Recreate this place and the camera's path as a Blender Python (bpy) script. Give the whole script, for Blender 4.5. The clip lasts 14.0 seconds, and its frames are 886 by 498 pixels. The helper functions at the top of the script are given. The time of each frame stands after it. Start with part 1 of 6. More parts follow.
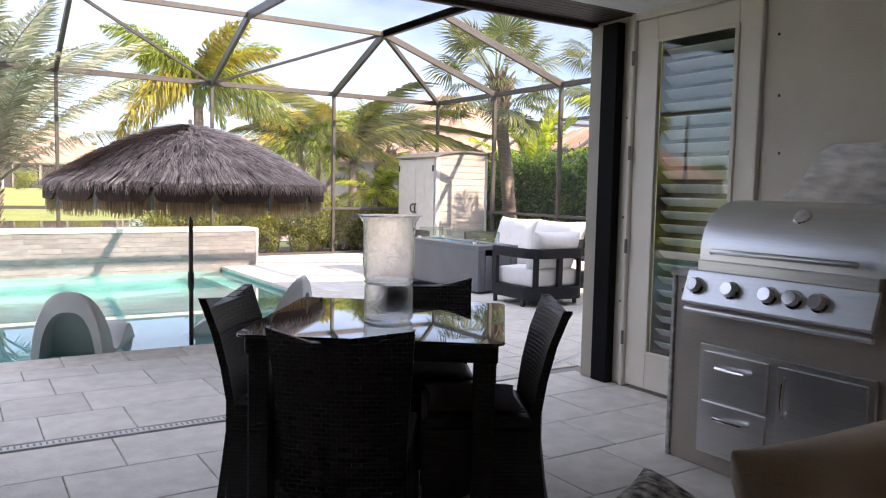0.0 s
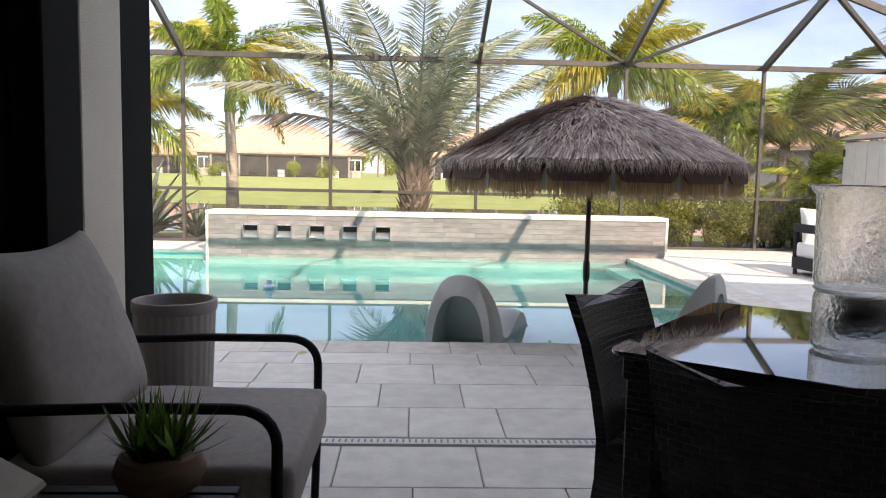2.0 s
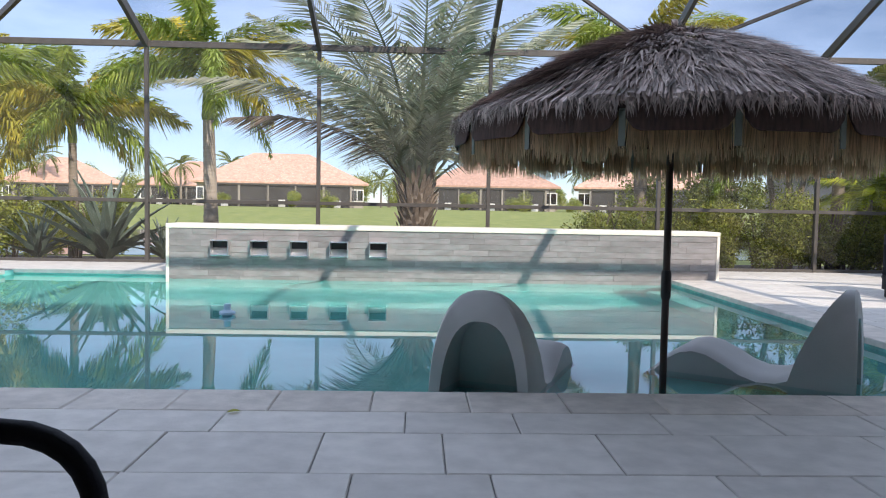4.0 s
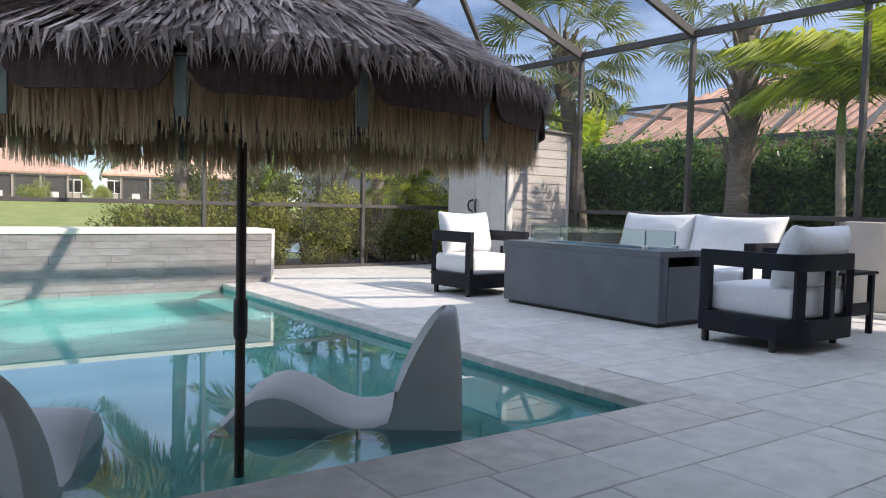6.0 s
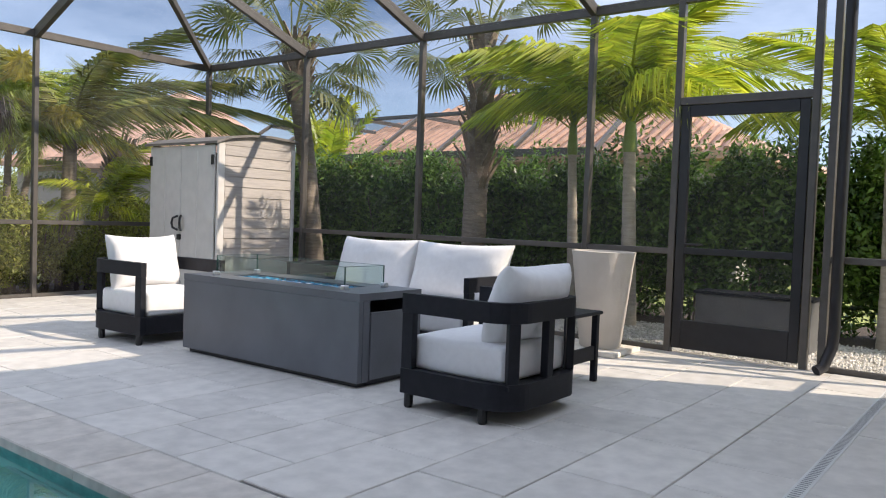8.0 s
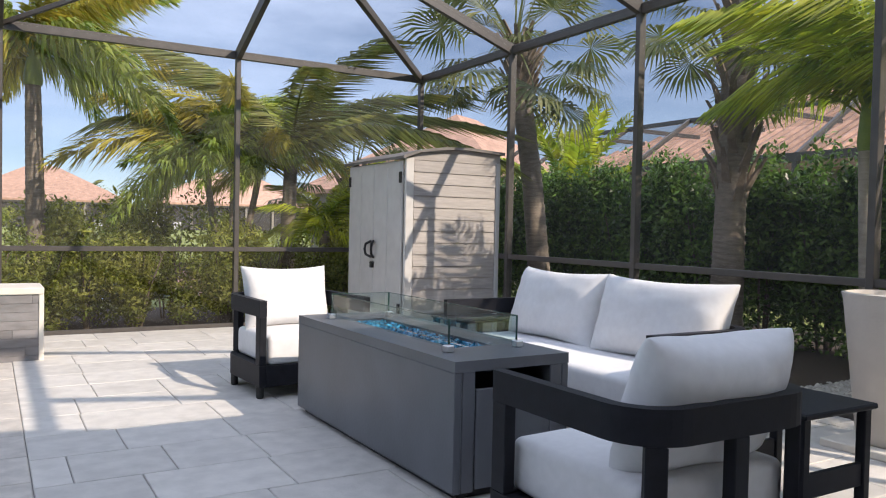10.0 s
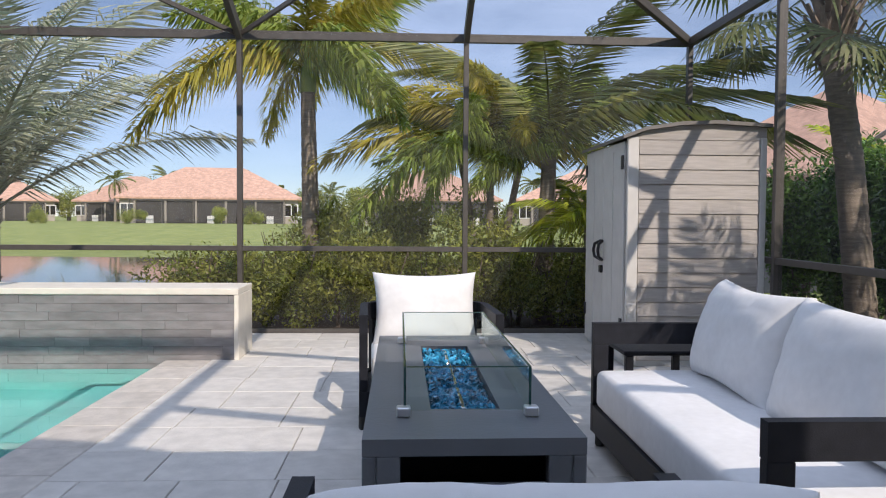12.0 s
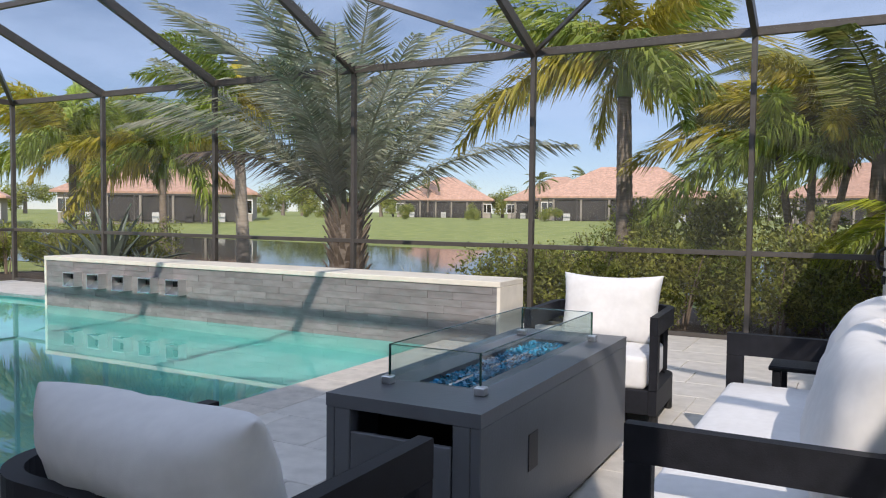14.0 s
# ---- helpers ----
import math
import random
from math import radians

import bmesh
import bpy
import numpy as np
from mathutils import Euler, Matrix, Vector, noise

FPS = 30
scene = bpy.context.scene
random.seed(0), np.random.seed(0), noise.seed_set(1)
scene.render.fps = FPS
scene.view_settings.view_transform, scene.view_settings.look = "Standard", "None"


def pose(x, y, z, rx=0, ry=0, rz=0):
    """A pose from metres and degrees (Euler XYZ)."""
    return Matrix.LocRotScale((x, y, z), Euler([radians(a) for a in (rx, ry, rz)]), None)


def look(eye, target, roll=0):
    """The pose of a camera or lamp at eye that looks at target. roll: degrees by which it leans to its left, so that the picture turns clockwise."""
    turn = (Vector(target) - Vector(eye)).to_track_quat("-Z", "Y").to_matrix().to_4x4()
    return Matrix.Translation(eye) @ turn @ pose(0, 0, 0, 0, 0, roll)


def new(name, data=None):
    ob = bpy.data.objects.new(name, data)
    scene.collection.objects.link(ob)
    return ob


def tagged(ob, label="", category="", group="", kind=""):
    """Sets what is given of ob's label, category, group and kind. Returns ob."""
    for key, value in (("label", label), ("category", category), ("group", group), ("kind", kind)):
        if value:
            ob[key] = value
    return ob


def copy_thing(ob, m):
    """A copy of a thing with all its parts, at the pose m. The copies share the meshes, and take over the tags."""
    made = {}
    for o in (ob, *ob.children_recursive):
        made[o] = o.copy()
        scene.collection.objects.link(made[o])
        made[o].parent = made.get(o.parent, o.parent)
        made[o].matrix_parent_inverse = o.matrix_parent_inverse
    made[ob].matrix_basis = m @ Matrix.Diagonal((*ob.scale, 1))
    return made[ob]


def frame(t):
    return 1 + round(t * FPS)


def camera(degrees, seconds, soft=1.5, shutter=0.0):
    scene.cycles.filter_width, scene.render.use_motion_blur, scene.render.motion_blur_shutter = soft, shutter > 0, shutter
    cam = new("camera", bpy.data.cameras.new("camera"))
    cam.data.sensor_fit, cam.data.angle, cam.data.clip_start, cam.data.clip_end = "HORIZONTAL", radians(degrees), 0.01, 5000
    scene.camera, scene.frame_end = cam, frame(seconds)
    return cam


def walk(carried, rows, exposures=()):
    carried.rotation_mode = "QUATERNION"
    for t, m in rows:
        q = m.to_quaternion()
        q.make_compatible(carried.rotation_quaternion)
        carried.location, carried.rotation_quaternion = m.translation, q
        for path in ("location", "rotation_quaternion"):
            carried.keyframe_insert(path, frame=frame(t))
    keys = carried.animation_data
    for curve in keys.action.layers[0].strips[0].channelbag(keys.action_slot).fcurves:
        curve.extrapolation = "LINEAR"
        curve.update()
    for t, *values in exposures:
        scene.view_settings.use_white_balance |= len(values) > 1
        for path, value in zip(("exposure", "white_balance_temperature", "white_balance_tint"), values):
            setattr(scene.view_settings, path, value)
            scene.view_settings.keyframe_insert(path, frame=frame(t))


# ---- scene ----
cam = camera(60.0, 14.0, soft=1.1)
PATH = [
    (0, (-4.364, -12.788, 1.382), (-3.292, -11.107, 1.223), 1.2),
    (0.5, (-4.181, -12.681, 1.403), (-3.351, -10.87, 1.228), 1.8),
    (1, (-4.074, -12.496, 1.42), (-3.497, -10.591, 1.223), 1.9),
    (1.5, (-3.931, -12.253, 1.344), (-3.63, -10.286, 1.143), 1.6),
    (2, (-3.988, -11.887, 1.263), (-3.908, -9.899, 1.067), 1.2),
    (2.2, (-3.999, -11.709, 1.26), (-3.975, -9.718, 1.067), 0.9),
    (4.3, (-3.951, -9.706, 0.886), (-3.855, -7.71, 0.789), 1.1),
    (4.5, (-3.95, -9.576, 0.885), (-3.789, -7.584, 0.795), 0.9),
    (5, (-3.909, -9.251, 0.902), (-3.467, -7.302, 0.808), 0.9),
    (5.5, (-3.833, -8.933, 0.946), (-3.033, -7.103, 0.832), 1.0),
    (6, (-3.688, -8.689, 0.971), (-2.526, -7.064, 0.856), 1.4),
    (6.5, (-3.423, -8.435, 0.995), (-1.987, -7.047, 0.895), 1.7),
    (7, (-3.086, -8.281, 1.072), (-1.478, -7.096, 0.981), 2.0),
    (7.2, (-2.931, -8.225, 1.091), (-1.282, -7.096, 1.005), 2.1),
    (9.5, (-0.888, -7.817, 1.217), (0.305, -6.212, 1.155), 1.5),
    (10, (-0.398, -7.514, 1.221), (0.621, -5.794, 1.167), 1.2),
    (10.5, (0.054, -7.275, 1.239), (0.89, -5.459, 1.197), 0.9),
    (11, (0.576, -7.073, 1.258), (1.195, -5.171, 1.218), 0.7),
    (11.5, (1.05, -6.897, 1.264), (1.423, -4.933, 1.211), 0.6),
    (12, (1.503, -6.815, 1.264), (1.595, -4.819, 1.183), 0.4),
    (12.5, (1.892, -6.769, 1.262), (1.691, -4.782, 1.156), 0.1),
    (13, (2.298, -6.777, 1.304), (1.806, -4.843, 1.181), 0.0),
    (13.5, (2.742, -6.885, 1.306), (1.988, -5.036, 1.194), 0.1),
    (14, (3.136, -6.975, 1.32), (2.184, -5.219, 1.224), 0.6),
]
EXPOSURES = ((0.0, 1.64, 7150, 22), (0.6, 1.30, 7250, 21), (2.2, 1.20, 7350, 19), (4.3, 0.66, 6150, 15), (5.5, 0.76, 6150, 15), (7.2, 0.80, 6650, 14), (9.3, 0.69, 6650, 15),
             (11.0, 0.43, 6250, 16), (14.0, 0.20, 6200, 15))
walk(cam, [(t, look(eye, to, roll)) for t, eye, to, roll in PATH], EXPOSURES)
SKY_POWER, SUN_POWER = 0.072, 3.6

# ---- light ----
SUN = Vector((0.547, -1.234, 1.0)).normalized()
world = bpy.data.worlds.new("sky_world")
scene.world = world
world.use_nodes = True
wn, wl = world.node_tree.nodes, world.node_tree.links
sky = wn.new("ShaderNodeTexSky")
sky.sky_type, sky.sun_disc = "NISHITA", False
sky.sun_elevation, sky.sun_rotation = math.asin(SUN.z), math.atan2(SUN.x, SUN.y)
sky.dust_density, sky.ozone_density, sky.air_density = 0.0, 2.0, 0.72
wc = wn.new("ShaderNodeTexCoord")
wm = wn.new("ShaderNodeMapping")
wm.inputs["Scale"].default_value = (1.0, 1.0, 3.2)
cl = wn.new("ShaderNodeTexNoise")
cl.inputs["Scale"].default_value, cl.inputs["Detail"].default_value = 2.1, 7
cl.inputs["Roughness"].default_value = 0.55
cr = wn.new("ShaderNodeValToRGB")
cr.color_ramp.elements[0].position, cr.color_ramp.elements[1].position = 0.28, 0.60
cr.color_ramp.elements[1].color = (0.85, 0.85, 0.85, 1)
cmix = wn.new("ShaderNodeMixRGB")
cmix.inputs[2].default_value = (12.8, 15.0, 18.8, 1)
wl.new(wc.outputs["Generated"], wm.inputs[0])
wl.new(wm.outputs[0], cl.inputs["Vector"])
wl.new(cl.outputs["Fac"], cr.inputs[0])
high = wn.new("ShaderNodeSeparateXYZ")
rise = wn.new("ShaderNodeMapRange")
rise.inputs["From Min"].default_value, rise.inputs["From Max"].default_value = 0.05, 0.62
rise.inputs["To Min"].default_value, rise.inputs["To Max"].default_value = 0.22, 1.0
cover = wn.new("ShaderNodeMath")
cover.operation = "MULTIPLY"
wl.new(wc.outputs["Generated"], high.inputs[0])
wl.new(high.outputs["Z"], rise.inputs["Value"])
wl.new(cr.outputs[0], cover.inputs[0])
wl.new(rise.outputs[0], cover.inputs[1])
wl.new(cover.outputs[0], cmix.inputs[0])
wl.new(sky.outputs[0], cmix.inputs[1])
wl.new(cmix.outputs[0], wn["Background"].inputs[0])
wn["Background"].inputs[1].default_value = SKY_POWER
sun_data = bpy.data.lights.new("sun", "SUN")
sun_data.energy, sun_data.angle, sun_data.color = SUN_POWER, radians(0.53), (1.0, 0.89, 0.73)
sun = new("sun", sun_data)
sun.matrix_world = look(SUN * 40, (0, 0, 0))


# ---- materials ----
def mat(name, col, rough=0.6, metal=0.0, var=0.15, scale=6.0, bump=0.15, bscale=80.0, rnd=0.0, stretch=(1, 1, 1), col2=None,
        spec=0.5, island=0.0, big=0.1, coat=0.0, thin=0.0):
    """A surface with grain at two scales; rnd varies it from object to object, island from piece to piece."""
    m = bpy.data.materials.new(name)
    m.use_nodes = True
    n, l = m.node_tree.nodes, m.node_tree.links
    b = n["Principled BSDF"]
    b.inputs["Roughness"].default_value, b.inputs["Metallic"].default_value = rough, metal
    b.inputs["Specular IOR Level"].default_value, b.inputs["Coat Weight"].default_value = spec, coat
    tc, info, mp = n.new("ShaderNodeTexCoord"), n.new("ShaderNodeObjectInfo"), n.new("ShaderNodeMapping")
    mp.inputs["Scale"].default_value = stretch
    off = n.new("ShaderNodeVectorMath")
    off.operation = "MULTIPLY_ADD"
    l.new(info.outputs["Random"], off.inputs[0])
    off.inputs[1].default_value = (17.0, 31.0, 7.0)
    l.new(tc.outputs["Object"], off.inputs[2])
    l.new(off.outputs[0], mp.inputs["Vector"])
    fine, wide = n.new("ShaderNodeTexNoise"), n.new("ShaderNodeTexNoise")
    fine.inputs["Scale"].default_value, fine.inputs["Detail"].default_value = scale, 6
    wide.inputs["Scale"].default_value, wide.inputs["Detail"].default_value = scale * 0.15, 3
    l.new(mp.outputs[0], fine.inputs["Vector"])
    l.new(mp.outputs[0], wide.inputs["Vector"])
    c2 = col2 or [min(1, c * (1 + var)) for c in col]
    c1 = col if col2 else [c * (1 - var) for c in col]
    ramp = n.new("ShaderNodeValToRGB")
    ramp.color_ramp.elements[0].position, ramp.color_ramp.elements[1].position = 0.32, 0.68
    ramp.color_ramp.elements[0].color, ramp.color_ramp.elements[1].color = (*c1, 1), (*c2, 1)
    l.new(fine.outputs["Fac"], ramp.inputs[0])
    hsv = n.new("ShaderNodeHueSaturation")
    l.new(ramp.outputs[0], hsv.inputs["Color"])
    val = n.new("ShaderNodeMath")
    val.operation = "MULTIPLY_ADD"
    l.new(wide.outputs["Fac"], val.inputs[0])
    val.inputs[1].default_value, val.inputs[2].default_value = 2 * big, 1 - big
    out = val
    for amount, node, socket in ((rnd, info, "Random"), (island, None, "")):
        if amount:
            src = node.outputs[socket] if node else n.new("ShaderNodeNewGeometry").outputs["Random Per Island"]
            a, p = n.new("ShaderNodeMath"), n.new("ShaderNodeMath")
            a.operation, p.operation = "MULTIPLY_ADD", "MULTIPLY"
            l.new(src, a.inputs[0])
            a.inputs[1].default_value, a.inputs[2].default_value = 2 * amount, 1 - amount
            l.new(a.outputs[0], p.inputs[0])
            l.new(out.outputs[0], p.inputs[1])
            out = p
    l.new(out.outputs[0], hsv.inputs["Value"])
    l.new(hsv.outputs[0], b.inputs["Base Color"])
    rr = n.new("ShaderNodeMath")
    rr.operation, rr.use_clamp = "MULTIPLY_ADD", True
    l.new(fine.outputs["Fac"], rr.inputs[0])
    rr.inputs[1].default_value, rr.inputs[2].default_value = 0.2 * rough, 0.9 * rough
    l.new(rr.outputs[0], b.inputs["Roughness"])
    if bump:
        bt, bn = n.new("ShaderNodeTexNoise"), n.new("ShaderNodeBump")
        bt.inputs["Scale"].default_value, bt.inputs["Detail"].default_value = bscale, 4
        l.new(mp.outputs[0], bt.inputs["Vector"])
        bn.inputs["Strength"].default_value, bn.inputs["Distance"].default_value = bump, 0.01
        l.new(bt.outputs["Fac"], bn.inputs["Height"])
        l.new(bn.outputs[0], b.inputs["Normal"])
    if thin:
        tr, mx = n.new("ShaderNodeBsdfTranslucent"), n.new("ShaderNodeMixShader")
        l.new(hsv.outputs[0], tr.inputs[0])
        mx.inputs[0].default_value = thin
        l.new(b.outputs[0], mx.inputs[1])
        l.new(tr.outputs[0], mx.inputs[2])
        l.new(mx.outputs[0], n["Material Output"].inputs[0])
    return m


def clear(name, tint, ior, rough=0.0, ripple=0.0, rscale=3.0, bend=False, power=5.0):
    """See-through sheet: tinted passage, with gloss by Fresnel."""
    m = bpy.data.materials.new(name)
    m.use_nodes = True
    n, l = m.node_tree.nodes, m.node_tree.links
    n.remove(n["Principled BSDF"])
    t, g, f, x = (n.new("ShaderNodeBsdfRefraction" if bend else "ShaderNodeBsdfTransparent"), n.new("ShaderNodeBsdfGlossy"), n.new("ShaderNodeLayerWeight"),
                  n.new("ShaderNodeMixShader"))
    t.inputs[0].default_value = (*tint, 1)
    if bend:
        t.inputs["IOR"].default_value, t.inputs["Roughness"].default_value = ior, 0.0
    g.inputs["Roughness"].default_value, f.inputs[0].default_value = rough, 0.5
    pw, ma = n.new("ShaderNodeMath"), n.new("ShaderNodeMath")
    pw.operation, ma.operation = "POWER", "MULTIPLY_ADD"
    pw.inputs[1].default_value = power
    r0 = ((ior - 1) / (ior + 1)) ** 2
    ma.inputs[1].default_value, ma.inputs[2].default_value = 1 - r0, r0
    l.new(f.outputs["Facing"], pw.inputs[0])
    l.new(pw.outputs[0], ma.inputs[0])
    l.new(ma.outputs[0], x.inputs[0])
    l.new(t.outputs[0], x.inputs[1])
    l.new(g.outputs[0], x.inputs[2])
    l.new(x.outputs[0], n["Material Output"].inputs[0])
    if ripple:
        tc, no, b = n.new("ShaderNodeTexCoord"), n.new("ShaderNodeTexNoise"), n.new("ShaderNodeBump")
        no.inputs["Scale"].default_value, no.inputs["Detail"].default_value = rscale, 3
        b.inputs["Strength"].default_value, b.inputs["Distance"].default_value = ripple, 0.02
        l.new(tc.outputs["Object"], no.inputs["Vector"])
        l.new(no.outputs["Fac"], b.inputs["Height"])
        l.new(b.outputs[0], g.inputs["Normal"])
        l.new(b.outputs[0], f.inputs["Normal"])
        if bend:
            l.new(b.outputs[0], t.inputs["Normal"])
    return m


def screen_cloth(name, share, col):
    m = bpy.data.materials.new(name)
    m.use_nodes = True
    n, l = m.node_tree.nodes, m.node_tree.links
    b = n["Principled BSDF"]
    b.inputs["Base Color"].default_value, b.inputs["Roughness"].default_value = (*col, 1), 0.8
    t, x = n.new("ShaderNodeBsdfTransparent"), n.new("ShaderNodeMixShader")
    x.inputs[0].default_value = share
    l.new(t.outputs[0], x.inputs[1])
    l.new(b.outputs[0], x.inputs[2])
    l.new(x.outputs[0], n["Material Output"].inputs[0])
    return m


def weave(name, col, rough=0.45):
    """Woven strands: crossed bands in relief."""
    m = mat(name, col, rough, var=0.3, scale=20, bump=0, rnd=0.05)
    n, l = m.node_tree.nodes, m.node_tree.links
    tc = n.new("ShaderNodeTexCoord")
    br = n.new("ShaderNodeTexBrick")
    br.offset, br.inputs["Scale"].default_value = 0.5, 14.0
    br.inputs["Mortar Size"].default_value, br.inputs["Mortar Smooth"].default_value = 0.03, 0.9
    br.inputs["Color1"].default_value = br.inputs["Color2"].default_value = (1, 1, 1, 1)
    br.inputs["Mortar"].default_value = (0, 0, 0, 1)
    mp = n.new("ShaderNodeMapping")
    mp.inputs["Rotation"].default_value = (radians(90), 0, 0)
    bp = n.new("ShaderNodeBump")
    bp.inputs["Strength"].default_value, bp.inputs["Distance"].default_value = 1.0, 0.012
    l.new(tc.outputs["Object"], mp.inputs[0])
    l.new(mp.outputs[0], br.inputs["Vector"])
    l.new(br.outputs["Color"], bp.inputs["Height"])
    l.new(bp.outputs[0], n["Principled BSDF"].inputs["Normal"])
    return m


M_PAVER = mat("paver_concrete", (0.60, 0.57, 0.525), 0.62, var=0.10, scale=9, bump=0.25, bscale=45, rnd=0.07, big=0.06)
M_COPING = mat("coping_stone", (0.55, 0.505, 0.45), 0.65, var=0.14, scale=10, bump=0.3, bscale=40, rnd=0.08)
M_JOINT = mat("joint_sand", (0.27, 0.26, 0.25), 0.9, scale=60, bump=0.3)
M_STUCCO = mat("beige_stucco", (0.78, 0.70, 0.60), 0.85, var=0.06, scale=3, bump=0.5, bscale=150)
M_ISLAND = mat("taupe_stucco", (0.54, 0.48, 0.42), 0.85, var=0.08, scale=4, bump=0.5, bscale=130)
M_DOORPAINT = mat("cream_door_paint", (0.78, 0.71, 0.62), 0.45, var=0.03, scale=5, bump=0.04)
M_PLANK = mat("dark_stained_plank", (0.06, 0.035, 0.025), 0.45, var=0.4, scale=5, stretch=(8, 1, 1), bump=0.2, rnd=0.15)
M_BRONZE = mat("bronze_aluminium", (0.075, 0.067, 0.06), 0.42, var=0.12, scale=12, bump=0.05, spec=0.6)
M_TRACK = mat("matt_black_track", (0.008, 0.008, 0.009), 0.75, spec=0.1, bump=0.05)
M_BLACK = mat("black_aluminium", (0.012, 0.012, 0.015), 0.35, var=0.2, scale=14, bump=0.04)
M_CHARCOAL = mat("charcoal_frame_coat", (0.015, 0.016, 0.021), 0.55, spec=0.2, var=0.2, scale=18, bump=0.12, bscale=200)
M_CUSHION = mat("white_woven_fabric", (0.74, 0.735, 0.735), 0.9, var=0.03, scale=25, bump=0.10, bscale=420, spec=0.2)
M_GREYCUSH = mat("grey_woven_fabric", (0.42, 0.385, 0.36), 0.9, var=0.08, scale=30, bump=0.3, bscale=320, spec=0.2)
M_TAN = mat("tan_leather", (0.62, 0.47, 0.35), 0.5, var=0.12, scale=8, bump=0.2, bscale=90)
M_FIREPIT = mat("grey_cast_concrete", (0.115, 0.122, 0.137), 0.36, var=0.10, scale=3.5, bump=0.08, bscale=60, big=0.12)
M_WALLTILE = mat("grey_ledger_tile", (0.215, 0.205, 0.205), 0.6, var=0.18, scale=5, stretch=(1, 3, 9), bump=0.35, bscale=30, rnd=0.13)
M_CAP = mat("ivory_stone_cap", (0.72, 0.67, 0.58), 0.7, var=0.06, scale=7, bump=0.2, bscale=60)
M_POOL = mat("aqua_pool_plaster", (0.25, 0.63, 0.585), 0.8, var=0.10, scale=2.2, bump=0.1, bscale=20, big=0.1)
M_WATERLINE = mat("teal_waterline_tile", (0.12, 0.36, 0.34), 0.3, var=0.3, scale=14, bump=0.1)
M_STEEL = mat("brushed_steel", (0.76, 0.76, 0.77), 0.33, metal=1.0, var=0.06, scale=8, stretch=(1, 1, 60), bump=0.03, bscale=90)
M_CHROME = mat("polished_chrome", (0.75, 0.75, 0.76), 0.12, metal=1.0, var=0.02, bump=0)
M_RATTAN = weave("dark_rattan", (0.018, 0.014, 0.014))
M_DARKWOOD = mat("espresso_wood", (0.022, 0.016, 0.014), 0.4, var=0.3, scale=6, stretch=(1, 8, 8), bump=0.1)
M_THATCH = mat("weathered_thatch", (0.30, 0.235, 0.205), 0.85, var=0.35, scale=8, bump=0.3, bscale=60, island=0.7, col2=(0.54, 0.44, 0.39))
M_VALANCE = mat("dark_brown_valance", (0.085, 0.05, 0.04), 0.9, var=0.35, scale=12, stretch=(6, 6, 1), bump=0.4, bscale=90)
M_FRINGE = mat("raffia_fringe", (0.56, 0.41, 0.25), 0.85, var=0.3, scale=8, bump=0.2, island=0.4, col2=(0.70, 0.53, 0.34), thin=0.6)
M_RESIN = mat("grey_white_resin", (0.50, 0.50, 0.49), 0.5, var=0.04, scale=6, bump=0.1, bscale=120)
M_SHEDSIDE = mat("weathered_resin_board", (0.41, 0.375, 0.345), 0.7, var=0.12, scale=5, stretch=(1, 6, 12), bump=0.35, bscale=40, rnd=0.06)
M_SHEDDOOR = mat("light_grey_resin_door", (0.56, 0.54, 0.51), 0.6, var=0.05, scale=8, bump=0.2, bscale=60)
M_PLANTER = mat("pale_cast_stone", (0.55, 0.51, 0.46), 0.8, var=0.08, scale=4, bump=0.25, bscale=50)
M_RIBBED = mat("ribbed_grey_clay", (0.36, 0.33, 0.31), 0.75, var=0.1, scale=5, bump=0.2)
M_GLASS = clear("clear_glass", (0.92, 0.965, 0.955), 1.6)
M_TABLEGLASS = mat("smoked_table_glass", (0.015, 0.013, 0.013), 0.02, var=0.1, scale=3, bump=0, spec=1.0, coat=1.0)
M_VASE = mat("seeded_glass", (0.98, 0.985, 0.98), 0.04, var=0.0, big=0.0, bump=0.5, bscale=55)
M_VASE.node_tree.nodes["Principled BSDF"].inputs["Transmission Weight"].default_value = 1.0
M_VASE.node_tree.nodes["Principled BSDF"].inputs["IOR"].default_value = 1.22
M_WATER = clear("pool_water", (0.76, 0.96, 0.975), 1.35, 0.0, 0.009, 1.5, True, 3.7)
M_POND = mat("dark_pond_water", (0.02, 0.03, 0.025), 0.06, var=0.2, scale=0.5, bump=0.05, bscale=3)
M_FIREGLASS = mat("blue_fire_glass", (0.008, 0.11, 0.24), 0.08, var=0.4, scale=30, bump=0, island=0.8, col2=(0.05, 0.32, 0.50), spec=0.8)
M_SCREEN = screen_cloth("insect_screen", 0.12, (0.15, 0.15, 0.15))
M_SCREENLOW = screen_cloth("dense_insect_screen", 0.24, (0.045, 0.042, 0.04))
M_MARBLE = mat("veined_granite", (0.74, 0.73, 0.70), 0.2, var=0.1, scale=7, stretch=(1, 1, 3.5), bump=0, col2=(0.35, 0.36, 0.36))
M_LAWN = mat("mown_lawn", (0.19, 0.235, 0.05), 0.9, var=0.2, scale=1.2, bump=0.5, bscale=60, col2=(0.30, 0.325, 0.09))
M_SOIL = mat("mulch_soil", (0.07, 0.05, 0.035), 0.95, var=0.4, scale=20, bump=0.6, bscale=50)
M_GRAVEL = mat("pale_gravel", (0.55, 0.52, 0.47), 0.85, var=0.2, scale=10, bump=0.2, island=0.3)
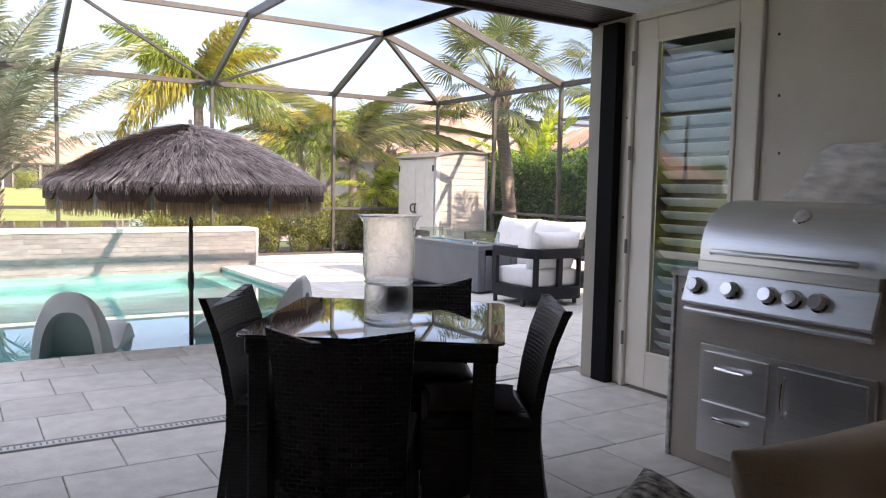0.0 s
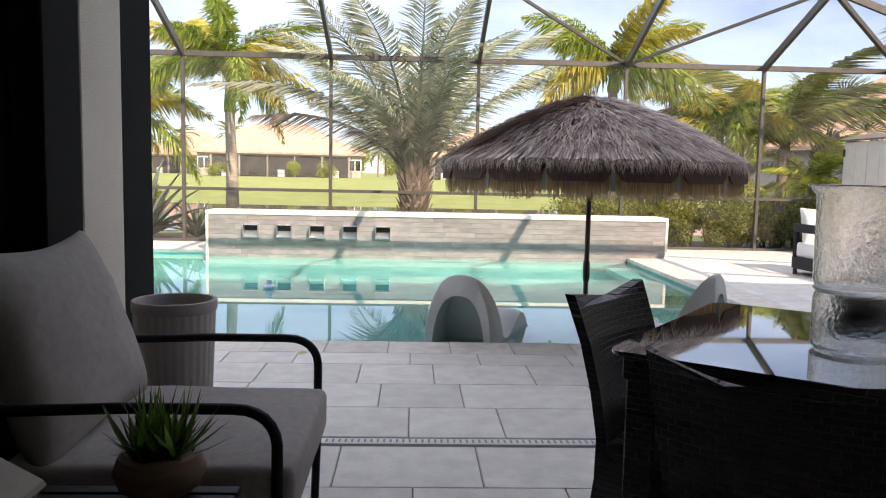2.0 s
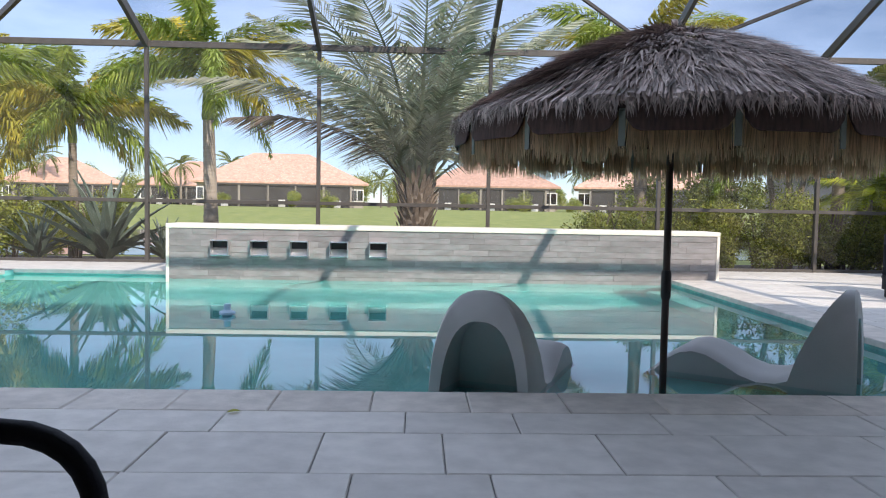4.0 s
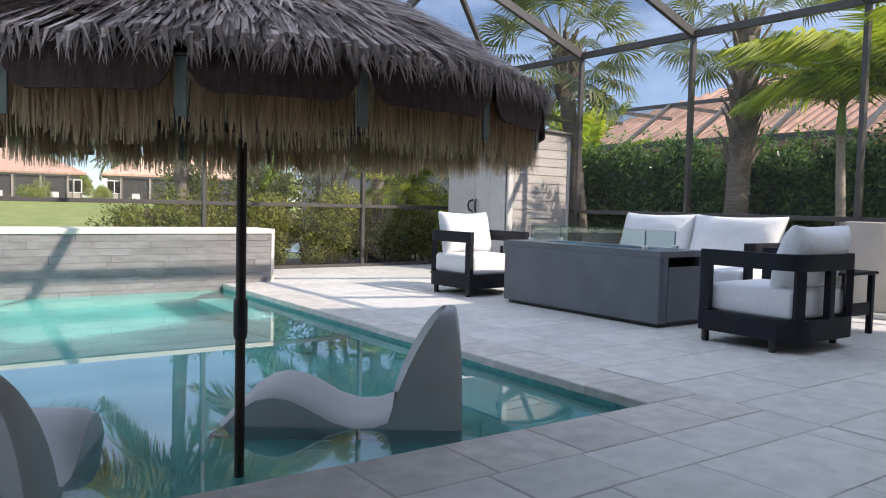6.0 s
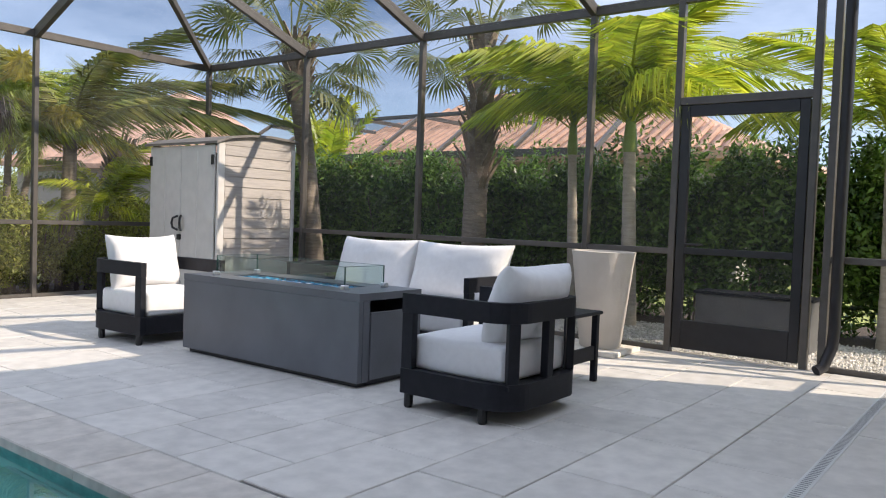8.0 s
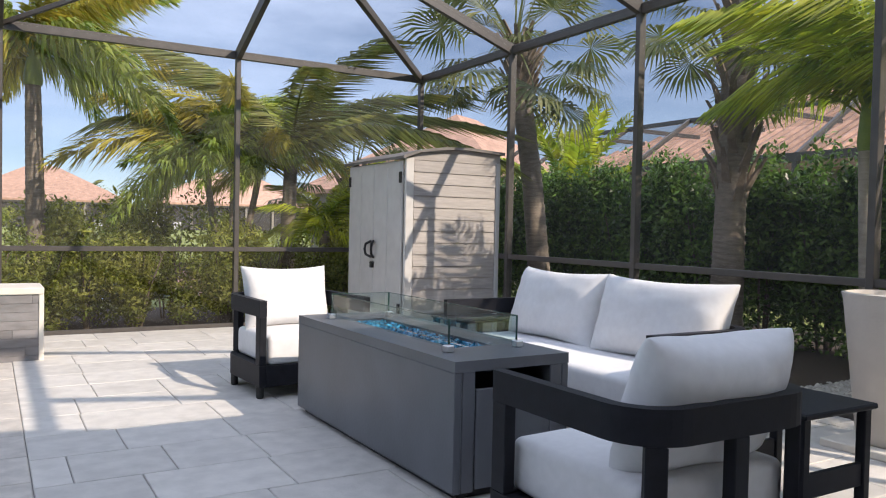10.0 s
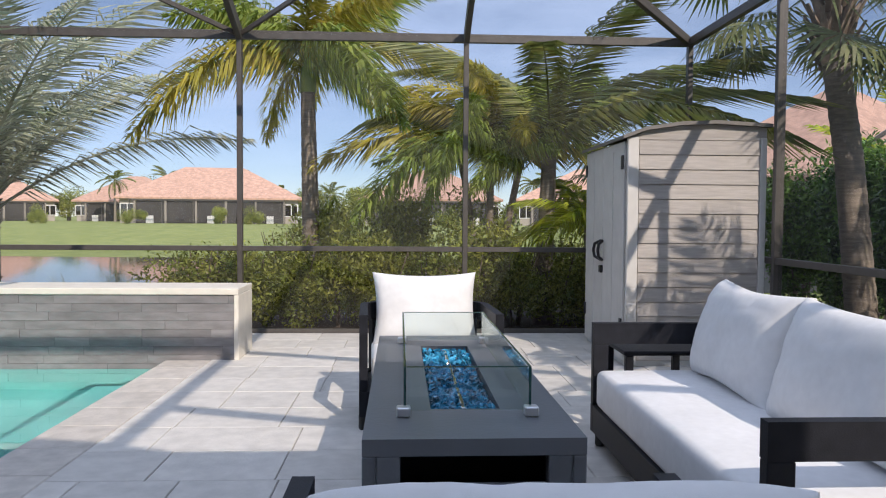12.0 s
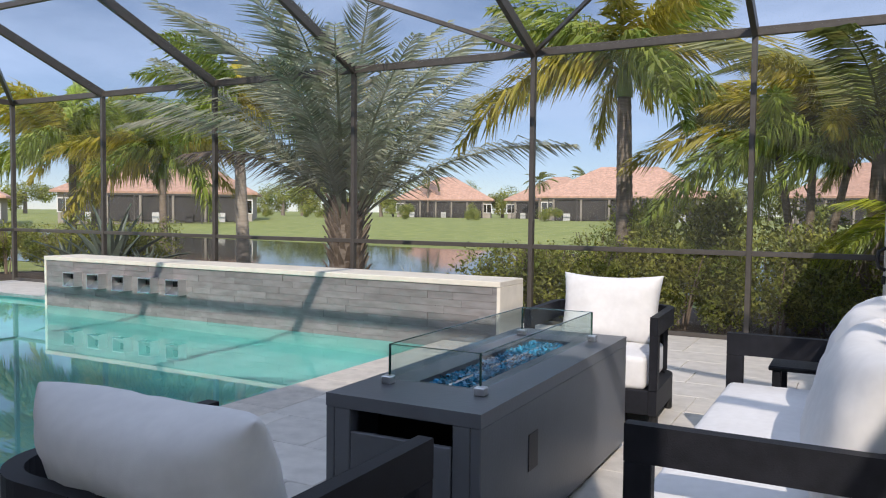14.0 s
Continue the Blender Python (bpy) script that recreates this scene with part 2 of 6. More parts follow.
M_LEAF_A = mat("foxtail_frond", (0.20, 0.30, 0.045), 0.42, var=0.3, scale=2.2, bump=0, island=0.35, rnd=0.22, col2=(0.42, 0.47, 0.09), thin=0.5)
M_LEAF_Y = mat("yellowed_frond", (0.36, 0.36, 0.05), 0.45, var=0.3, scale=2.2, bump=0, island=0.35, rnd=0.2, col2=(0.60, 0.50, 0.075), thin=0.5)
M_LEAF_B = mat("green_frond", (0.15, 0.21, 0.05), 0.45, var=0.3, scale=3, bump=0, island=0.4, rnd=0.25, col2=(0.27, 0.26, 0.07), thin=0.4)
M_LEAF_C = mat("silver_green_frond", (0.22, 0.265, 0.15), 0.5, var=0.25, scale=3, bump=0, island=0.3, rnd=0.25, col2=(0.56, 0.56, 0.42), thin=0.4)
M_LEAF_D = mat("fan_palm_frond", (0.12, 0.17, 0.05), 0.5, var=0.3, scale=3, bump=0, island=0.3, rnd=0.3, col2=(0.24, 0.24, 0.10), thin=0.4)
M_LEAF_L = mat("bright_lime_frond", (0.22, 0.33, 0.025), 0.42, var=0.3, scale=3, bump=0, island=0.4, rnd=0.25, col2=(0.52, 0.54, 0.05), thin=0.5)
M_HEDGE = mat("glossy_hedge_leaf", (0.055, 0.12, 0.025), 0.33, var=0.4, scale=3, bump=0, island=0.6, col2=(0.19, 0.32, 0.06), thin=0.4)
M_SHRUB = mat("olive_shrub_leaf", (0.16, 0.22, 0.04), 0.5, var=0.4, scale=3, bump=0, island=0.55, col2=(0.42, 0.42, 0.085), thin=0.45)
M_AGAVE = mat("blue_grey_agave", (0.13, 0.17, 0.13), 0.5, var=0.2, scale=6, bump=0.1, rnd=0.15)
M_TRUNK = mat("ringed_palm_bark", (0.24, 0.20, 0.16), 0.9, var=0.25, scale=7, stretch=(1, 1, 5), bump=0.6, bscale=30)
M_TRUNKPALE = mat("pale_palm_bark", (0.40, 0.35, 0.29), 0.85, var=0.15, scale=5, stretch=(1, 1, 6), bump=0.4, bscale=30)
M_SHAFT = mat("green_crownshaft", (0.20, 0.27, 0.06), 0.45, var=0.15, scale=5, bump=0.05)
M_BOOT = mat("split_leaf_base", (0.21, 0.165, 0.125), 0.9, var=0.3, scale=8, bump=0.5, rnd=0.2)
M_ROOF = mat("terracotta_roof_tile", (0.47, 0.29, 0.21), 0.8, var=0.2, scale=3, bump=0.3, rnd=0.2, island=0.2)
M_FARWALL = mat("pale_house_render", (0.38, 0.34, 0.29), 0.85, var=0.05, scale=1, bump=0.1)
# dark tone painted as shade in openings; also the far chairs' own colour
M_FARDARK = mat("painted_shade_and_dark_chairs", (0.045, 0.042, 0.04), 0.6, var=0.3, scale=0.6, bump=0)
M_WHITE = mat("white_paint", (0.78, 0.77, 0.74), 0.5, var=0.04, bump=0.05)
M_RUBBER = mat("black_plastic", (0.012, 0.012, 0.013), 0.45, var=0.1, bump=0.05)


# ---- mesh helpers ----
def link(name, bm, material, parent=None, label="", smooth=False):
    me = bpy.data.meshes.new(name)
    bm.to_mesh(me)
    bm.free()
    me.materials.append(material)
    if smooth:
        me.shade_smooth()
        me.set_sharp_from_angle(angle=radians(75 if "cushion" in name or "cover" in name else 42))
    ob = new(name, me)
    if parent:
        ob.parent = parent
    return tagged(ob, label)


def part(name, bm, material, parent, label="", smooth=False):
    return link(name, bm, material, parent, label, smooth)


def raw(name, verts, faces, material, parent=None, label="", smooth=False):
    me = bpy.data.meshes.new(name)
    me.from_pydata(verts, [], faces)
    me.update()
    me.materials.append(material)
    if smooth:
        me.shade_smooth()
    ob = new(name, me)
    if parent:
        ob.parent = parent
    return tagged(ob, label)


def thing(name, label, category, at=(0, 0, 0), rz=0.0, group="", kind=""):
    ob = new(name)
    ob.empty_display_size = 0.1
    ob.matrix_basis = pose(*at, 0, 0, rz)
    return tagged(ob, label, category, group, kind)


def box(x0, x1, y0, y1, z0, z1, b=0.004, seg=1, bm=None):
    bm2 = bmesh.new()
    bmesh.ops.create_cube(bm2, size=1)
    for v in bm2.verts:
        v.co = Vector(((x0 + x1) / 2 + v.co.x * (x1 - x0), (y0 + y1) / 2 + v.co.y * (y1 - y0), (z0 + z1) / 2 + v.co.z * (z1 - z0)))
    if b:
        bmesh.ops.bevel(bm2, geom=bm2.edges[:], offset=b, segments=seg, affect="EDGES", profile=0.5)
    if bm is None:
        return bm2
    tmp = bpy.data.meshes.new("tmp")
    bm2.to_mesh(tmp)
    bm2.free()
    bm.from_mesh(tmp)
    bpy.data.meshes.remove(tmp)
    return bm


def moved(bm, m):
    bm.transform(m)
    return bm


def tube(points, r, seg=10, closed=False):
    """A round bar along points; r may be one radius or one a point."""
    pts = [Vector(p) for p in points]
    rs = r if isinstance(r, (list, tuple)) else [r] * len(pts)
    bm, rings = bmesh.new(), []
    up = Vector((0, 0, 1))
    for i, p in enumerate(pts):
        d = (pts[min(i + 1, len(pts) - 1)] - pts[max(i - 1, 0)]).normalized()
        if abs(d.dot(up)) > 0.95:
            up = Vector((1, 0, 0))
        a = d.cross(up).normalized()
        b = a.cross(d).normalized()
        up = b
        rings.append([bm.verts.new(p + rs[i] * (math.cos(k * 2 * math.pi / seg) * a + math.sin(k * 2 * math.pi / seg) * b)) for k in range(seg)])
    for r0, r1 in zip(rings, rings[1:]):
        for k in range(seg):
            bm.faces.new((r0[k], r0[(k + 1) % seg], r1[(k + 1) % seg], r1[k]))
    bm.faces.new(rings[0][::-1])
    bm.faces.new(rings[-1])
    bmesh.ops.recalc_face_normals(bm, faces=bm.faces)
    return bm


def arc(cx, cy, r, a0, a1, n, z=0.0):
    return [(cx + r * math.cos(radians(a0 + (a1 - a0) * i / n)), cy + r * math.sin(radians(a0 + (a1 - a0) * i / n)), z) for i in range(n + 1)]


def lathe(profile, seg=32, flute=0.0, nf=0):
    bm, rings = bmesh.new(), []
    for r, z in profile:
        ring = []
        for k in range(seg):
            a = k * 2 * math.pi / seg
            q = r * (1 + (flute * math.cos(nf * a) if nf else 0))
            ring.append(bm.verts.new((q * math.cos(a), q * math.sin(a), z)))
        rings.append(ring)
    for r0, r1 in zip(rings, rings[1:]):
        for k in range(seg):
            bm.faces.new((r0[k], r0[(k + 1) % seg], r1[(k + 1) % seg], r1[k]))
    return bm


def capped(profile, seg=32, flute=0.0, nf=0):
    bm = lathe(profile, seg, flute, nf)
    bmesh.ops.holes_fill(bm, edges=[e for e in bm.edges if e.is_boundary], sides=0)
    bmesh.ops.recalc_face_normals(bm, faces=bm.faces)
    return bm


def beam(p0, p1, w, h):
    """A rectangular bar between two points, h its upright side."""
    p0, p1 = Vector(p0), Vector(p1)
    d = p1 - p0
    bm = box(-w / 2, w / 2, -h / 2, h / 2, 0, d.length, 0.004)
    return moved(bm, Matrix.Translation(p0) @ d.to_track_quat("Z", "Y").to_matrix().to_4x4())


def prism(outline, z0, z1, bevel=0.0):
    bm = bmesh.new()
    lo = [bm.verts.new((x, y, z0)) for x, y in outline]
    hi = [bm.verts.new((x, y, z1)) for x, y in outline]
    bm.faces.new(lo[::-1])
    bm.faces.new(hi)
    n = len(outline)
    for i in range(n):
        bm.faces.new((lo[i], lo[(i + 1) % n], hi[(i + 1) % n], hi[i]))
    bmesh.ops.recalc_face_normals(bm, faces=bm.faces)
    if bevel:
        bmesh.ops.bevel(bm, geom=bm.edges[:], offset=bevel, segments=2, affect="EDGES", profile=0.5)
    return bm


def cushion(sx, sy, sz, puff=0.04, n=14, sag=0.0, seed=0):
    """A stuffed cushion centred on the origin, thin at the seam and wrinkled a little."""
    bm = bmesh.new()
    grid = {}
    for s in (1, -1):
        for i in range(n + 1):
            for j in range(n + 1):
                u, v = math.sin(math.pi * (i / n - 0.5)), math.sin(math.pi * (j / n - 0.5))
                edge = i in (0, n) or j in (0, n)
                if s == -1 and edge:
                    grid[s, i, j] = grid[1, i, j]
                    continue
                prof = ((1 - abs(u) ** 3.2) * (1 - abs(v) ** 3.2)) ** 0.42
                wob = noise.noise((u * 2.2 + seed, v * 2.2, s * 3.0)) * 0.016 + noise.noise((u * 6 + seed, v * 6, s)) * 0.006
                rim = max(abs(u), abs(v)) ** 6
                wob += rim * 0.012 * noise.noise((u * 13 * (1 - abs(v) ** 8) + seed, v * 13 * (1 - abs(u) ** 8), s * 2.0))
                t = 0 if edge else (sz / 2) * prof + wob * prof
                x, y = u * sx / 2 * (1 - 0.08 * (1 - v * v) * abs(u) ** 3), v * sy / 2 * (1 - 0.13 * (1 - u * u) * abs(v) ** 3)
                grid[s, i, j] = bm.verts.new((x, y, s * t - sag * (1 - u * u)))
    for s in (1, -1):
        for i in range(n):
            for j in range(n):
                q = [grid[s, i, j], grid[s, i + 1, j], grid[s, i + 1, j + 1], grid[s, i, j + 1]]
                bm.faces.new(q if s == 1 else q[::-1])
    bmesh.ops.recalc_face_normals(bm, faces=bm.faces)
    return bm


def slab_cushion(x0, x1, y0, y1, z0, z1, b=0.05):
    """A boxy seat cushion with soft edges and a slightly domed top."""
    bm = box(x0, x1, y0, y1, z0, z1, b, 4)
    bmesh.ops.subdivide_edges(bm, edges=[e for e in bm.edges if e.calc_length() > 0.2], cuts=6, use_grid_fill=True)
    cx, cy = (x0 + x1) / 2, (y0 + y1) / 2
    for v in bm.verts:
        u, w = (v.co.x - cx) / (x1 - x0) * 2, (v.co.y - cy) / (y1 - y0) * 2
        k = max(0, 1 - u * u) * max(0, 1 - w * w)
        v.co.z += (0.02 * k if v.co.z > (z0 + z1) / 2 else 0) + 0.006 * noise.noise(v.co * 5)
    return bm

# ---- the large structure ----
BX = [4.64, 2.13, -0.31, -2.89, -5.43, -7.95, -10.4]
RY = [-0.51, -2.46, -4.62, -5.50, -6.66]
CX, CY, EAVE, TOP = 4.60, 1.59, 3.21, 4.07
POOL_X0, POOL_X1, POOL_Y0, POOL_Y1 = -9.2, -0.59, -6.23, 0.0
WATER_Z = -0.075

def bank_z(y):
    """The ground's height: level near the house, rising in a bank beyond the pond."""
    q = min(1.0, max(0.0, (y - 27.0) / 27.0))
    return -0.3 + 0.85 * q * q * (3 - 2 * q)


gx, gy = (-400, -9.6, 0.0, 400), (-300, -6.6, 0.76, 27, 32, 37, 42, 48, 54, 500)
ground = raw("ground", [(x, y, bank_z(y)) for y in gy for x in gx], [(4 * j + i, 4 * j + i + 1, 4 * j + i + 5, 4 * j + i + 4) for j in range(len(gy) - 1) for i in range(3) if (i, j) != (1, 1)], M_LAWN)
tagged(ground, "wide mown green lawn reaching the horizon", "lawn", kind="structure")
bed = raw("planting_bed", [(-14, 1.9, -0.08), (9, 1.9, -0.08), (9, 6.2, -0.22), (-14, 6.2, -0.25)], [(0, 1, 2, 3)], M_SOIL)
tagged(bed, "dark mulch bed behind the screen enclosure", "planting bed", kind="structure")
side_bed = raw("side_bed", [(4.75, -9, -0.05), (9, -9, -0.05), (9, 1.9, -0.05), (4.75, 1.9, -0.05)], [(0, 1, 2, 3)], M_SOIL)
tagged(side_bed, "mulch bed along the hedge outside the screen", "planting bed", kind="structure")
outline = [(-60 + 12 * i, 8.2 + 1.2 * math.sin(i * 1.3)) for i in range(11)] + [(60 - 12 * i, 24 + 2.0 * math.sin(i * 0.9)) for i in range(11)]
pond = link("pond", prism(outline, -0.55, -0.285), M_POND)
tagged(pond, "still dark pond behind the garden", "pond", kind="structure")

# floor slab with a hole for the pool; the pavers lie on it
floor = thing("floor", "pale grey concrete paver patio with fine joints", "patio floor", kind="structure")
for i, (x0, x1, y0, y1) in enumerate(((-10.4, POOL_X0 - 0.02, -6.25, 1.6), (POOL_X1 + 0.02, 4.7, -8.5, 1.6), (POOL_X0 - 0.02, POOL_X1 + 0.02, 0.75, 1.6),
                                      (-10.4, POOL_X1 + 0.02, -8.5, POOL_Y0 - 0.02), (-5.9, 0.0, -14.6, -8.5))):
    part("slab", box(x0, x1, y0, y1, -0.30, -0.012, 0), M_JOINT, floor, "dark sand joints")

pool = thing("pool_basin", "aqua plastered swimming pool basin with a shallow shelf", "swimming pool", kind="structure")
DEEP, SHELF = -0.95, -0.26
part("pool_floor", box(POOL_X0, POOL_X1, -4.2, 0.7, DEEP - 0.1, DEEP, 0), M_POOL, pool)
part("sun_shelf", box(POOL_X0, POOL_X1, POOL_Y0, -4.2, DEEP - 0.1, SHELF, 0.02), M_POOL, pool)
part("pool_side", box(POOL_X0 - 0.2, POOL_X0, POOL_Y0 - 0.2, 0.75, DEEP, -0.014, 0), M_POOL, pool)
part("pool_side", box(POOL_X1, POOL_X1 + 0.2, POOL_Y0 - 0.2, 0.0, DEEP, -0.014, 0), M_POOL, pool)
part("pool_side", box(POOL_X0, POOL_X1, POOL_Y0 - 0.2, POOL_Y0, DEEP, -0.014, 0), M_POOL, pool)
part("pool_side", box(POOL_X0, -7.15, 0.25, 0.75, DEEP, -0.014, 0), M_POOL, pool)
part("waterline_tile", box(POOL_X1 - 0.012, POOL_X1 - 0.002, POOL_Y0, 0.0, -0.20, -0.02, 0), M_WATERLINE, pool, "teal waterline tile band")
part("waterline_tile", box(POOL_X0, POOL_X1 - 0.02, POOL_Y0 + 0.002, POOL_Y0 + 0.012, -0.20, -0.02, 0), M_WATERLINE, pool, "teal waterline tile band")
part("bench", box(-1.06, POOL_X1 - 0.002, -3.05, -0.45, DEEP, -0.34, 0.03, 2), M_POOL, pool, "submerged pool bench")
water = raw("water", [(POOL_X0, POOL_Y0, WATER_Z), (POOL_X1, POOL_Y0, WATER_Z), (POOL_X1, 0.7, WATER_Z), (POOL_X0, 0.7, WATER_Z)], [(0, 1, 2, 3)], M_WATER)
water.visible_shadow = False
tagged(water, "calm clear turquoise pool water mirroring the palms", "pool water", kind="structure")

# raised feature wall behind the pool
fw = thing("wall_feature", "raised pool wall clad in grey ledger tile with an ivory cap", "water wall", kind="structure")
part("core", box(-7.12, -0.02, 0.012, 0.55, -0.11, 0.575, 0), mat("grey_tile_grout", (0.17, 0.165, 0.165), 0.9, bump=0.2), fw)
part("pool_side", box(-7.12, -0.02, 0.0, 0.55, DEEP, -0.112, 0), M_POOL, fw)
part("cap", box(-7.16, 0.02, -0.03, 0.57, 0.575, 0.632, 0.008, 2), M_CAP, fw, "ivory stone cap")
for x0, x1 in ((-7.16, -7.12), (-0.02, 0.02)):
    part("end_trim", box(x0, x1, -0.025, 0.57, -0.5, 0.575, 0.005), M_CAP, fw, "ivory end panel")


def scupper(at):
    t = thing("scupper", "small dark steel water scupper on the tiled pool wall", "water spout", at, group="scuppers on the pool wall")
    part("hood", box(-0.115, 0.115, -0.15, 0.0, 0.085, 0.10, 0.003), M_STEEL, t)
    for x in (-0.115, 0.107):
        part("cheek", box(x, x + 0.008, -0.15, 0.0, -0.10, 0.085, 0.002), M_STEEL, t)
    part("lip", box(-0.107, 0.107, -0.165, -0.12, -0.10, -0.085, 0.003), M_CHROME, t, "bright steel lip")
    part("throat", box(-0.107, 0.107, -0.03, -0.004, -0.085, 0.085, 0.002), M_BLACK, t, "black throat")
    part("chute", moved(box(-0.105, 0.105, -0.075, 0.075, -0.003, 0.003, 0.002), pose(0, -0.085, -0.05, 38, 0, 0)), M_STEEL, t, "sloped bright steel chute")
    return t


first = scupper((-6.453, 0.0, 0.335))
for i in range(1, 5):
    copy_thing(first, pose(-6.453 + i * 0.5025, 0.0, 0.335))

# ---- the house ----
M_IN = M_STUCCO
SLAB_TOP = 4.46
wall_r = link("wall_lanai_east", box(-0.35, -0.10, -14.6, -9.945, 0, 2.7, 0), M_STUCCO)
tagged(wall_r, "beige stucco lanai wall behind the grill", "wall", kind="structure")
wall_r2 = link("wall_lanai_pier", box(-0.35, -0.10, -8.905, -8.52, 0, 2.7, 0.01), M_STUCCO)
tagged(wall_r2, "beige stucco pier beside the glazed door", "wall", kind="structure")
wall_r3 = link("wall_over_door", box(-0.35, -0.10, -9.945, -8.905, 2.62, 2.7, 0), M_STUCCO)
tagged(wall_r3, "stucco strip above the glazed door", "wall", kind="structure")
wall_b = link("wall_lanai_back", box(-5.9, 0.0, -14.85, -14.6, 0, 2.7, 0), M_STUCCO)
tagged(wall_b, "beige stucco back wall of the lanai", "wall", kind="structure")
wall_l = link("wall_lanai_west", box(-5.55, -5.25, -8.89, -8.48, 0, 2.7, 0.006), M_STUCCO)
tagged(wall_l, "grey shaded stucco pier beside the sliding door", "wall", kind="structure")
wall_l2 = link("wall_lanai_west_rear", box(-5.55, -5.25, -14.6, -13.2, 0, 2.7, 0), M_STUCCO)
tagged(wall_l2, "shaded stucco wall beyond the sliding door", "wall", kind="structure")
bay = [(-0.10, -8.52), (0.35, -8.22), (0.86, -7.96), (1.30, -7.80), (1.76, -7.72), (2.15, -7.80), (2.6, -7.98), (4.1, -7.98), (4.1, -8.25), (2.6, -8.25),
       (2.1, -8.08), (1.74, -7.99), (1.36, -8.06), (0.96, -8.20), (0.48, -8.45), (-0.10, -8.80)]
wall_bay = link("wall_bay", prism(bay, 0, 4.3), M_STUCCO)
tagged(wall_bay, "beige stucco house wall with a rounded bay", "wall", kind="structure")
bw = thing("window_bay", "dark framed window in the rounded stucco bay", "window", (1.52, -7.705, 0), 12.0, kind="structure")
for x0, x1, z0, z1 in ((-0.22, -0.17, 1.0, 2.5), (0.17, 0.22, 1.0, 2.5), (-0.17, 0.17, 1.0, 1.06), (-0.17, 0.17, 2.44, 2.5)):
    part("window_frame", box(x0, x1, -0.02, 0.04, z0, z1, 0.004), M_BLACK, bw)
part("pane", box(-0.17, 0.17, 0.004, 0.012, 1.06, 2.44, 0), M_TABLEGLASS, bw, "dark reflective pane")
spigot = thing("hose_spigot", "small grey hose tap on the stucco wall", "tap", (1.62, -7.70, 0.93), 10)
part("pipe", tube([(0, -0.04, 0), (0, 0.05, 0), (0, 0.07, -0.03)], 0.012, 8), M_STEEL, spigot)
part("handle", tube([(-0.03, 0.05, 0.03), (0.03, 0.05, 0.03)], 0.008, 8), M_STEEL, spigot)

# inner ceiling is out of view; its white is chosen to bounce light inside
ceil = bmesh.new()
for i in range(42):
    y = -14.6 + i * 0.1345
    box(-5.55, -0.05, y + 0.002, y + 0.1325, 2.60, 2.63, 0.003, 1, ceil)
ceiling = link("ceiling", ceil, M_WHITE)
tagged(ceiling, "unseen plank lanai ceiling made white to bounce light", "ceiling", kind="structure")
sof = bmesh.new()
for i in range(9):
    y = -8.95 + i * 0.06
    box(-5.9, 0.6 if y > -8.6 else -0.05, y + 0.002, y + 0.058, 2.60, 2.63, 0.003, 1, sof)
soffit = link("soffit", sof, M_PLANK)
tagged(soffit, "dark stained plank soffit at the lanai edge", "soffit", kind="structure")
fascia = link("beam_fascia", box(-5.6, -0.02, -8.545, -8.50, 2.56, 2.75, 0.005), M_PLANK)
tagged(fascia, "dark fascia board at the lanai edge", "fascia", kind="structure")
roof = thing("roof", "terracotta barrel tile house roof", "roof", kind="structure")
part("deck", box(-16, 4.1, -16, -8.42, 2.76, SLAB_TOP - 0.1, 0), M_FARWALL, roof, "rendered upper wall")
tile_mesh = None
for i in range(66):
    tb = tube([(0, 0, 0), (0, -1.4, 0.42)], 0.15, 8)
    if tile_mesh is None:
        ob = part("roof_tile", tb, M_ROOF, roof)
        tile_mesh = ob.data
    else:
        tb.free()
        ob = new("roof_tile", tile_mesh)
        ob.parent = roof
    ob.location = (-15.9 + i * 0.30, -8.36, SLAB_TOP - 0.12)
wall_ext = link("wall_house_west", box(-16, -5.56, -8.9, -8.6, 0, 2.75, 0), M_STUCCO)
tagged(wall_ext, "beige stucco house wall beside the pool", "wall", kind="structure")

# roll-down screen tracks at the lanai opening
for nm, x0, x1, y0, y1 in (("east", -0.43, -0.355, -8.83, -8.675), ("west", -5.40, -5.252, -8.478, -8.10)):
    tr = link("screen_track_" + nm, box(x0, x1, y0, y1, 0, 2.56, 0.006), M_TRACK)
    tagged(tr, "black roll-down screen track at the lanai opening", "screen track", kind="structure")
corner_trim = link("trim_pier", box(-0.415, -0.352, -8.67, -8.55, 0, 2.56, 0.006), M_FARWALL)
tagged(corner_trim, "pale painted corner post of the lanai", "corner post", kind="structure")

# small screw plugs in the stucco
for i, (yy, zz) in enumerate(((-10.03, 2.30), (-10.05, 1.95), (-10.07, 1.62), (-10.09, 1.30), (-8.87, 1.9), (-8.87, 1.2), (-8.87, 0.6))):
    plug = link("screw_plug", box(-0.354, -0.349, yy - 0.008, yy + 0.008, zz - 0.008, zz + 0.008, 0.002), M_BRONZE)
    tagged(plug, "small dark screw plug in the stucco wall", "screw plug", group="screw plugs in the wall")

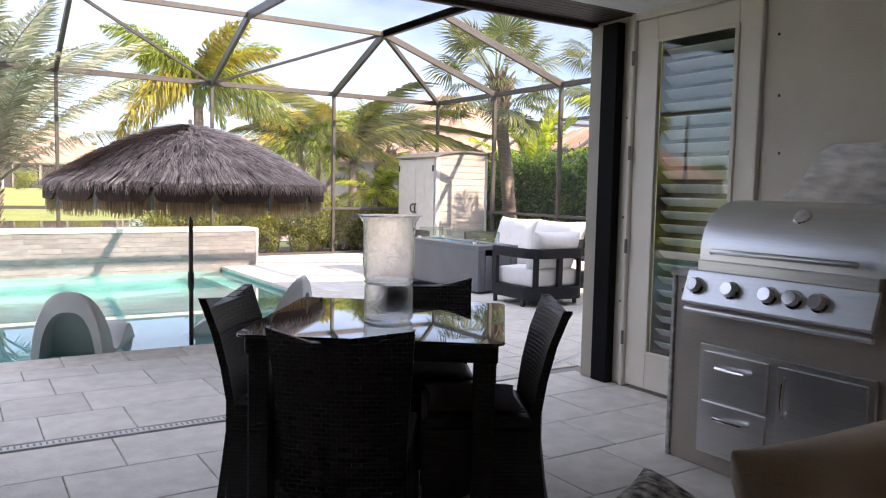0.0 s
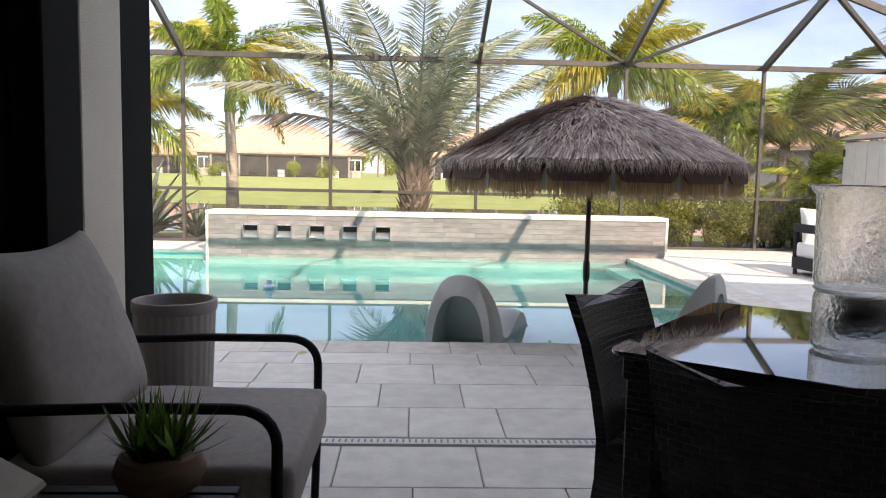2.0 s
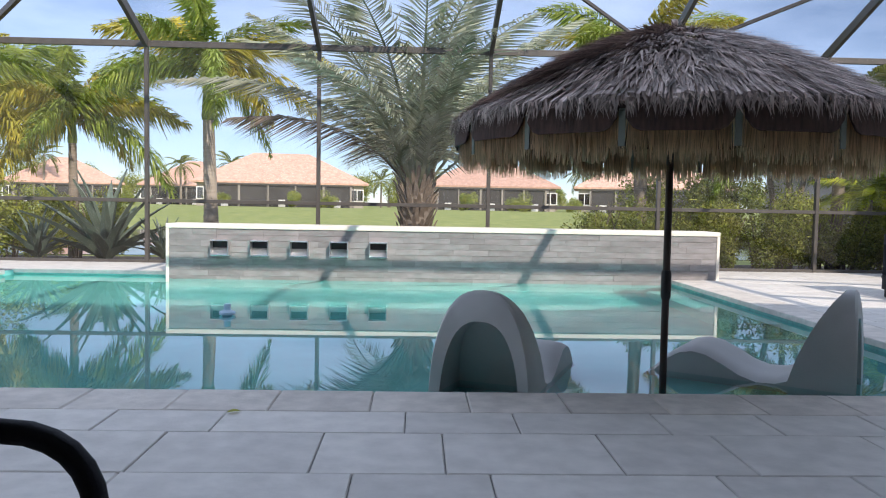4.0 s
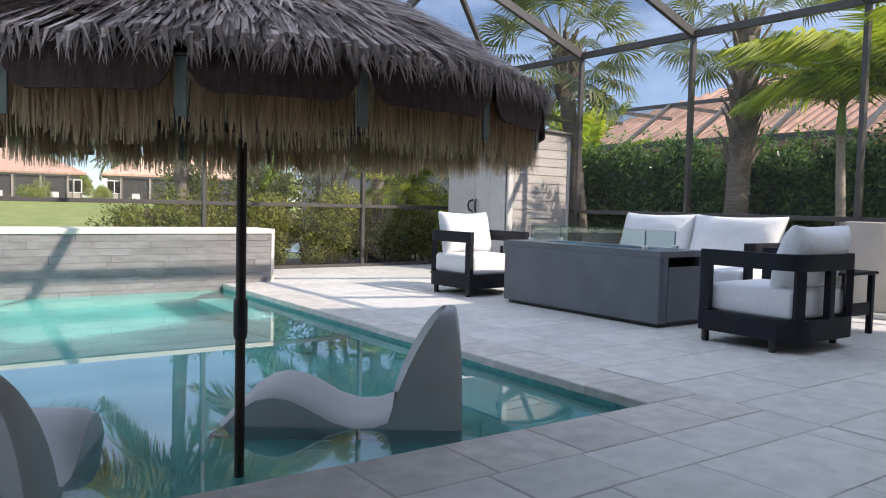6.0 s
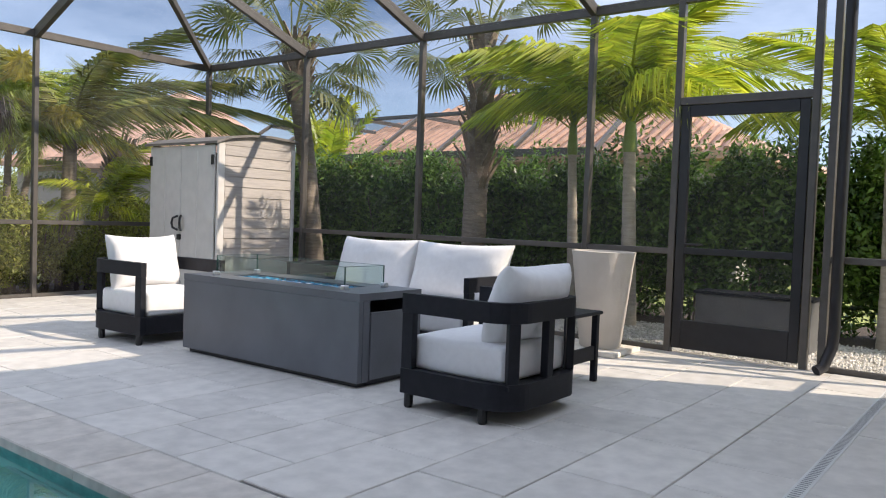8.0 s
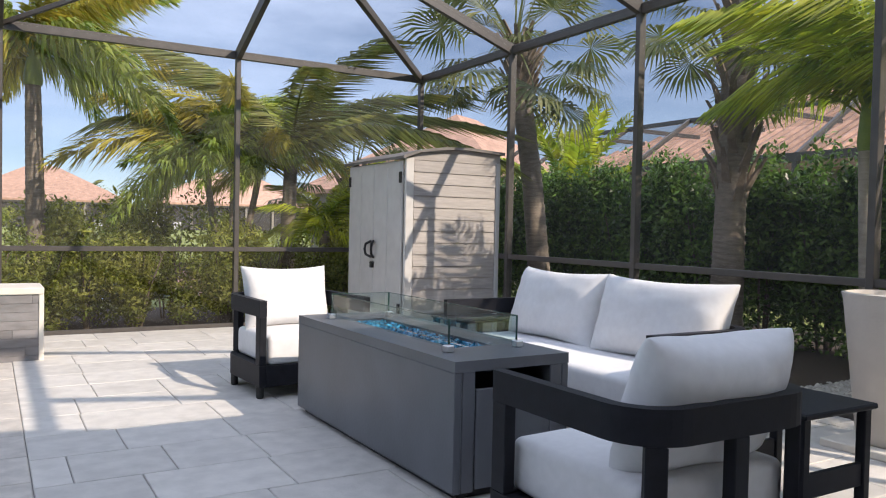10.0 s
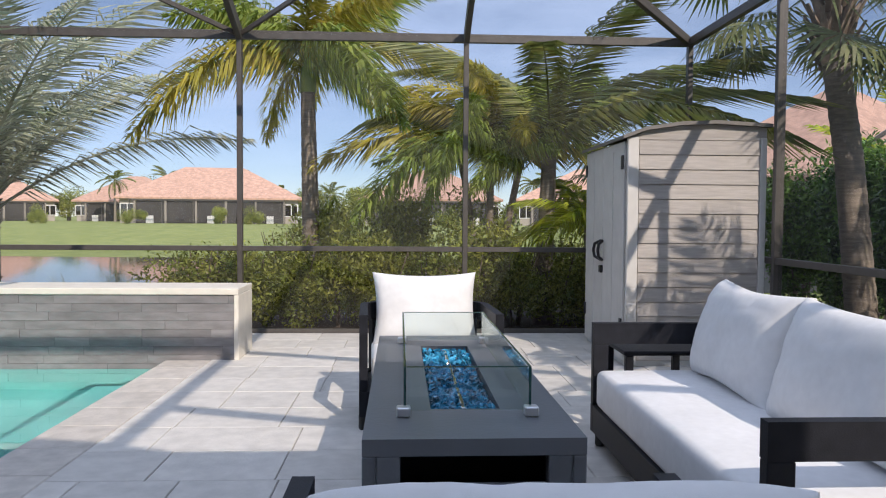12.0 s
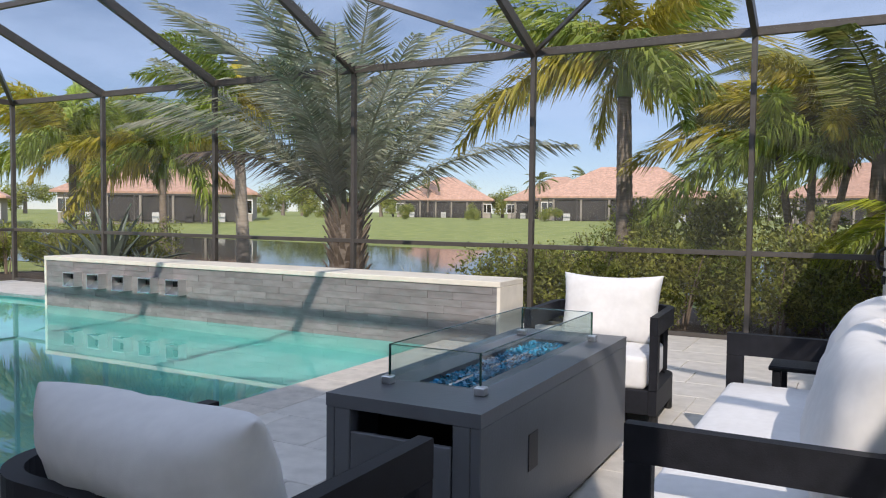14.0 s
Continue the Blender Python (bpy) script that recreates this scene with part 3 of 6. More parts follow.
# glazed door with shutters behind
d = thing("door_1", "closed cream painted door with a long glass pane and shutters", "door", (-0.352, -9.425, 0), 0, kind="structure")
Y0, Y1 = -0.485, 0.485
for y0, y1, z0, z1 in ((-0.517, -0.487, 0, 2.62), (0.487, 0.517, 0, 2.62), (-0.487, 0.487, 2.555, 2.62)):
    part("door_frame", box(-0.03, 0.12, y0, y1, z0, z1, 0.006), M_DOORPAINT, d)
for y0, y1, z0, z1 in ((Y0, -0.335, 0.02, 2.55), (0.30, Y1, 0.02, 2.55), (-0.335, 0.30, 2.40, 2.55), (-0.335, 0.30, 0.02, 0.27)):
    part("door_rail", box(0.0, 0.045, y0, y1, z0, z1, 0.004), M_DOORPAINT, d)
for y0, y1, z0, z1 in ((-0.345, -0.315, 0.26, 2.41), (0.28, 0.31, 0.26, 2.41), (-0.315, 0.28, 2.385, 2.41), (-0.315, 0.28, 0.26, 0.285)):
    part("glazing_bead", box(-0.014, 0.006, y0, y1, z0, z1, 0.004), M_DOORPAINT, d)
pane = part("pane", box(0.012, 0.018, -0.33, 0.295, 0.275, 2.395, 0), M_GLASS, d, "clear glass pane")
pane.visible_shadow = False
sl = bpy.data.meshes.new("slat")
sb = moved(box(-0.045, 0.045, -0.30, 0.27, -0.005, 0.005, 0.003), pose(0, 0, 0, 0, 35, 0))
sb.to_mesh(sl)
sb.free()
sl.materials.append(M_WHITE)
for i in range(23):
    ob = new("slat", sl)
    ob.parent = d
    ob.location = (0.09, 0, 0.33 + i * 0.09)
# dark sheet close behind the slats, painted as the unlit room
part("shutter_back", box(0.16, 0.17, -0.4, 0.4, 0.05, 2.5, 0), M_FARDARK, d, "dark sheet painted as the dim room behind the shutters")
for z in (0.35, 1.0, 1.65, 2.3):
    part("hinge", box(-0.036, -0.028, 0.475, 0.50, z - 0.05, z + 0.05, 0.003), M_BRONZE, d, "dark hinge")

# sliding door on the west side
sd = thing("door_2", "black framed sliding glass door mirroring the pool", "sliding door", (-5.37, -11.2, 0), 0, kind="structure")
for y0, y1, z0, z1 in ((2.01, 2.305, 0, 2.60), (-2.0, -1.88, 0, 2.60), (-0.05, 0.05, 0.1, 2.5), (-1.88, 2.01, 2.48, 2.60), (-1.88, 2.01, 0, 0.10)):
    part("door_frame", box(-0.05, 0.12, y0, y1, z0, z1, 0.005), M_TRACK, sd)
for y0, y1 in ((-1.88, -0.05), (0.05, 2.01)):
    part("pane", box(0.0, 0.01, y0, y1, 0.10, 2.48, 0), M_TABLEGLASS, sd, "dark reflective glass pane")

# ---- the screen enclosure ----
cage = thing("screen_enclosure", "bronze aluminium pool screen enclosure with insect mesh", "screen enclosure", kind="structure")


def bar(name, p0, p1, w=0.06, h=0.10, m=None):
    return part(name, beam(p0, p1, w, h), m or M_BRONZE, cage)


def sheet(corners, m):
    ob = raw("screen_panel", corners, [tuple(range(len(corners)))], m, cage)
    return ob


NX, NY = 2.13, -0.51
for x in BX:
    bar("post", (x if x < 4.6 else CX, CY, -0.02), (x if x < 4.6 else CX, CY, EAVE), 0.055, 0.075)
for y in RY[:3]:
    bar("post", (CX, y, -0.02), (CX, y, EAVE), 0.075, 0.055)
for y in (RY[3], RY[4], -6.80, -7.95):
    bar("post", (CX, y, -0.02), (CX, y, EAVE), 0.07, 0.06)
bar("eave_rail", (BX[-1], CY, EAVE), (CX, CY, EAVE), 0.06, 0.09)
bar("eave_rail", (CX, -7.98, EAVE), (CX, CY, EAVE), 0.06, 0.09)
bar("chair_rail", (BX[-1], CY, 0.92), (CX, CY, 0.92), 0.05, 0.055)
bar("chair_rail", (CX, RY[3], 0.92), (CX, CY, 0.92), 0.05, 0.055)
bar("chair_rail", (CX, -7.95, 0.92), (CX, -6.80, 0.92), 0.05, 0.055)
bar("sill_rail", (BX[-1], CY, 0.02), (CX, CY, 0.02), 0.05, 0.05)
bar("sill_rail", (CX, RY[3], 0.02), (CX, CY, 0.02), 0.05, 0.05)
bar("sill_rail", (CX, -7.95, 0.02), (CX, -6.80, 0.02), 0.05, 0.05)
bar("side_post", (BX[-1], -8.5, EAVE), (BX[-1], CY, EAVE), 0.06, 0.09)
for y in (-0.9, -3.4, -5.9):
    bar("post", (BX[-1], y, -0.02), (BX[-1], y, EAVE), 0.06, 0.06)
bar("chair_rail", (BX[-1], -8.5, 0.92), (BX[-1], CY, 0.92), 0.05, 0.055)
for x in BX[1:-1]:
    bar("rafter", (x, CY, EAVE), (x, NY, TOP), 0.06, 0.13)
    bar("rafter", (x, NY, TOP), (x, -8.45, TOP), 0.06, 0.13)
for y in RY[:3] + [-6.73]:
    bar("rafter", (CX, y, EAVE), (NX, y, TOP), 0.06, 0.11)
bar("hip", (CX, CY, EAVE), (NX, NY, TOP), 0.06, 0.09)
bar("purlin", (-7.95, NY, TOP), (NX, NY, TOP), 0.05, 0.08)
bar("hip", (BX[-1], CY, EAVE), (-7.95, NY, TOP), 0.06, 0.09)
for x0, x1 in zip(BX[2:-1], BX[1:]):
    bar("purlin", (x0 + 0.03, -4.87, TOP), (x1 - 0.03, -4.87, TOP), 0.06, 0.10)
bar("purlin", (NX, NY, TOP), (NX, -8.45, TOP), 0.06, 0.12)
for x0, x1 in ((BX[2], NX), (BX[2], BX[3])):
    bar("brace", (x0, CY, EAVE), (x1, NY, TOP), 0.035, 0.05)
# mesh sheets
for i in range(6):
    x0, x1 = BX[i + 1], min(BX[i], CX)
    sheet([(x0 + 0.03, CY, 0.95), (x1 - 0.03, CY, 0.95), (x1 - 0.03, CY, EAVE - 0.04), (x0 + 0.03, CY, EAVE - 0.04)], M_SCREEN)
    sheet([(x0 + 0.03, CY, 0.05), (x1 - 0.03, CY, 0.05), (x1 - 0.03, CY, 0.89), (x0 + 0.03, CY, 0.89)], M_SCREENLOW)
ys = [CY] + RY[:4]
for y1, y0 in zip(ys, ys[1:]):
    sheet([(CX, y0 + 0.03, 0.95), (CX, y1 - 0.03, 0.95), (CX, y1 - 0.03, EAVE - 0.04), (CX, y0 + 0.03, EAVE - 0.04)], M_SCREEN)
    sheet([(CX, y0 + 0.03, 0.05), (CX, y1 - 0.03, 0.05), (CX, y1 - 0.03, 0.89), (CX, y0 + 0.03, 0.89)], M_SCREENLOW)
for x0, x1 in zip(BX[2:], BX[1:-1]):
    if x0 > -9:
        sheet([(x0, CY, EAVE), (x1, CY, EAVE), (x1, NY, TOP), (x0, NY, TOP)], M_SCREEN)
        sheet([(x0, NY, TOP), (x1, NY, TOP), (x1, -8.4, TOP), (x0, -8.4, TOP)], M_SCREEN)
sheet([(CX, CY, EAVE), (NX, NY, TOP), (NX, CY, EAVE)], M_SCREEN)
sheet([(CX, CY, EAVE), (CX, NY, EAVE), (NX, NY, TOP)], M_SCREEN)
sheet([(CX, NY, EAVE), (CX, -8.4, EAVE), (NX, -8.4, TOP), (NX, NY, TOP)], M_SCREEN)

sheet([(4.11, -8.0, 0.95), (CX - 0.04, -8.0, 0.95), (CX - 0.04, -8.0, EAVE - 0.04), (4.11, -8.0, EAVE - 0.04)], M_SCREEN)
bar("chair_rail", (4.11, -8.0, 0.92), (CX - 0.04, -8.0, 0.92), 0.05, 0.055)

gate = thing("screen_door", "closed bronze framed screen door of the enclosure", "screen door", (CX, -6.08, 0), 0, kind="structure")
for y0, y1, z0, z1 in ((-0.54, -0.46, 0.04, 2.24), (0.46, 0.54, 0.04, 2.24), (-0.46, 0.46, 2.14, 2.24), (-0.46, 0.46, 0.90, 0.96), (-0.46, 0.46, 0.04, 0.30)):
    part("door_rail", box(-0.025, 0.025, y0, y1, z0, z1, 0.004), M_BLACK, gate)
part("handle", tube([(-0.03, 0.44, 0.98), (-0.07, 0.44, 0.99), (-0.07, 0.28, 0.99)], 0.010, 8), M_BLACK, gate, "black lever handle")
g1 = raw("screen_panel", [(0, -0.46, 0.30), (0, 0.46, 0.30), (0, 0.46, 0.90), (0, -0.46, 0.90)], [(0, 1, 2, 3)], M_SCREEN, gate)
g2 = raw("screen_panel", [(0, -0.46, 0.96), (0, 0.46, 0.96), (0, 0.46, 2.14), (0, -0.46, 2.14)], [(0, 1, 2, 3)], M_SCREEN, gate)
bar("door_head", (CX, RY[4], 2.28), (CX, RY[3], 2.28), 0.06, 0.07)
pipe = thing("downpipe", "black downpipe at the end of the screen wall", "downpipe", (4.50, -6.90, 0))
part("pipe", tube([(0, 0, 3.2), (0, 0, 0.35), (0, 0.01, 0.22), (-0.05, 0.06, 0.06), (-0.10, 0.10, 0.03)], 0.045, 12), M_BLACK, pipe, smooth=True)

# trench drain
M_DRAIN = mat("pale_drain_plastic", (0.62, 0.62, 0.60), 0.5, var=0.06, bump=0.05)
# grey for flat quads that paint the slots' shade on the uncut channel
M_SLOT = mat("painted_slot_shade", (0.26, 0.26, 0.26), 0.8, var=0.1, bump=0)
drain = thing("trench_drain", "narrow pale slotted trench drain in the patio", "drain", kind="structure")
LINES = (((-5.5, -8.37), (-0.75, -8.37)), ((-0.75, -8.37), (0.40, -7.86)), ((0.40, -7.86), (1.20, -7.36)), ((1.20, -7.36), (4.5, -7.36)))
for (xa, ya), (xb, yb) in LINES:
    L = math.hypot(xb - xa, yb - ya)
    q = thing("run", "", "", (xa, ya, 0), math.degrees(math.atan2(yb - ya, xb - xa)))
    q.parent = drain
    part("channel", box(0, L, -0.036, 0.036, -0.03, 0.003, 0.002), M_DRAIN, q)
    verts, faces = [], []
    for i in range(int(L / 0.03)):
        x = 0.01 + i * 0.03
        k = len(verts)
        verts += [(x, -0.022, 0.0042), (x + 0.011, -0.022, 0.0042), (x + 0.011, 0.022, 0.0042), (x, 0.022, 0.0042)]
        faces.append((k, k + 1, k + 2, k + 3))
    tagged(raw("slots", verts, faces, M_SLOT, q, "row of slots painted as flat grey shade"), kind="stuff")

# ---- patio furniture ----
fp = thing("fire_pit_table", "long grey cast concrete fire table on the paver patio", "fire pit", (1.69, -3.68, 0), 0.6)
HX, HY, HT = 0.325, 0.965, 0.632
part("plinth", box(-HX + 0.04, HX - 0.04, -HY + 0.04, HY - 0.04, 0, 0.05, 0), M_BLACK, fp, "recessed black plinth")
for x0, x1 in ((-HX, -HX + 0.04), (HX - 0.04, HX)):
    part("side_panel", box(x0, x1, -HY, HY, 0.035, HT - 0.051, 0.004), M_FIREPIT, fp)
part("end_panel", box(-HX + 0.041, HX - 0.041, HY - 0.04, HY, 0.035, HT - 0.051, 0.004), M_FIREPIT, fp)
for x0, x1 in ((-HX + 0.041, -0.215), (0.215, HX - 0.041)):
    part("end_stile", box(x0, x1, -HY, -HY + 0.06, 0.035, HT - 0.051, 0.004), M_FIREPIT, fp)
# black sheet behind the end door's gap gives the inside its shade
part("inner_back", box(-0.28, 0.28, -HY + 0.30, -HY + 0.32, 0.05, HT - 0.06, 0), M_BLACK, fp, "black sheet standing for the shade inside")
part("access_door", box(-0.21, 0.21, -HY - 0.004, -HY + 0.02, 0.045, 0.50, 0.004), M_FIREPIT, fp, "removable grey end door")
TX, TY = 0.115, 0.62
for x0, x1, y0, y1 in ((-HX, -TX, -HY, HY), (TX, HX, -HY, HY), (-TX, TX, -HY, -TY), (-TX, TX, TY, HY)):
    part("top_slab", box(x0, x1, y0, y1, HT - 0.05, HT, 0), M_FIREPIT, fp)
part("burner_pan", box(-TX, TX, -TY, TY, HT - 0.10, HT - 0.045, 0), M_BLACK, fp, "black burner pan")
part("burner_bar", box(-0.008, 0.008, -TY + 0.05, TY - 0.05, HT - 0.045, HT - 0.008, 0.003), M_CHROME, fp, "steel burner bar")
part("vent", box(HX - 0.002, HX + 0.003, -0.52, -0.42, 0.30, 0.45, 0.002), M_BLACK, fp, "square black vent")
verts, faces = [], []
rg = random.Random(5)
for i in range(2800):
    c = Vector((rg.uniform(-TX + 0.012, TX - 0.012), rg.uniform(-TY + 0.012, TY - 0.012), HT - 0.045 + rg.uniform(0, 0.032)))
    s = rg.uniform(0.006, 0.012)
    k = len(verts)
    rot = Euler((rg.uniform(0, 6), rg.uniform(0, 6), rg.uniform(0, 6))).to_matrix()
    for p in ((-1, -1, -0.6), (1, -1, -0.6), (1, 1, -0.6), (-1, 1, -0.6), (0.2, 0.1, 1.0)):
        verts.append(c + rot @ (Vector(p) * s))
    faces += [(k, k + 3, k + 2, k + 1), (k, k + 1, k + 4), (k + 1, k + 2, k + 4), (k + 2, k + 3, k + 4), (k + 3, k, k + 4)]
tagged(raw("fire_glass", verts, faces, M_FIREGLASS, fp, "crushed blue fire glass"), kind="stuff")
guard = thing("glass_wind_guard", "clear glass wind guard standing on the fire table", "wind guard", (1.69, -3.68, HT), 0.6)
GX, GY, GZ = 0.205, 0.71, 0.155
for x0, x1, y0, y1 in ((-GX, -GX + 0.008, -GY, GY), (GX - 0.008, GX, -GY, GY), (-GX + 0.01, GX - 0.01, -GY, -GY + 0.008), (-GX + 0.01, GX - 0.01, GY - 0.008, GY)):
    ob = part("glass_panel", box(x0, x1, y0, y1, 0.018, GZ, 0.001), M_GLASS, guard, "clear glass sheet")
    ob.visible_shadow = False
M_EDGE = mat("green_glass_edge", (0.03, 0.09, 0.08), 0.15, var=0.1, bump=0)
for x in (-GX + 0.004, GX - 0.004):
    for y in (-GY + 0.004, GY - 0.004):
        part("glass_edge", box(x - 0.004, x + 0.004, y - 0.004, y + 0.004, 0.034, GZ + 0.001, 0.001), M_EDGE, guard, "dark green glass edge")
    part("glass_edge", box(x - 0.003, x + 0.003, -GY, GY, GZ + 0.0012, GZ + 0.004, 0), M_EDGE, guard, "dark green glass edge")
for y in (-GY + 0.004, GY - 0.004):
    part("glass_edge", box(-GX + 0.01, GX - 0.01, y - 0.003, y + 0.003, GZ + 0.0012, GZ + 0.004, 0), M_EDGE, guard, "dark green glass edge")
for x in (-GX, GX):
    for y in (-GY, GY):
        part("corner_clip", box(x - 0.022, x + 0.022, y - 0.022, y + 0.022, 0.0, 0.032, 0.004), M_STEEL, guard, "metal corner clip")


def bent_band(points, w, z0, z1, b=0.006):
    """An upright band of thickness w that follows a plan line."""
    pts = [Vector((p[0], p[1])) for p in points]
    left, right = [], []
    for i, p in enumerate(pts):
        d = (pts[min(i + 1, len(pts) - 1)] - pts[max(i - 1, 0)]).normalized()
        n = Vector((-d.y, d.x)) * (w / 2)
        left.append(p + n)
        right.append(p - n)
    return prism([tuple(q) for q in left] + [tuple(q) for q in right[::-1]], z0, z1)


def seat_frame(t, W, D, posts_back):
    """A barrel-cornered frame: W across, D deep, open to -y; arms at 0.69 m."""
    r, w = 0.17, 0.05
    hx, y0, y1 = W / 2 - w / 2, -D / 2, D / 2 - w / 2
    line = [(-hx, y0), (-hx, y1 - r)] + [p[:2] for p in arc(-hx + r, y1 - r, r, 180, 90, 8)] + [p[:2] for p in arc(hx - r, y1 - r, r, 90, 0, 8)] + [(hx, y0)]
    part("arm_rail", bent_band(line, w, 0.575, 0.69), M_CHARCOAL, t)
    part("base_rail", bent_band(line, w, 0.085, 0.235), M_CHARCOAL, t)
    part("front_rail", box(-hx + w / 2, hx - w / 2, y0, y0 + w, 0.085, 0.235, 0.004), M_CHARCOAL, t)
    part("seat_deck", box(-hx + w / 2, hx - w / 2, y0 + w, y1 - w / 2, 0.20, 0.225, 0), M_CHARCOAL, t)
    for x in (-hx, hx):
        part("front_post", box(x - w / 2, x + w / 2, y0, y0 + 0.085, 0.236, 0.574, 0.004), M_CHARCOAL, t)
        c = math.copysign(hx - r, x)
        at = pose(c + math.copysign(r * math.cos(radians(55)), x), y1 - r + r * math.sin(radians(55)), 0, 0, 0, math.copysign(55, x) - 90)
        part("corner_post", moved(box(-0.035, 0.035, -w / 2, w / 2, 0.236, 0.574, 0.004), at), M_CHARCOAL, t)
    for x in posts_back:
        part("back_post", box(x - 0.035, x + 0.035, y1 - w / 2, y1 + w / 2, 0.236, 0.574, 0.004), M_CHARCOAL, t)
    for x in (-hx, hx):
        for y in (y0 + 0.05, y1 - r):
            part("foot", capped([(0.022, 0), (0.028, 0.012), (0.028, 0.086)], 12), M_RUBBER, t, "black foot").location = (x, y, 0)


def armchair(label, at, rz, tilt=0.0, seed=0, shift=0.0):
    t = thing("armchair", label, "armchair", at, rz, group="armchairs round the fire table")
    W, D = 0.86, 0.79
    seat_frame(t, W, D, (0.0,))
    part("seat_cushion", slab_cushion(-0.355, 0.355, -0.375, 0.30, 0.226, 0.435, 0.035), M_CUSHION, t, "thick white seat cushion", True)
    b = moved(cushion(0.70, 0.50, 0.28, 0.10, 28, 0, seed), pose(shift, 0.20, 0.655, 74 + tilt, 0, 0))
    part("back_cushion", b, M_CUSHION, t, "plump white back cushion", True)
    return t


armchair("charcoal framed patio armchair with sunlit white cushions", (1.63, -1.90, 0), 3, 2, 1)
armchair("charcoal framed patio armchair with shaded white cushions by the fire table", (1.68, -5.52, 0), 180, -3, 4, -0.04)

sofa = thing("patio_sofa", "charcoal framed two seat patio sofa with white cushions", "sofa", (2.95, -3.65, 0), -90)
seat_frame(sofa, 2.10, 0.84, (-0.6, 0.0, 0.6))
part("seat_cushion", slab_cushion(-0.99, 0.99, -0.41, 0.34, 0.226, 0.435, 0.04), M_CUSHION, sofa, "long white seat cushion", True)
for x, s in ((-0.49, 7), (0.49, 9)):
    part("back_cushion", moved(cushion(1.0, 0.55, 0.29, 0.10, 28, 0, s), pose(x, 0.21, 0.675, 72, 0, 4 if x > 0 else -2)), M_CUSHION, sofa, "plump white back cushion", True)


def end_table(at, rz, label):
    t = thing("end_table", label, "side table", at, rz, group="end tables by the sofa")
    part("tabletop", box(-0.25, 0.25, -0.25, 0.25, 0.49, 0.515, 0.006), M_CHARCOAL, t)
    for x in (-0.21, 0.21):
        for y in (-0.21, 0.21):
            part("leg", box(x - 0.022, x + 0.022, y - 0.022, y + 0.022, 0, 0.489, 0.004), M_CHARCOAL, t)
    for y in (-0.21, 0.21):
        part("stretcher", box(-0.187, 0.187, y - 0.012, y + 0.012, 0.16, 0.26, 0.003), M_CHARCOAL, t)
    return t


end_table((2.62, -5.42, 0), 0, "dark charcoal side table between armchair and sofa")
end_table((2.98, -2.30, 0), 0, "dark charcoal side table at the sofa's far arm")

pl = thing("tall_planter", "tall tapered pale stone planter on a square slab", "planter", (4.06, -5.08, 0))
part("slab", box(-0.27, 0.27, -0.27, 0.27, 0, 0.045, 0.006), M_CAP, pl, "square pale base slab")
part("pot", capped([(0.17, 0.046), (0.185, 0.06), (0.275, 0.86), (0.285, 0.90), (0.265, 0.905), (0.255, 0.86), (0.24, 0.78), (0.02, 0.78)], 40), M_PLANTER, pl, "", True)

# ---- shed ----
shed = thing("storage_shed", "pale resin garden shed with lap board sides, doors closed", "shed", (3.36, -0.37, 0))
SW, SD, SH = 1.20, 1.45, 1.96
part("floor_pan", box(0.02, SW, 0.02, SD, 0, 0.05, 0), M_RESIN, shed)
part("back_wall", box(SW - 0.04, SW, 0.03, SD, 0.05, SH, 0.005), M_SHEDSIDE, shed)
part("far_wall", box(0.03, SW, SD - 0.04, SD, 0.05, SH, 0.005), M_SHEDSIDE, shed)
part("side_wall", box(0.03, SW - 0.04, 0.012, 0.04, 0.05, SH + 0.03, 0.003), M_SHEDSIDE, shed)
nb = 15
bh = (SH - 0.08) / nb
lap = bpy.data.meshes.new("lap_board")
lb = prism([(0.0, 0.0), (SW - 0.16, 0.0), (SW - 0.16, 0.012), (0.0, 0.012)], 0, bh - 0.006)
for v in lb.verts:
    if v.co.y < 0.006:
        v.co.y -= 0.010 * (1 - v.co.z / bh)
lb.to_mesh(lap)
lb.free()
lap.materials.append(M_SHEDSIDE)
for i in range(nb):
    ob = new("lap_board", lap)
    ob.parent = shed
    ob.location = (0.10, 0.0, 0.06 + i * bh)
for x0, x1 in ((0.0, 0.095), (SW - 0.055, SW)):
    part("corner_trim", box(x0, x1, -0.014, 0.03, 0.02, SH, 0.006), M_SHEDDOOR, shed)
for y0, y1 in ((0.045, 0.715), (0.725, 1.40)):
    dr = part("door", box(-0.02, 0.012, y0, y1, 0.05, SH - 0.03, 0.008), M_SHEDDOOR, shed)
    part("panel_rib", box(-0.026, -0.018, (y0 + y1) / 2 - 0.01, (y0 + y1) / 2 + 0.01, 0.12, SH - 0.1, 0.003), M_SHEDDOOR, dr)
    for z in (0.35, 1.75):
        part("hinge", box(-0.032, -0.016, (y0 if y0 < 0.5 else y1 - 0.05), (y0 + 0.05 if y0 < 0.5 else y1), z - 0.06, z + 0.06, 0.003), M_BLACK, dr, "black hinge")
    s = -1 if y0 < 0.5 else 1
    hpts = [(-0.03, 0.72 + s * 0.03, 1.06), (-0.075, 0.72 + s * 0.075, 1.03), (-0.085, 0.72 + s * 0.085, 0.97), (-0.075, 0.72 + s * 0.075, 0.91), (-0.03, 0.72 + s * 0.03, 0.88)]
    part("handle", tube(hpts, 0.015, 8), M_BLACK, dr, "curved black pull handle", True)
part("latch", box(-0.05, -0.02, 0.69, 0.75, 0.76, 0.83, 0.006), M_BLACK, shed, "black hasp")
rb = bmesh.new()
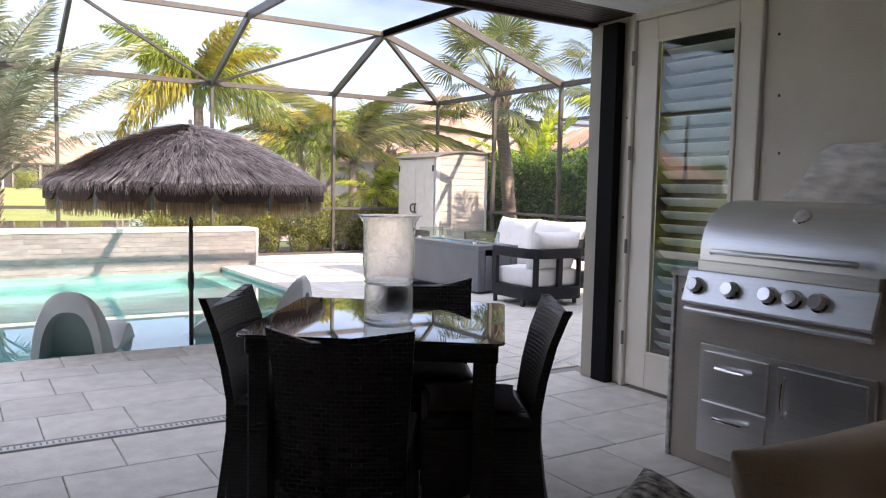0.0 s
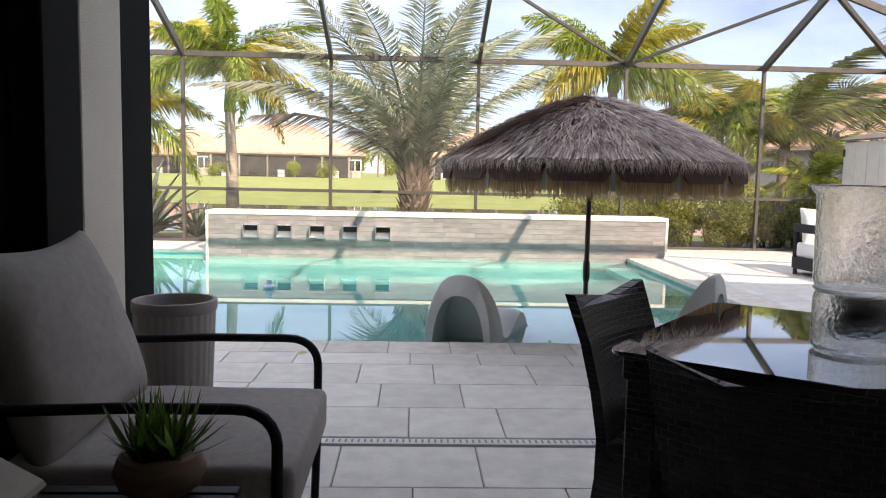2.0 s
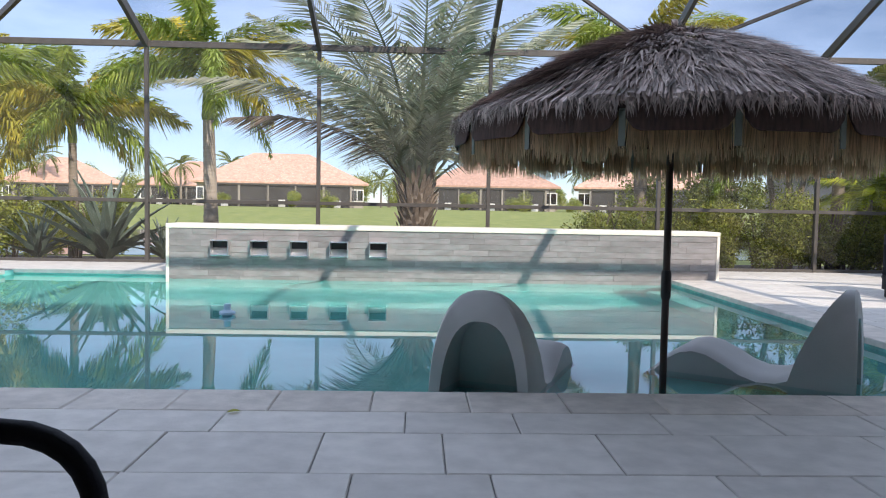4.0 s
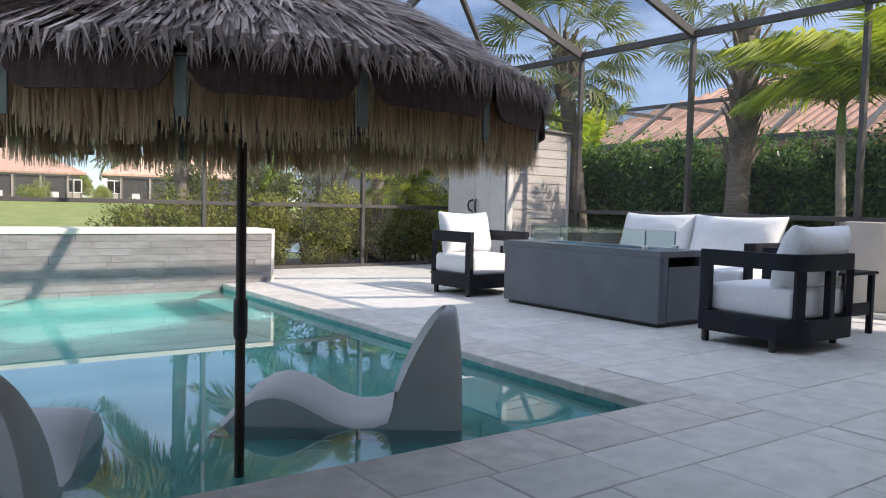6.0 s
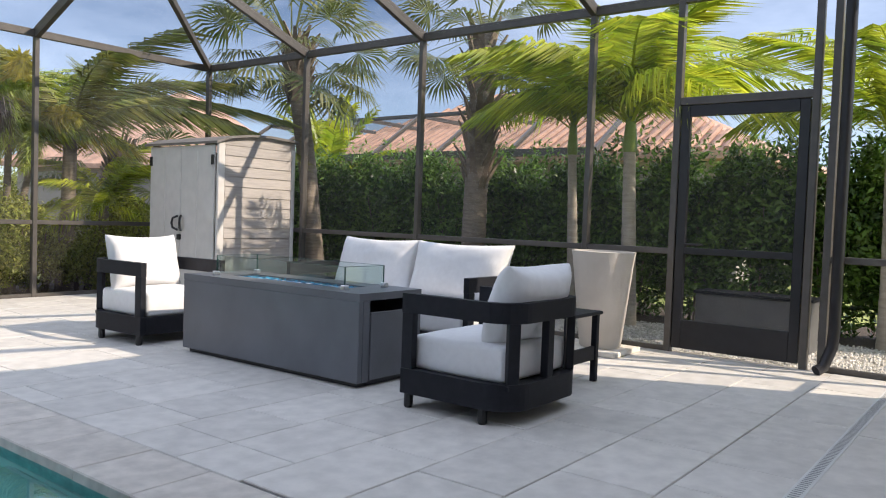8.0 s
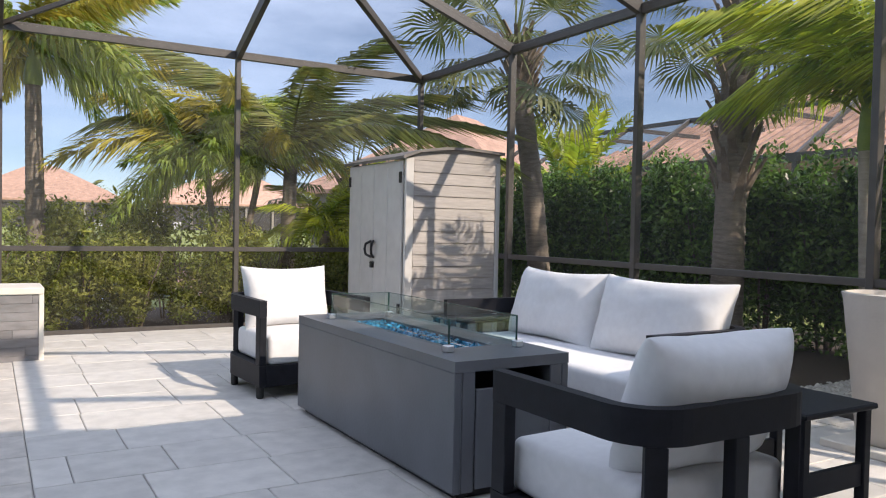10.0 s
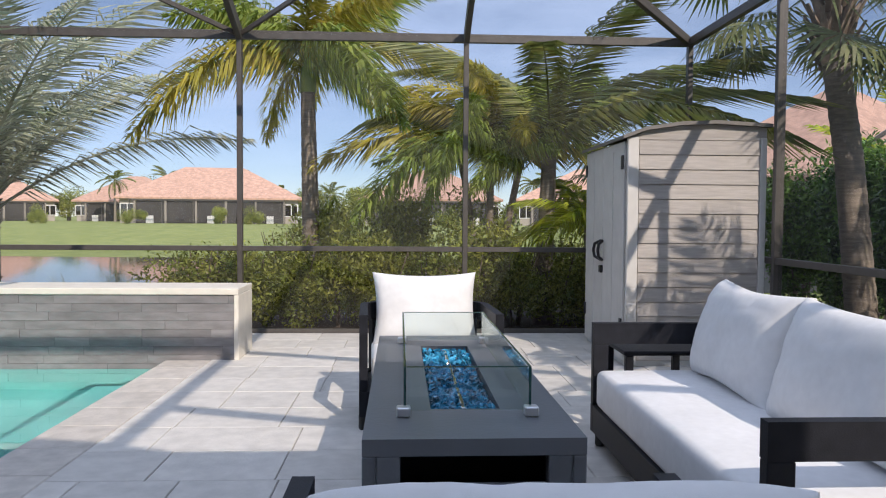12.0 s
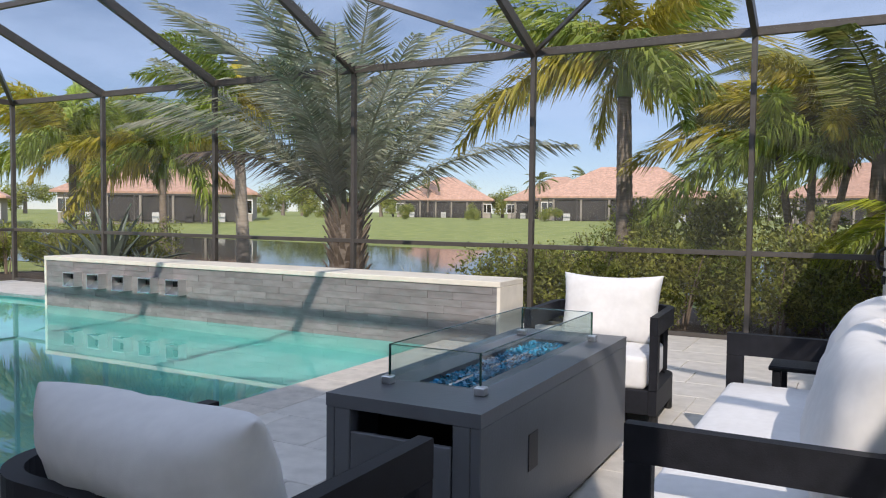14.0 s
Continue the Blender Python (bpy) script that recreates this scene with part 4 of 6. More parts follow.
prof = [(-0.05, SH - 0.02), (0.15, SH + 0.055), (0.45, SH + 0.10), (0.75, SH + 0.115), (SW + 0.03, SH + 0.09)]
rows = []
for y in (-0.05, SD + 0.05):
    rows.append([[rb.verts.new((x, y, z + dz)) for x, z in prof] for dz in (0, 0.03)])
for k in range(len(prof) - 1):
    for dz in (0, 1):
        rb.faces.new((rows[0][dz][k], rows[0][dz][k + 1], rows[1][dz][k + 1], rows[1][dz][k]))
    for e in (0, 1):
        rb.faces.new((rows[e][0][k], rows[e][0][k + 1], rows[e][1][k + 1], rows[e][1][k]))
for k in (0, -1):
    rb.faces.new((rows[0][0][k], rows[1][0][k], rows[1][1][k], rows[0][1][k]))
bmesh.ops.recalc_face_normals(rb, faces=rb.faces)
part("roof", rb, mat("grey_brown_resin_roof", (0.17, 0.155, 0.14), 0.6, var=0.1, bump=0.1), shed, "low curved grey roof")
gb = prism([(0.03, SH - 0.02), (SW, SH - 0.02), (SW, SH + 0.09), (0.75, SH + 0.113), (0.45, SH + 0.098), (0.15, SH + 0.053)], 0.0, 0.02)
part("gable", moved(gb, pose(0, 0.022, 0, 90, 0, 0)), M_SHEDSIDE, shed)

# ---- thatched umbrella ----
UX, UY, UZ = -2.575, -5.76, 1.885
um = thing("thatched_umbrella", "open brown thatched umbrella with a raffia fringe in the pool", "umbrella", (UX, UY, 0))
part("pole", capped([(0.02, SHELF), (0.02, 1.86)], 16), mat("dark_brown_pole", (0.035, 0.018, 0.013), 0.4, var=0.2, bump=0.05), um, "slim dark pole", True)
part("collar", capped([(0.0245, 0.42), (0.028, 0.44), (0.028, 0.56), (0.0245, 0.58)], 16), M_BLACK, um, "black pole joint", True)
RU = 1.165


def canopy_z(r):
    q = r / RU
    return 1.875 - 0.19 * q - 0.34 * q * q


cone = [(0.02, 1.86)] + [(RU * k / 8, canopy_z(RU * k / 8) - 0.03) for k in range(1, 9)]
part("canopy", lathe(cone, 48), mat("thatch_backing", (0.09, 0.06, 0.045), 0.9, var=0.3, bump=0.3), um, "brown woven canopy", True)
for k in range(8):
    a = k * math.pi / 4
    pts = [(0.03 * math.cos(a), 0.03 * math.sin(a), 1.80)] + [(r * math.cos(a), r * math.sin(a), canopy_z(r) - 0.05) for r in (0.45, 0.85, 1.10)]
    part("rib", tube(pts, 0.008, 6), M_DARKWOOD, um)
verts, faces = [], []
rg = random.Random(11)
for ring in range(26):
    r0 = 0.03 + RU * ring / 25.0 * 0.90
    for k in range(int(110 + 640 * r0)):
        a = rg.uniform(0, 2 * math.pi)
        L = rg.uniform(0.13, 0.24)
        w = rg.uniform(0.004, 0.0095)
        ra, rb_ = r0, min(r0 + L, RU + rg.uniform(-0.02, 0.03))
        a2 = a + rg.uniform(-0.05, 0.05) / max(r0, 0.2)
        za, zb = canopy_z(ra) + rg.uniform(0.0, 0.022), canopy_z(rb_) + rg.uniform(0.0, 0.075)
        da = w / max(ra, 0.05)
        i0 = len(verts)
        verts += [(ra * math.cos(a - da), ra * math.sin(a - da), za), (ra * math.cos(a + da), ra * math.sin(a + da), za + 0.004),
                  (rb_ * math.cos(a2), rb_ * math.sin(a2), zb)]
        faces.append((i0, i0 + 1, i0 + 2))
tagged(raw("thatch", verts, faces, M_THATCH, um, "layered dry palm thatch"), kind="stuff")
SEAM = 17.0
for seg in range(16):
    # scalloped cloth valance with rounded lower corners
    vb = bmesh.new()
    n, rows = 14, []
    for i in range(n + 1):
        u = i / n
        a = radians(SEAM + 22.5 * (seg + 0.04 + 0.92 * u))
        d = 0.115 - 0.055 * max(0.0, 1 - min(u, 1 - u) / 0.14) ** 2
        rows.append([vb.verts.new(((RU + e) * math.cos(a), (RU + e) * math.sin(a), z)) for e, z in
                     ((-0.004, canopy_z(RU) + 0.005), (0.012, canopy_z(RU) - 0.5 * d), (0.014, canopy_z(RU) - d), (0.004, canopy_z(RU) - d), (-0.014, canopy_z(RU) + 0.005))])
    for p, q in zip(rows, rows[1:]):
        for j in range(4):
            vb.faces.new((p[j], p[j + 1], q[j + 1], q[j]))
    part("valance", vb, M_VALANCE, um, "dark brown scalloped valance", True)
    verts, faces = [], []
    for k in range(390):
        u = rg.random()
        a = radians(SEAM + 22.5 * (seg + 0.03 + 0.94 * u))
        f = abs(u - 0.5) * 2
        r = RU + rg.uniform(-0.05, -0.008)
        z0 = canopy_z(RU) - 0.03 + rg.uniform(-0.02, 0.02)
        z1 = 1.125 + rg.uniform(-0.03, 0.045) + 0.025 * f ** 4
        w = rg.uniform(0.0016, 0.0042)
        t = (-math.sin(a) * w, math.cos(a) * w)
        lean = rg.uniform(-0.022, 0.022)
        x, y = r * math.cos(a), r * math.sin(a)
        xm, ym = x + lean * 0.5 * -math.sin(a), y + lean * 0.5 * math.cos(a)
        zm = (z0 + z1) / 2
        i0 = len(verts)
        verts += [(x - t[0], y - t[1], z0), (x + t[0], y + t[1], z0), (xm + t[0], ym + t[1], zm), (xm - t[0], ym - t[1], zm),
                  (x + lean * -math.sin(a) + t[0] * 0.4, y + lean * math.cos(a) + t[1] * 0.4, z1), (x + lean * -math.sin(a) - t[0] * 0.4, y + lean * math.cos(a) - t[1] * 0.4, z1)]
        faces += [(i0, i0 + 1, i0 + 2, i0 + 3), (i0 + 3, i0 + 2, i0 + 4, i0 + 5)]
    tagged(raw("fringe_panel", verts, faces, M_FRINGE, um, "hanging raffia fringe"), kind="stuff")
# shaggy lowest course of thatch that overhangs the valance
verts, faces = [], []
for k in range(2600):
    a = rg.uniform(0, 2 * math.pi)
    r0, r1 = RU - rg.uniform(0.08, 0.2), RU + rg.uniform(0.0, 0.045)
    w = rg.uniform(0.003, 0.007) / RU
    a2 = a + rg.uniform(-0.03, 0.03)
    zc, z1 = canopy_z(RU) + rg.uniform(-0.005, 0.04), canopy_z(RU) - rg.uniform(0.005, 0.075)
    i0 = len(verts)
    verts += [(r0 * math.cos(a - w), r0 * math.sin(a - w), canopy_z(r0) + 0.015), (r0 * math.cos(a + w), r0 * math.sin(a + w), canopy_z(r0) + 0.015),
              (r1 * math.cos(a + w), r1 * math.sin(a + w), zc), (r1 * math.cos(a - w), r1 * math.sin(a - w), zc), ((r1 + 0.012) * math.cos(a2), (r1 + 0.012) * math.sin(a2), z1)]
    faces += [(i0, i0 + 1, i0 + 2, i0 + 3), (i0 + 3, i0 + 2, i0 + 4)]
tagged(raw("thatch_edge", verts, faces, M_THATCH, um, "ragged thatch edge"), kind="stuff")
M_STRAP = mat("pale_green_strap", (0.22, 0.245, 0.21), 0.8, var=0.1, bump=0.2)
for seg in range(16):
    part("strap", moved(box(RU - 0.012, RU - 0.006, -0.014, 0.014, 1.17, 1.325, 0.001), pose(0, 0, 0, 0, 0, SEAM + 22.5 * seg)), M_STRAP, um, "pale fabric tie at a seam")
part("finial", capped([(0.0, 1.945), (0.014, 1.94), (0.02, 1.925), (0.015, 1.91), (0.03, 1.895), (0.05, 1.85)], 16), M_THATCH, um, "small knob", True)


# ---- pool loungers ----
def lounger(at, rz, label):
    """A moulded ledge lounger: a hollow arched headrest and a low saddle seat."""
    t = thing("pool_lounger", label, "pool lounger", at, rz, group="loungers on the pool shelf")
    W, H, N, e = 0.285, 0.735, 28, 2.5
    arch = []
    for i in range(N + 1):
        a = math.pi * i / N
        c, s = math.cos(a), math.sin(a)
        arch.append((W * math.copysign(abs(c) ** (2 / e), c), H * abs(s) ** (2 / e)))

    def front(z):
        return 0.07 + 0.30 * max(0.0, 1 - (z / H) ** 1.6) ** 0.8

    bm = bmesh.new()

    def ring(k, x):
        return [bm.verts.new((x(z * k), y * k, z * k - 0.02)) for y, z in arch]
    ro = ring(1.0, lambda z: 0.03 * (z / H) ** 3)
    lip = ring(0.975, lambda z: -0.012 + 0.03 * (z / H) ** 3)
    inn = ring(0.78, lambda z: -0.004 + 0.02 * (z / H) ** 3)
    deep = ring(0.76, lambda z: max(0.03, front(z / 0.76 * 0.85) - 0.045))
    mid = [bm.verts.new((0.5 * front(z) + 0.015, y, z - 0.02)) for y, z in arch]
    fe = [bm.verts.new((front(z), y * 0.985, z * 0.995 - 0.02)) for y, z in arch]
    for p, q in ((fe, mid), (mid, ro), (ro, lip), (lip, inn), (inn, deep)):
        for i in range(N):
            bm.faces.new((p[i], p[i + 1], q[i + 1], q[i]))
    # concave back support between the two side edges, and the blind end of the hollow
    for edge, dip in ((fe, 0.035), (deep, 0.0)):
        rows = []
        for i in range(N // 2):
            a, b = edge[i].co, edge[N - i].co
            r = [edge[i]]
            for j in range(1, 8):
                f = j / 8
                p = a.lerp(b, f)
                p.x -= dip * (1 - (2 * f - 1) ** 4)
                r.append(bm.verts.new(p))
            rows.append(r + [edge[N - i]])
        for p, q in zip(rows, rows[1:]):
            for j in range(8):
                bm.faces.new((p[j], p[j + 1], q[j + 1], q[j]))
        for j in range(8):
            bm.faces.new((rows[-1][j], rows[-1][j + 1], edge[N // 2]))
    bmesh.ops.recalc_face_normals(bm, faces=bm.faces)
    part("headrest", bm, M_RESIN, t, "hollow arched headrest", True)
    prof = [(0.32, 0.23), (0.40, 0.20), (0.50, 0.195), (0.60, 0.225), (0.70, 0.28), (0.79, 0.322), (0.87, 0.335), (0.95, 0.318), (1.03, 0.265), (1.10, 0.19), (1.15, 0.09), (1.17, -0.03)]
    bm = bmesh.new()
    top, low = [], []
    for x, z in prof:
        top.append([])
        low.append([])
        for j in range(17):
            v = 2 * j / 16 - 1
            edge = 0.03 * abs(v) ** 7
            top[-1].append(bm.verts.new((x, v * 0.275, z - edge)))
            low[-1].append(bm.verts.new((x - 0.012 * (x > 0.95), v * 0.262, -0.032)))
    for a, b, c, d in zip(top, top[1:], low, low[1:]):
        for j in range(16):
            bm.faces.new((a[j], a[j + 1], b[j + 1], b[j]))
            bm.faces.new((c[j], c[j + 1], d[j + 1], d[j]))
        for j in (0, 16):
            bm.faces.new((a[j], b[j], d[j], c[j]))
    for a, c in ((top[0], low[0]), (top[-1], low[-1])):
        for j in range(16):
            bm.faces.new((a[j], a[j + 1], c[j + 1], c[j]))
    bmesh.ops.recalc_face_normals(bm, faces=bm.faces)
    part("seat", bm, M_RESIN, t, "curved saddle seat", True)
    for y in (-0.2, 0.2):
        part("foot", box(0.40, 0.62, y - 0.04, y + 0.04, -0.02, 0.09, 0.01), M_RESIN, t)
    return t


lounger((-3.62, -5.98, SHELF + 0.02), 67, "pale grey moulded lounger standing in the shallow pool")
lounger((-1.41, -5.66, SHELF + 0.02), 146, "pale grey moulded lounger reclining toward the pool")
float_ = thing("chlorine_floater", "small blue and white chlorine floater in the pool", "pool floater", (-5.6, -3.2, WATER_Z))
part("cup", capped([(0.04, -0.12), (0.045, 0.0), (0.07, 0.01), (0.07, 0.03), (0.03, 0.05), (0.03, 0.10), (0.0, 0.105)], 20), mat("pale_blue_plastic", (0.35, 0.45, 0.55), 0.4, var=0.1, bump=0), float_, "", True)

# ---- lanai furniture ----
TCX, TCY, TROT = -2.69, -9.70, -37.0
dt = thing("dining_table", "square dark dining table with a glossy glass top", "dining table", (TCX, TCY, 0), TROT)
corners = [(sx * 0.49, sy * 0.485, a) for sx, sy, a in ((1, 1, 0), (-1, 1, 90), (-1, -1, 180), (1, -1, 270))]
part("tabletop", prism([p[:2] for cx, cy, a in corners for p in arc(cx, cy, 0.05, a, a + 90, 6)], 0.772, 0.784, 0.002), M_TABLEGLASS, dt, "dark glossy glass top")
part("apron", box(-0.515, 0.515, -0.475, 0.475, 0.69, 0.771, 0.006), M_RATTAN, dt, "woven dark apron")
for x in (-0.46, 0.46):
    for y in (-0.42, 0.42):
        part("leg", box(x - 0.045, x + 0.045, y - 0.045, y + 0.045, 0, 0.689, 0.006), M_RATTAN, dt)
part("shelf", box(-0.40, 0.40, -0.36, 0.36, 0.20, 0.24, 0.005), M_RATTAN, dt)


def dining_chair(at, rz):
    """A rattan chair with a woven skirt; its back is on +y."""
    t = thing("dining_chair", "dark woven rattan dining chair with a tall curved back", "dining chair", at, rz, group="chairs round the dining table")
    bm, N, rows = bmesh.new(), 12, []
    prof = [(0.00, 0.235), (0.16, 0.215), (0.33, 0.195), (0.46, 0.195), (0.60, 0.215), (0.75, 0.25), (0.86, 0.29), (0.90, 0.305)]
    for k, (z, y) in enumerate(prof):
        ring = []
        for s in (0, 1):
            for j in range(N + 1):
                u = 2 * j / N - 1
                half = 0.225 + 0.03 * max(0, z - 0.45) / 0.45 + 0.02 * (1 - z / 0.45 if z < 0.45 else 0)
                zz = z - (0.05 * (1 - u * u) if k == len(prof) - 1 else 0.012 * (1 - u * u) if k == len(prof) - 2 else 0) + (0.05 * (1 - u * u) if k == 0 else 0)
                yy = y + 0.035 * (1 - u * u) + (0.035 if s else 0)
                ring.append(bm.verts.new((u * half if not s else -u * half, yy, zz)))
        rows.append(ring)
    M = 2 * (N + 1)
    for a, b in zip(rows, rows[1:]):
        for j in range(M):
            bm.faces.new((a[j], a[(j + 1) % M], b[(j + 1) % M], b[j]))
    for g in (rows[0][::-1], rows[-1]):
        bm.faces.new(g)
    bmesh.ops.recalc_face_normals(bm, faces=bm.faces)
    part("backrest", bm, M_RATTAN, t, "tall woven back with a dipped top edge")
    part("seat", box(-0.235, 0.235, -0.25, 0.20, 0.40, 0.455, 0.02, 2), M_RATTAN, t)
    part("seat_pad", cushion(0.43, 0.42, 0.05, 0.03, 10), mat("dark_brown_pad", (0.05, 0.03, 0.022), 0.85, bump=0.2), t, "thin dark seat pad", True).location = (0, -0.03, 0.475)
    for x in (-0.235, 0.205):
        sk = bmesh.new()
        pts = [(-0.25, 0.40), (-0.25, 0.0), (-0.19, 0.0), (-0.13, 0.10), (-0.03, 0.15), (0.09, 0.10), (0.17, 0.0), (0.23, 0.0), (0.20, 0.40)]
        a = [sk.verts.new((x, y, z)) for y, z in pts]
        b = [sk.verts.new((x + 0.03, y, z)) for y, z in pts]
        sk.faces.new(a)
        sk.faces.new(b[::-1])
        for i in range(len(pts)):
            sk.faces.new((a[i], b[i], b[(i + 1) % len(pts)], a[(i + 1) % len(pts)]))
        bmesh.ops.recalc_face_normals(sk, faces=sk.faces)
        part("side_skirt", sk, M_RATTAN, t)
    sk = box(-0.205, 0.205, -0.25, -0.22, 0.16, 0.40, 0.005)
    part("front_skirt", sk, M_RATTAN, t)
    return t


chair0 = dining_chair((-3.085, -10.17, 0), 145)
copy_thing(chair0, pose(-3.09, -9.58, 0, 0, 0, 50))
copy_thing(chair0, pose(-2.455, -10.115, 0, 0, 0, 240))
copy_thing(chair0, pose(-2.375, -9.54, 0, 0, 0, -28))

va = thing("hurricane_vase", "tall textured clear glass hurricane vase on the dining table", "vase", (-2.73, -9.78, 0.785))
FOOT = [(0.0, 0.004), (0.100, 0.004), (0.110, 0.014), (0.110, 0.145), (0.106, 0.158), (0.103, 0.163)]
BOWL = [(0.0, 0.166), (0.103, 0.166), (0.112, 0.175), (0.106, 0.182), (0.113, 0.198), (0.115, 0.40), (0.118, 0.44), (0.135, 0.465), (0.147, 0.47)]
for nm, prof, lab in (("foot", FOOT, "short clear glass foot"), ("bowl", BOWL, "rippled clear glass bowl with a flared rim")):
    z0 = prof[0][1] + 0.012
    vb = lathe(prof + [(r - 0.005, max(z, z0)) for r, z in prof[:1:-1]] + [(0.0, z0)], 56)
    for v in vb.verts:
        q = 1 + 0.010 * noise.noise(Vector((v.co.x * 40, v.co.y * 40, v.co.z * 25)))
        v.co.x, v.co.y = v.co.x * q, v.co.y * q
    bmesh.ops.remove_doubles(vb, verts=vb.verts, dist=0.0003)
    bmesh.ops.recalc_face_normals(vb, faces=vb.faces)
    part(nm, vb, M_VASE, va, lab, True).visible_shadow = False

# grill island
gi = thing("grill_island", "taupe stucco grill island with a stone counter", "outdoor kitchen", (-1.2, -10.1, 0))
part("front_wall", box(0, 0.08, -2.4, 0, 0, 0.955, 0.004), M_ISLAND, gi)
part("end_wall", box(0.081, 0.84, -0.08, 0, 0, 0.955, 0.004), M_ISLAND, gi)
part("end_stone", box(-0.012, 0.84, 0.001, 0.025, 0, 0.955, 0.004), M_MARBLE, gi, "veined stone end panel")
for x0, x1, y0, y1 in ((-0.02, 0.84, -0.16, 0.03), (-0.02, 0.84, -2.4, -1.12), (0.70, 0.84, -1.12, -0.16)):
    part("counter", box(x0, x1, y0, y1, 0.956, 0.99, 0.005), M_MARBLE, gi, "pale veined stone counter")
bs = link("backsplash", moved(prism([(-0.02, 0.99), (-2.4, 0.99), (-2.4, 1.66), (-0.30, 1.66), (-0.22, 1.60), (-0.15, 1.48), (-0.07, 1.40), (-0.02, 1.38)], 0, 0.025), Matrix.Translation((-0.38, -10.1, 0)) @ Matrix(((0, 0, 1, 0), (1, 0, 0, 0), (0, 1, 0, 0), (0, 0, 0, 1)))), M_MARBLE)
tagged(bs, "white and grey veined stone backsplash on the lanai wall", "backsplash", kind="structure")

gr = thing("gas_grill", "built-in stainless steel gas grill with a closed hood", "grill", (-1.2, -10.69, 0.99))
hood = []
for i in range(25):
    a = radians(180 - i * 7.5)
    hood.append((0.32 + 0.30 * math.cos(a) + 0.0, 0.06 + 0.30 * max(0.0, math.sin(a)) ** 0.75))
hb = prism(hood, -0.47, 0.47)
part("hood", moved(hb, Matrix(((1, 0, 0, 0), (0, 0, 1, 0), (0, 1, 0, 0), (0, 0, 0, 1)))), M_STEEL, gr, "curved brushed steel hood", True)
part("firebox", box(-0.02, 0.66, -0.45, 0.45, -0.16, 0.06, 0.004), M_STEEL, gr)
panel = moved(box(-0.03, 0.03, -0.48, 0.48, -0.085, 0.085, 0.008), pose(-0.05, 0, -0.075, 0, 18, 0))
part("control_panel", panel, M_STEEL, gr, "sloped steel control panel")
part("handle_bar", tube([(-0.03, -0.36, 0.105), (-0.045, -0.35, 0.11), (-0.045, 0.35, 0.11), (-0.03, 0.36, 0.105)], 0.014, 12), M_STEEL, gr, "long hood handle", True)
part("drip_rail", tube([(-0.075, -0.47, -0.185), (-0.075, 0.47, -0.185)], 0.014, 12), M_STEEL, gr, "round drip tray rail", True)
part("gauge", moved(capped([(0.0, 0.02), (0.036, 0.02), (0.046, 0.008), (0.046, -0.02)], 24), pose(0.115, -0.02, 0.285, 0, -52, 0)), M_CHROME, gr, "round temperature gauge", True)
for y in (0.40, 0.20, 0.00, -0.12, -0.24):
    k = part("knob", moved(capped([(0.0, 0.05), (0.030, 0.05), (0.034, 0.044), (0.034, 0.012), (0.043, 0.008), (0.043, 0.0)], 20), pose(-0.078, y, -0.065, 0, -72, 0)), M_CHROME, gr, "round steel knob", True)
part("badge", moved(box(-0.001, 0.001, -0.035, 0.035, -0.010, 0.010, 0), pose(-0.079, 0.455, -0.095, 0, 18, 0)), M_BLACK, gr, "small dark badge")

un = thing("steel_drawer_unit", "stainless steel double drawer and door unit in the island", "drawer unit", (-1.2, -10.72, 0.36))
part("unit_frame", box(-0.022, -0.002, -0.44, 0.44, -0.275, 0.275, 0.004), M_STEEL, un)
for z0, z1 in ((0.01, 0.245), (-0.245, -0.005)):
    dw = part("drawer", box(-0.036, -0.020, 0.05, 0.41, z0, z1, 0.004), M_STEEL, un)
    zc = z1 - 0.07
    part("handle", tube([(-0.036, 0.33, zc), (-0.065, 0.31, zc), (-0.07, 0.23, zc), (-0.065, 0.15, zc), (-0.036, 0.13, zc)], 0.009, 8), M_CHROME, dw, "bowed chrome handle", True)
dw = part("unit_door", box(-0.036, -0.020, -0.41, 0.0, -0.245, 0.245, 0.004), M_STEEL, un)
part("handle", tube([(-0.036, -0.04, 0.20), (-0.065, -0.05, 0.18), (-0.07, -0.05, 0.11), (-0.065, -0.05, 0.04), (-0.036, -0.04, 0.02)], 0.009, 8), M_CHROME, dw, "bowed chrome handle", True)

# tan sofa near the start, with a patterned pillow
ts = thing("lanai_sofa", "tan leather lanai sofa with piped cushions", "sofa", (-2.03, -12.13, 0), 0)
part("base", box(-0.85, 0.55, -0.50, 0.40, 0.05, 0.38, 0.03, 2), M_TAN, ts)
part("seat_cushion", slab_cushion(-0.70, 0.55, -0.48, 0.20, 0.381, 0.52, 0.04), M_TAN, ts, "", True)
back = moved(cushion(1.50, 0.58, 0.28, 0.08, 20, 0, 3), pose(-0.12, 0.36, 0.52, 80, 0, 0))
part("back_cushion", back, M_TAN, ts, "tan back cushion with piping", True)
pw = thing("patterned_pillow", "black and white swirl patterned pillow on the sofa", "pillow", (-2.88, -11.56, 0.455), 20)
mp_ = mat("swirl_print", (0.03, 0.025, 0.025), 0.8, scale=30, bump=0.1, col2=(0.75, 0.70, 0.62))
part("cover", moved(cushion(0.66, 0.50, 0.17, 0.1, 14, 0, 2), pose(0, 0, 0, 25, 0, 0)), mp_, pw, "", True)
st = thing("ottoman", "dark woven ottoman beside the tan sofa", "ottoman", (-2.94, -11.62, 0), 20)
part("body", box(-0.20, 0.20, -0.20, 0.20, 0.0, 0.37, 0.02, 2), M_RATTAN, st)

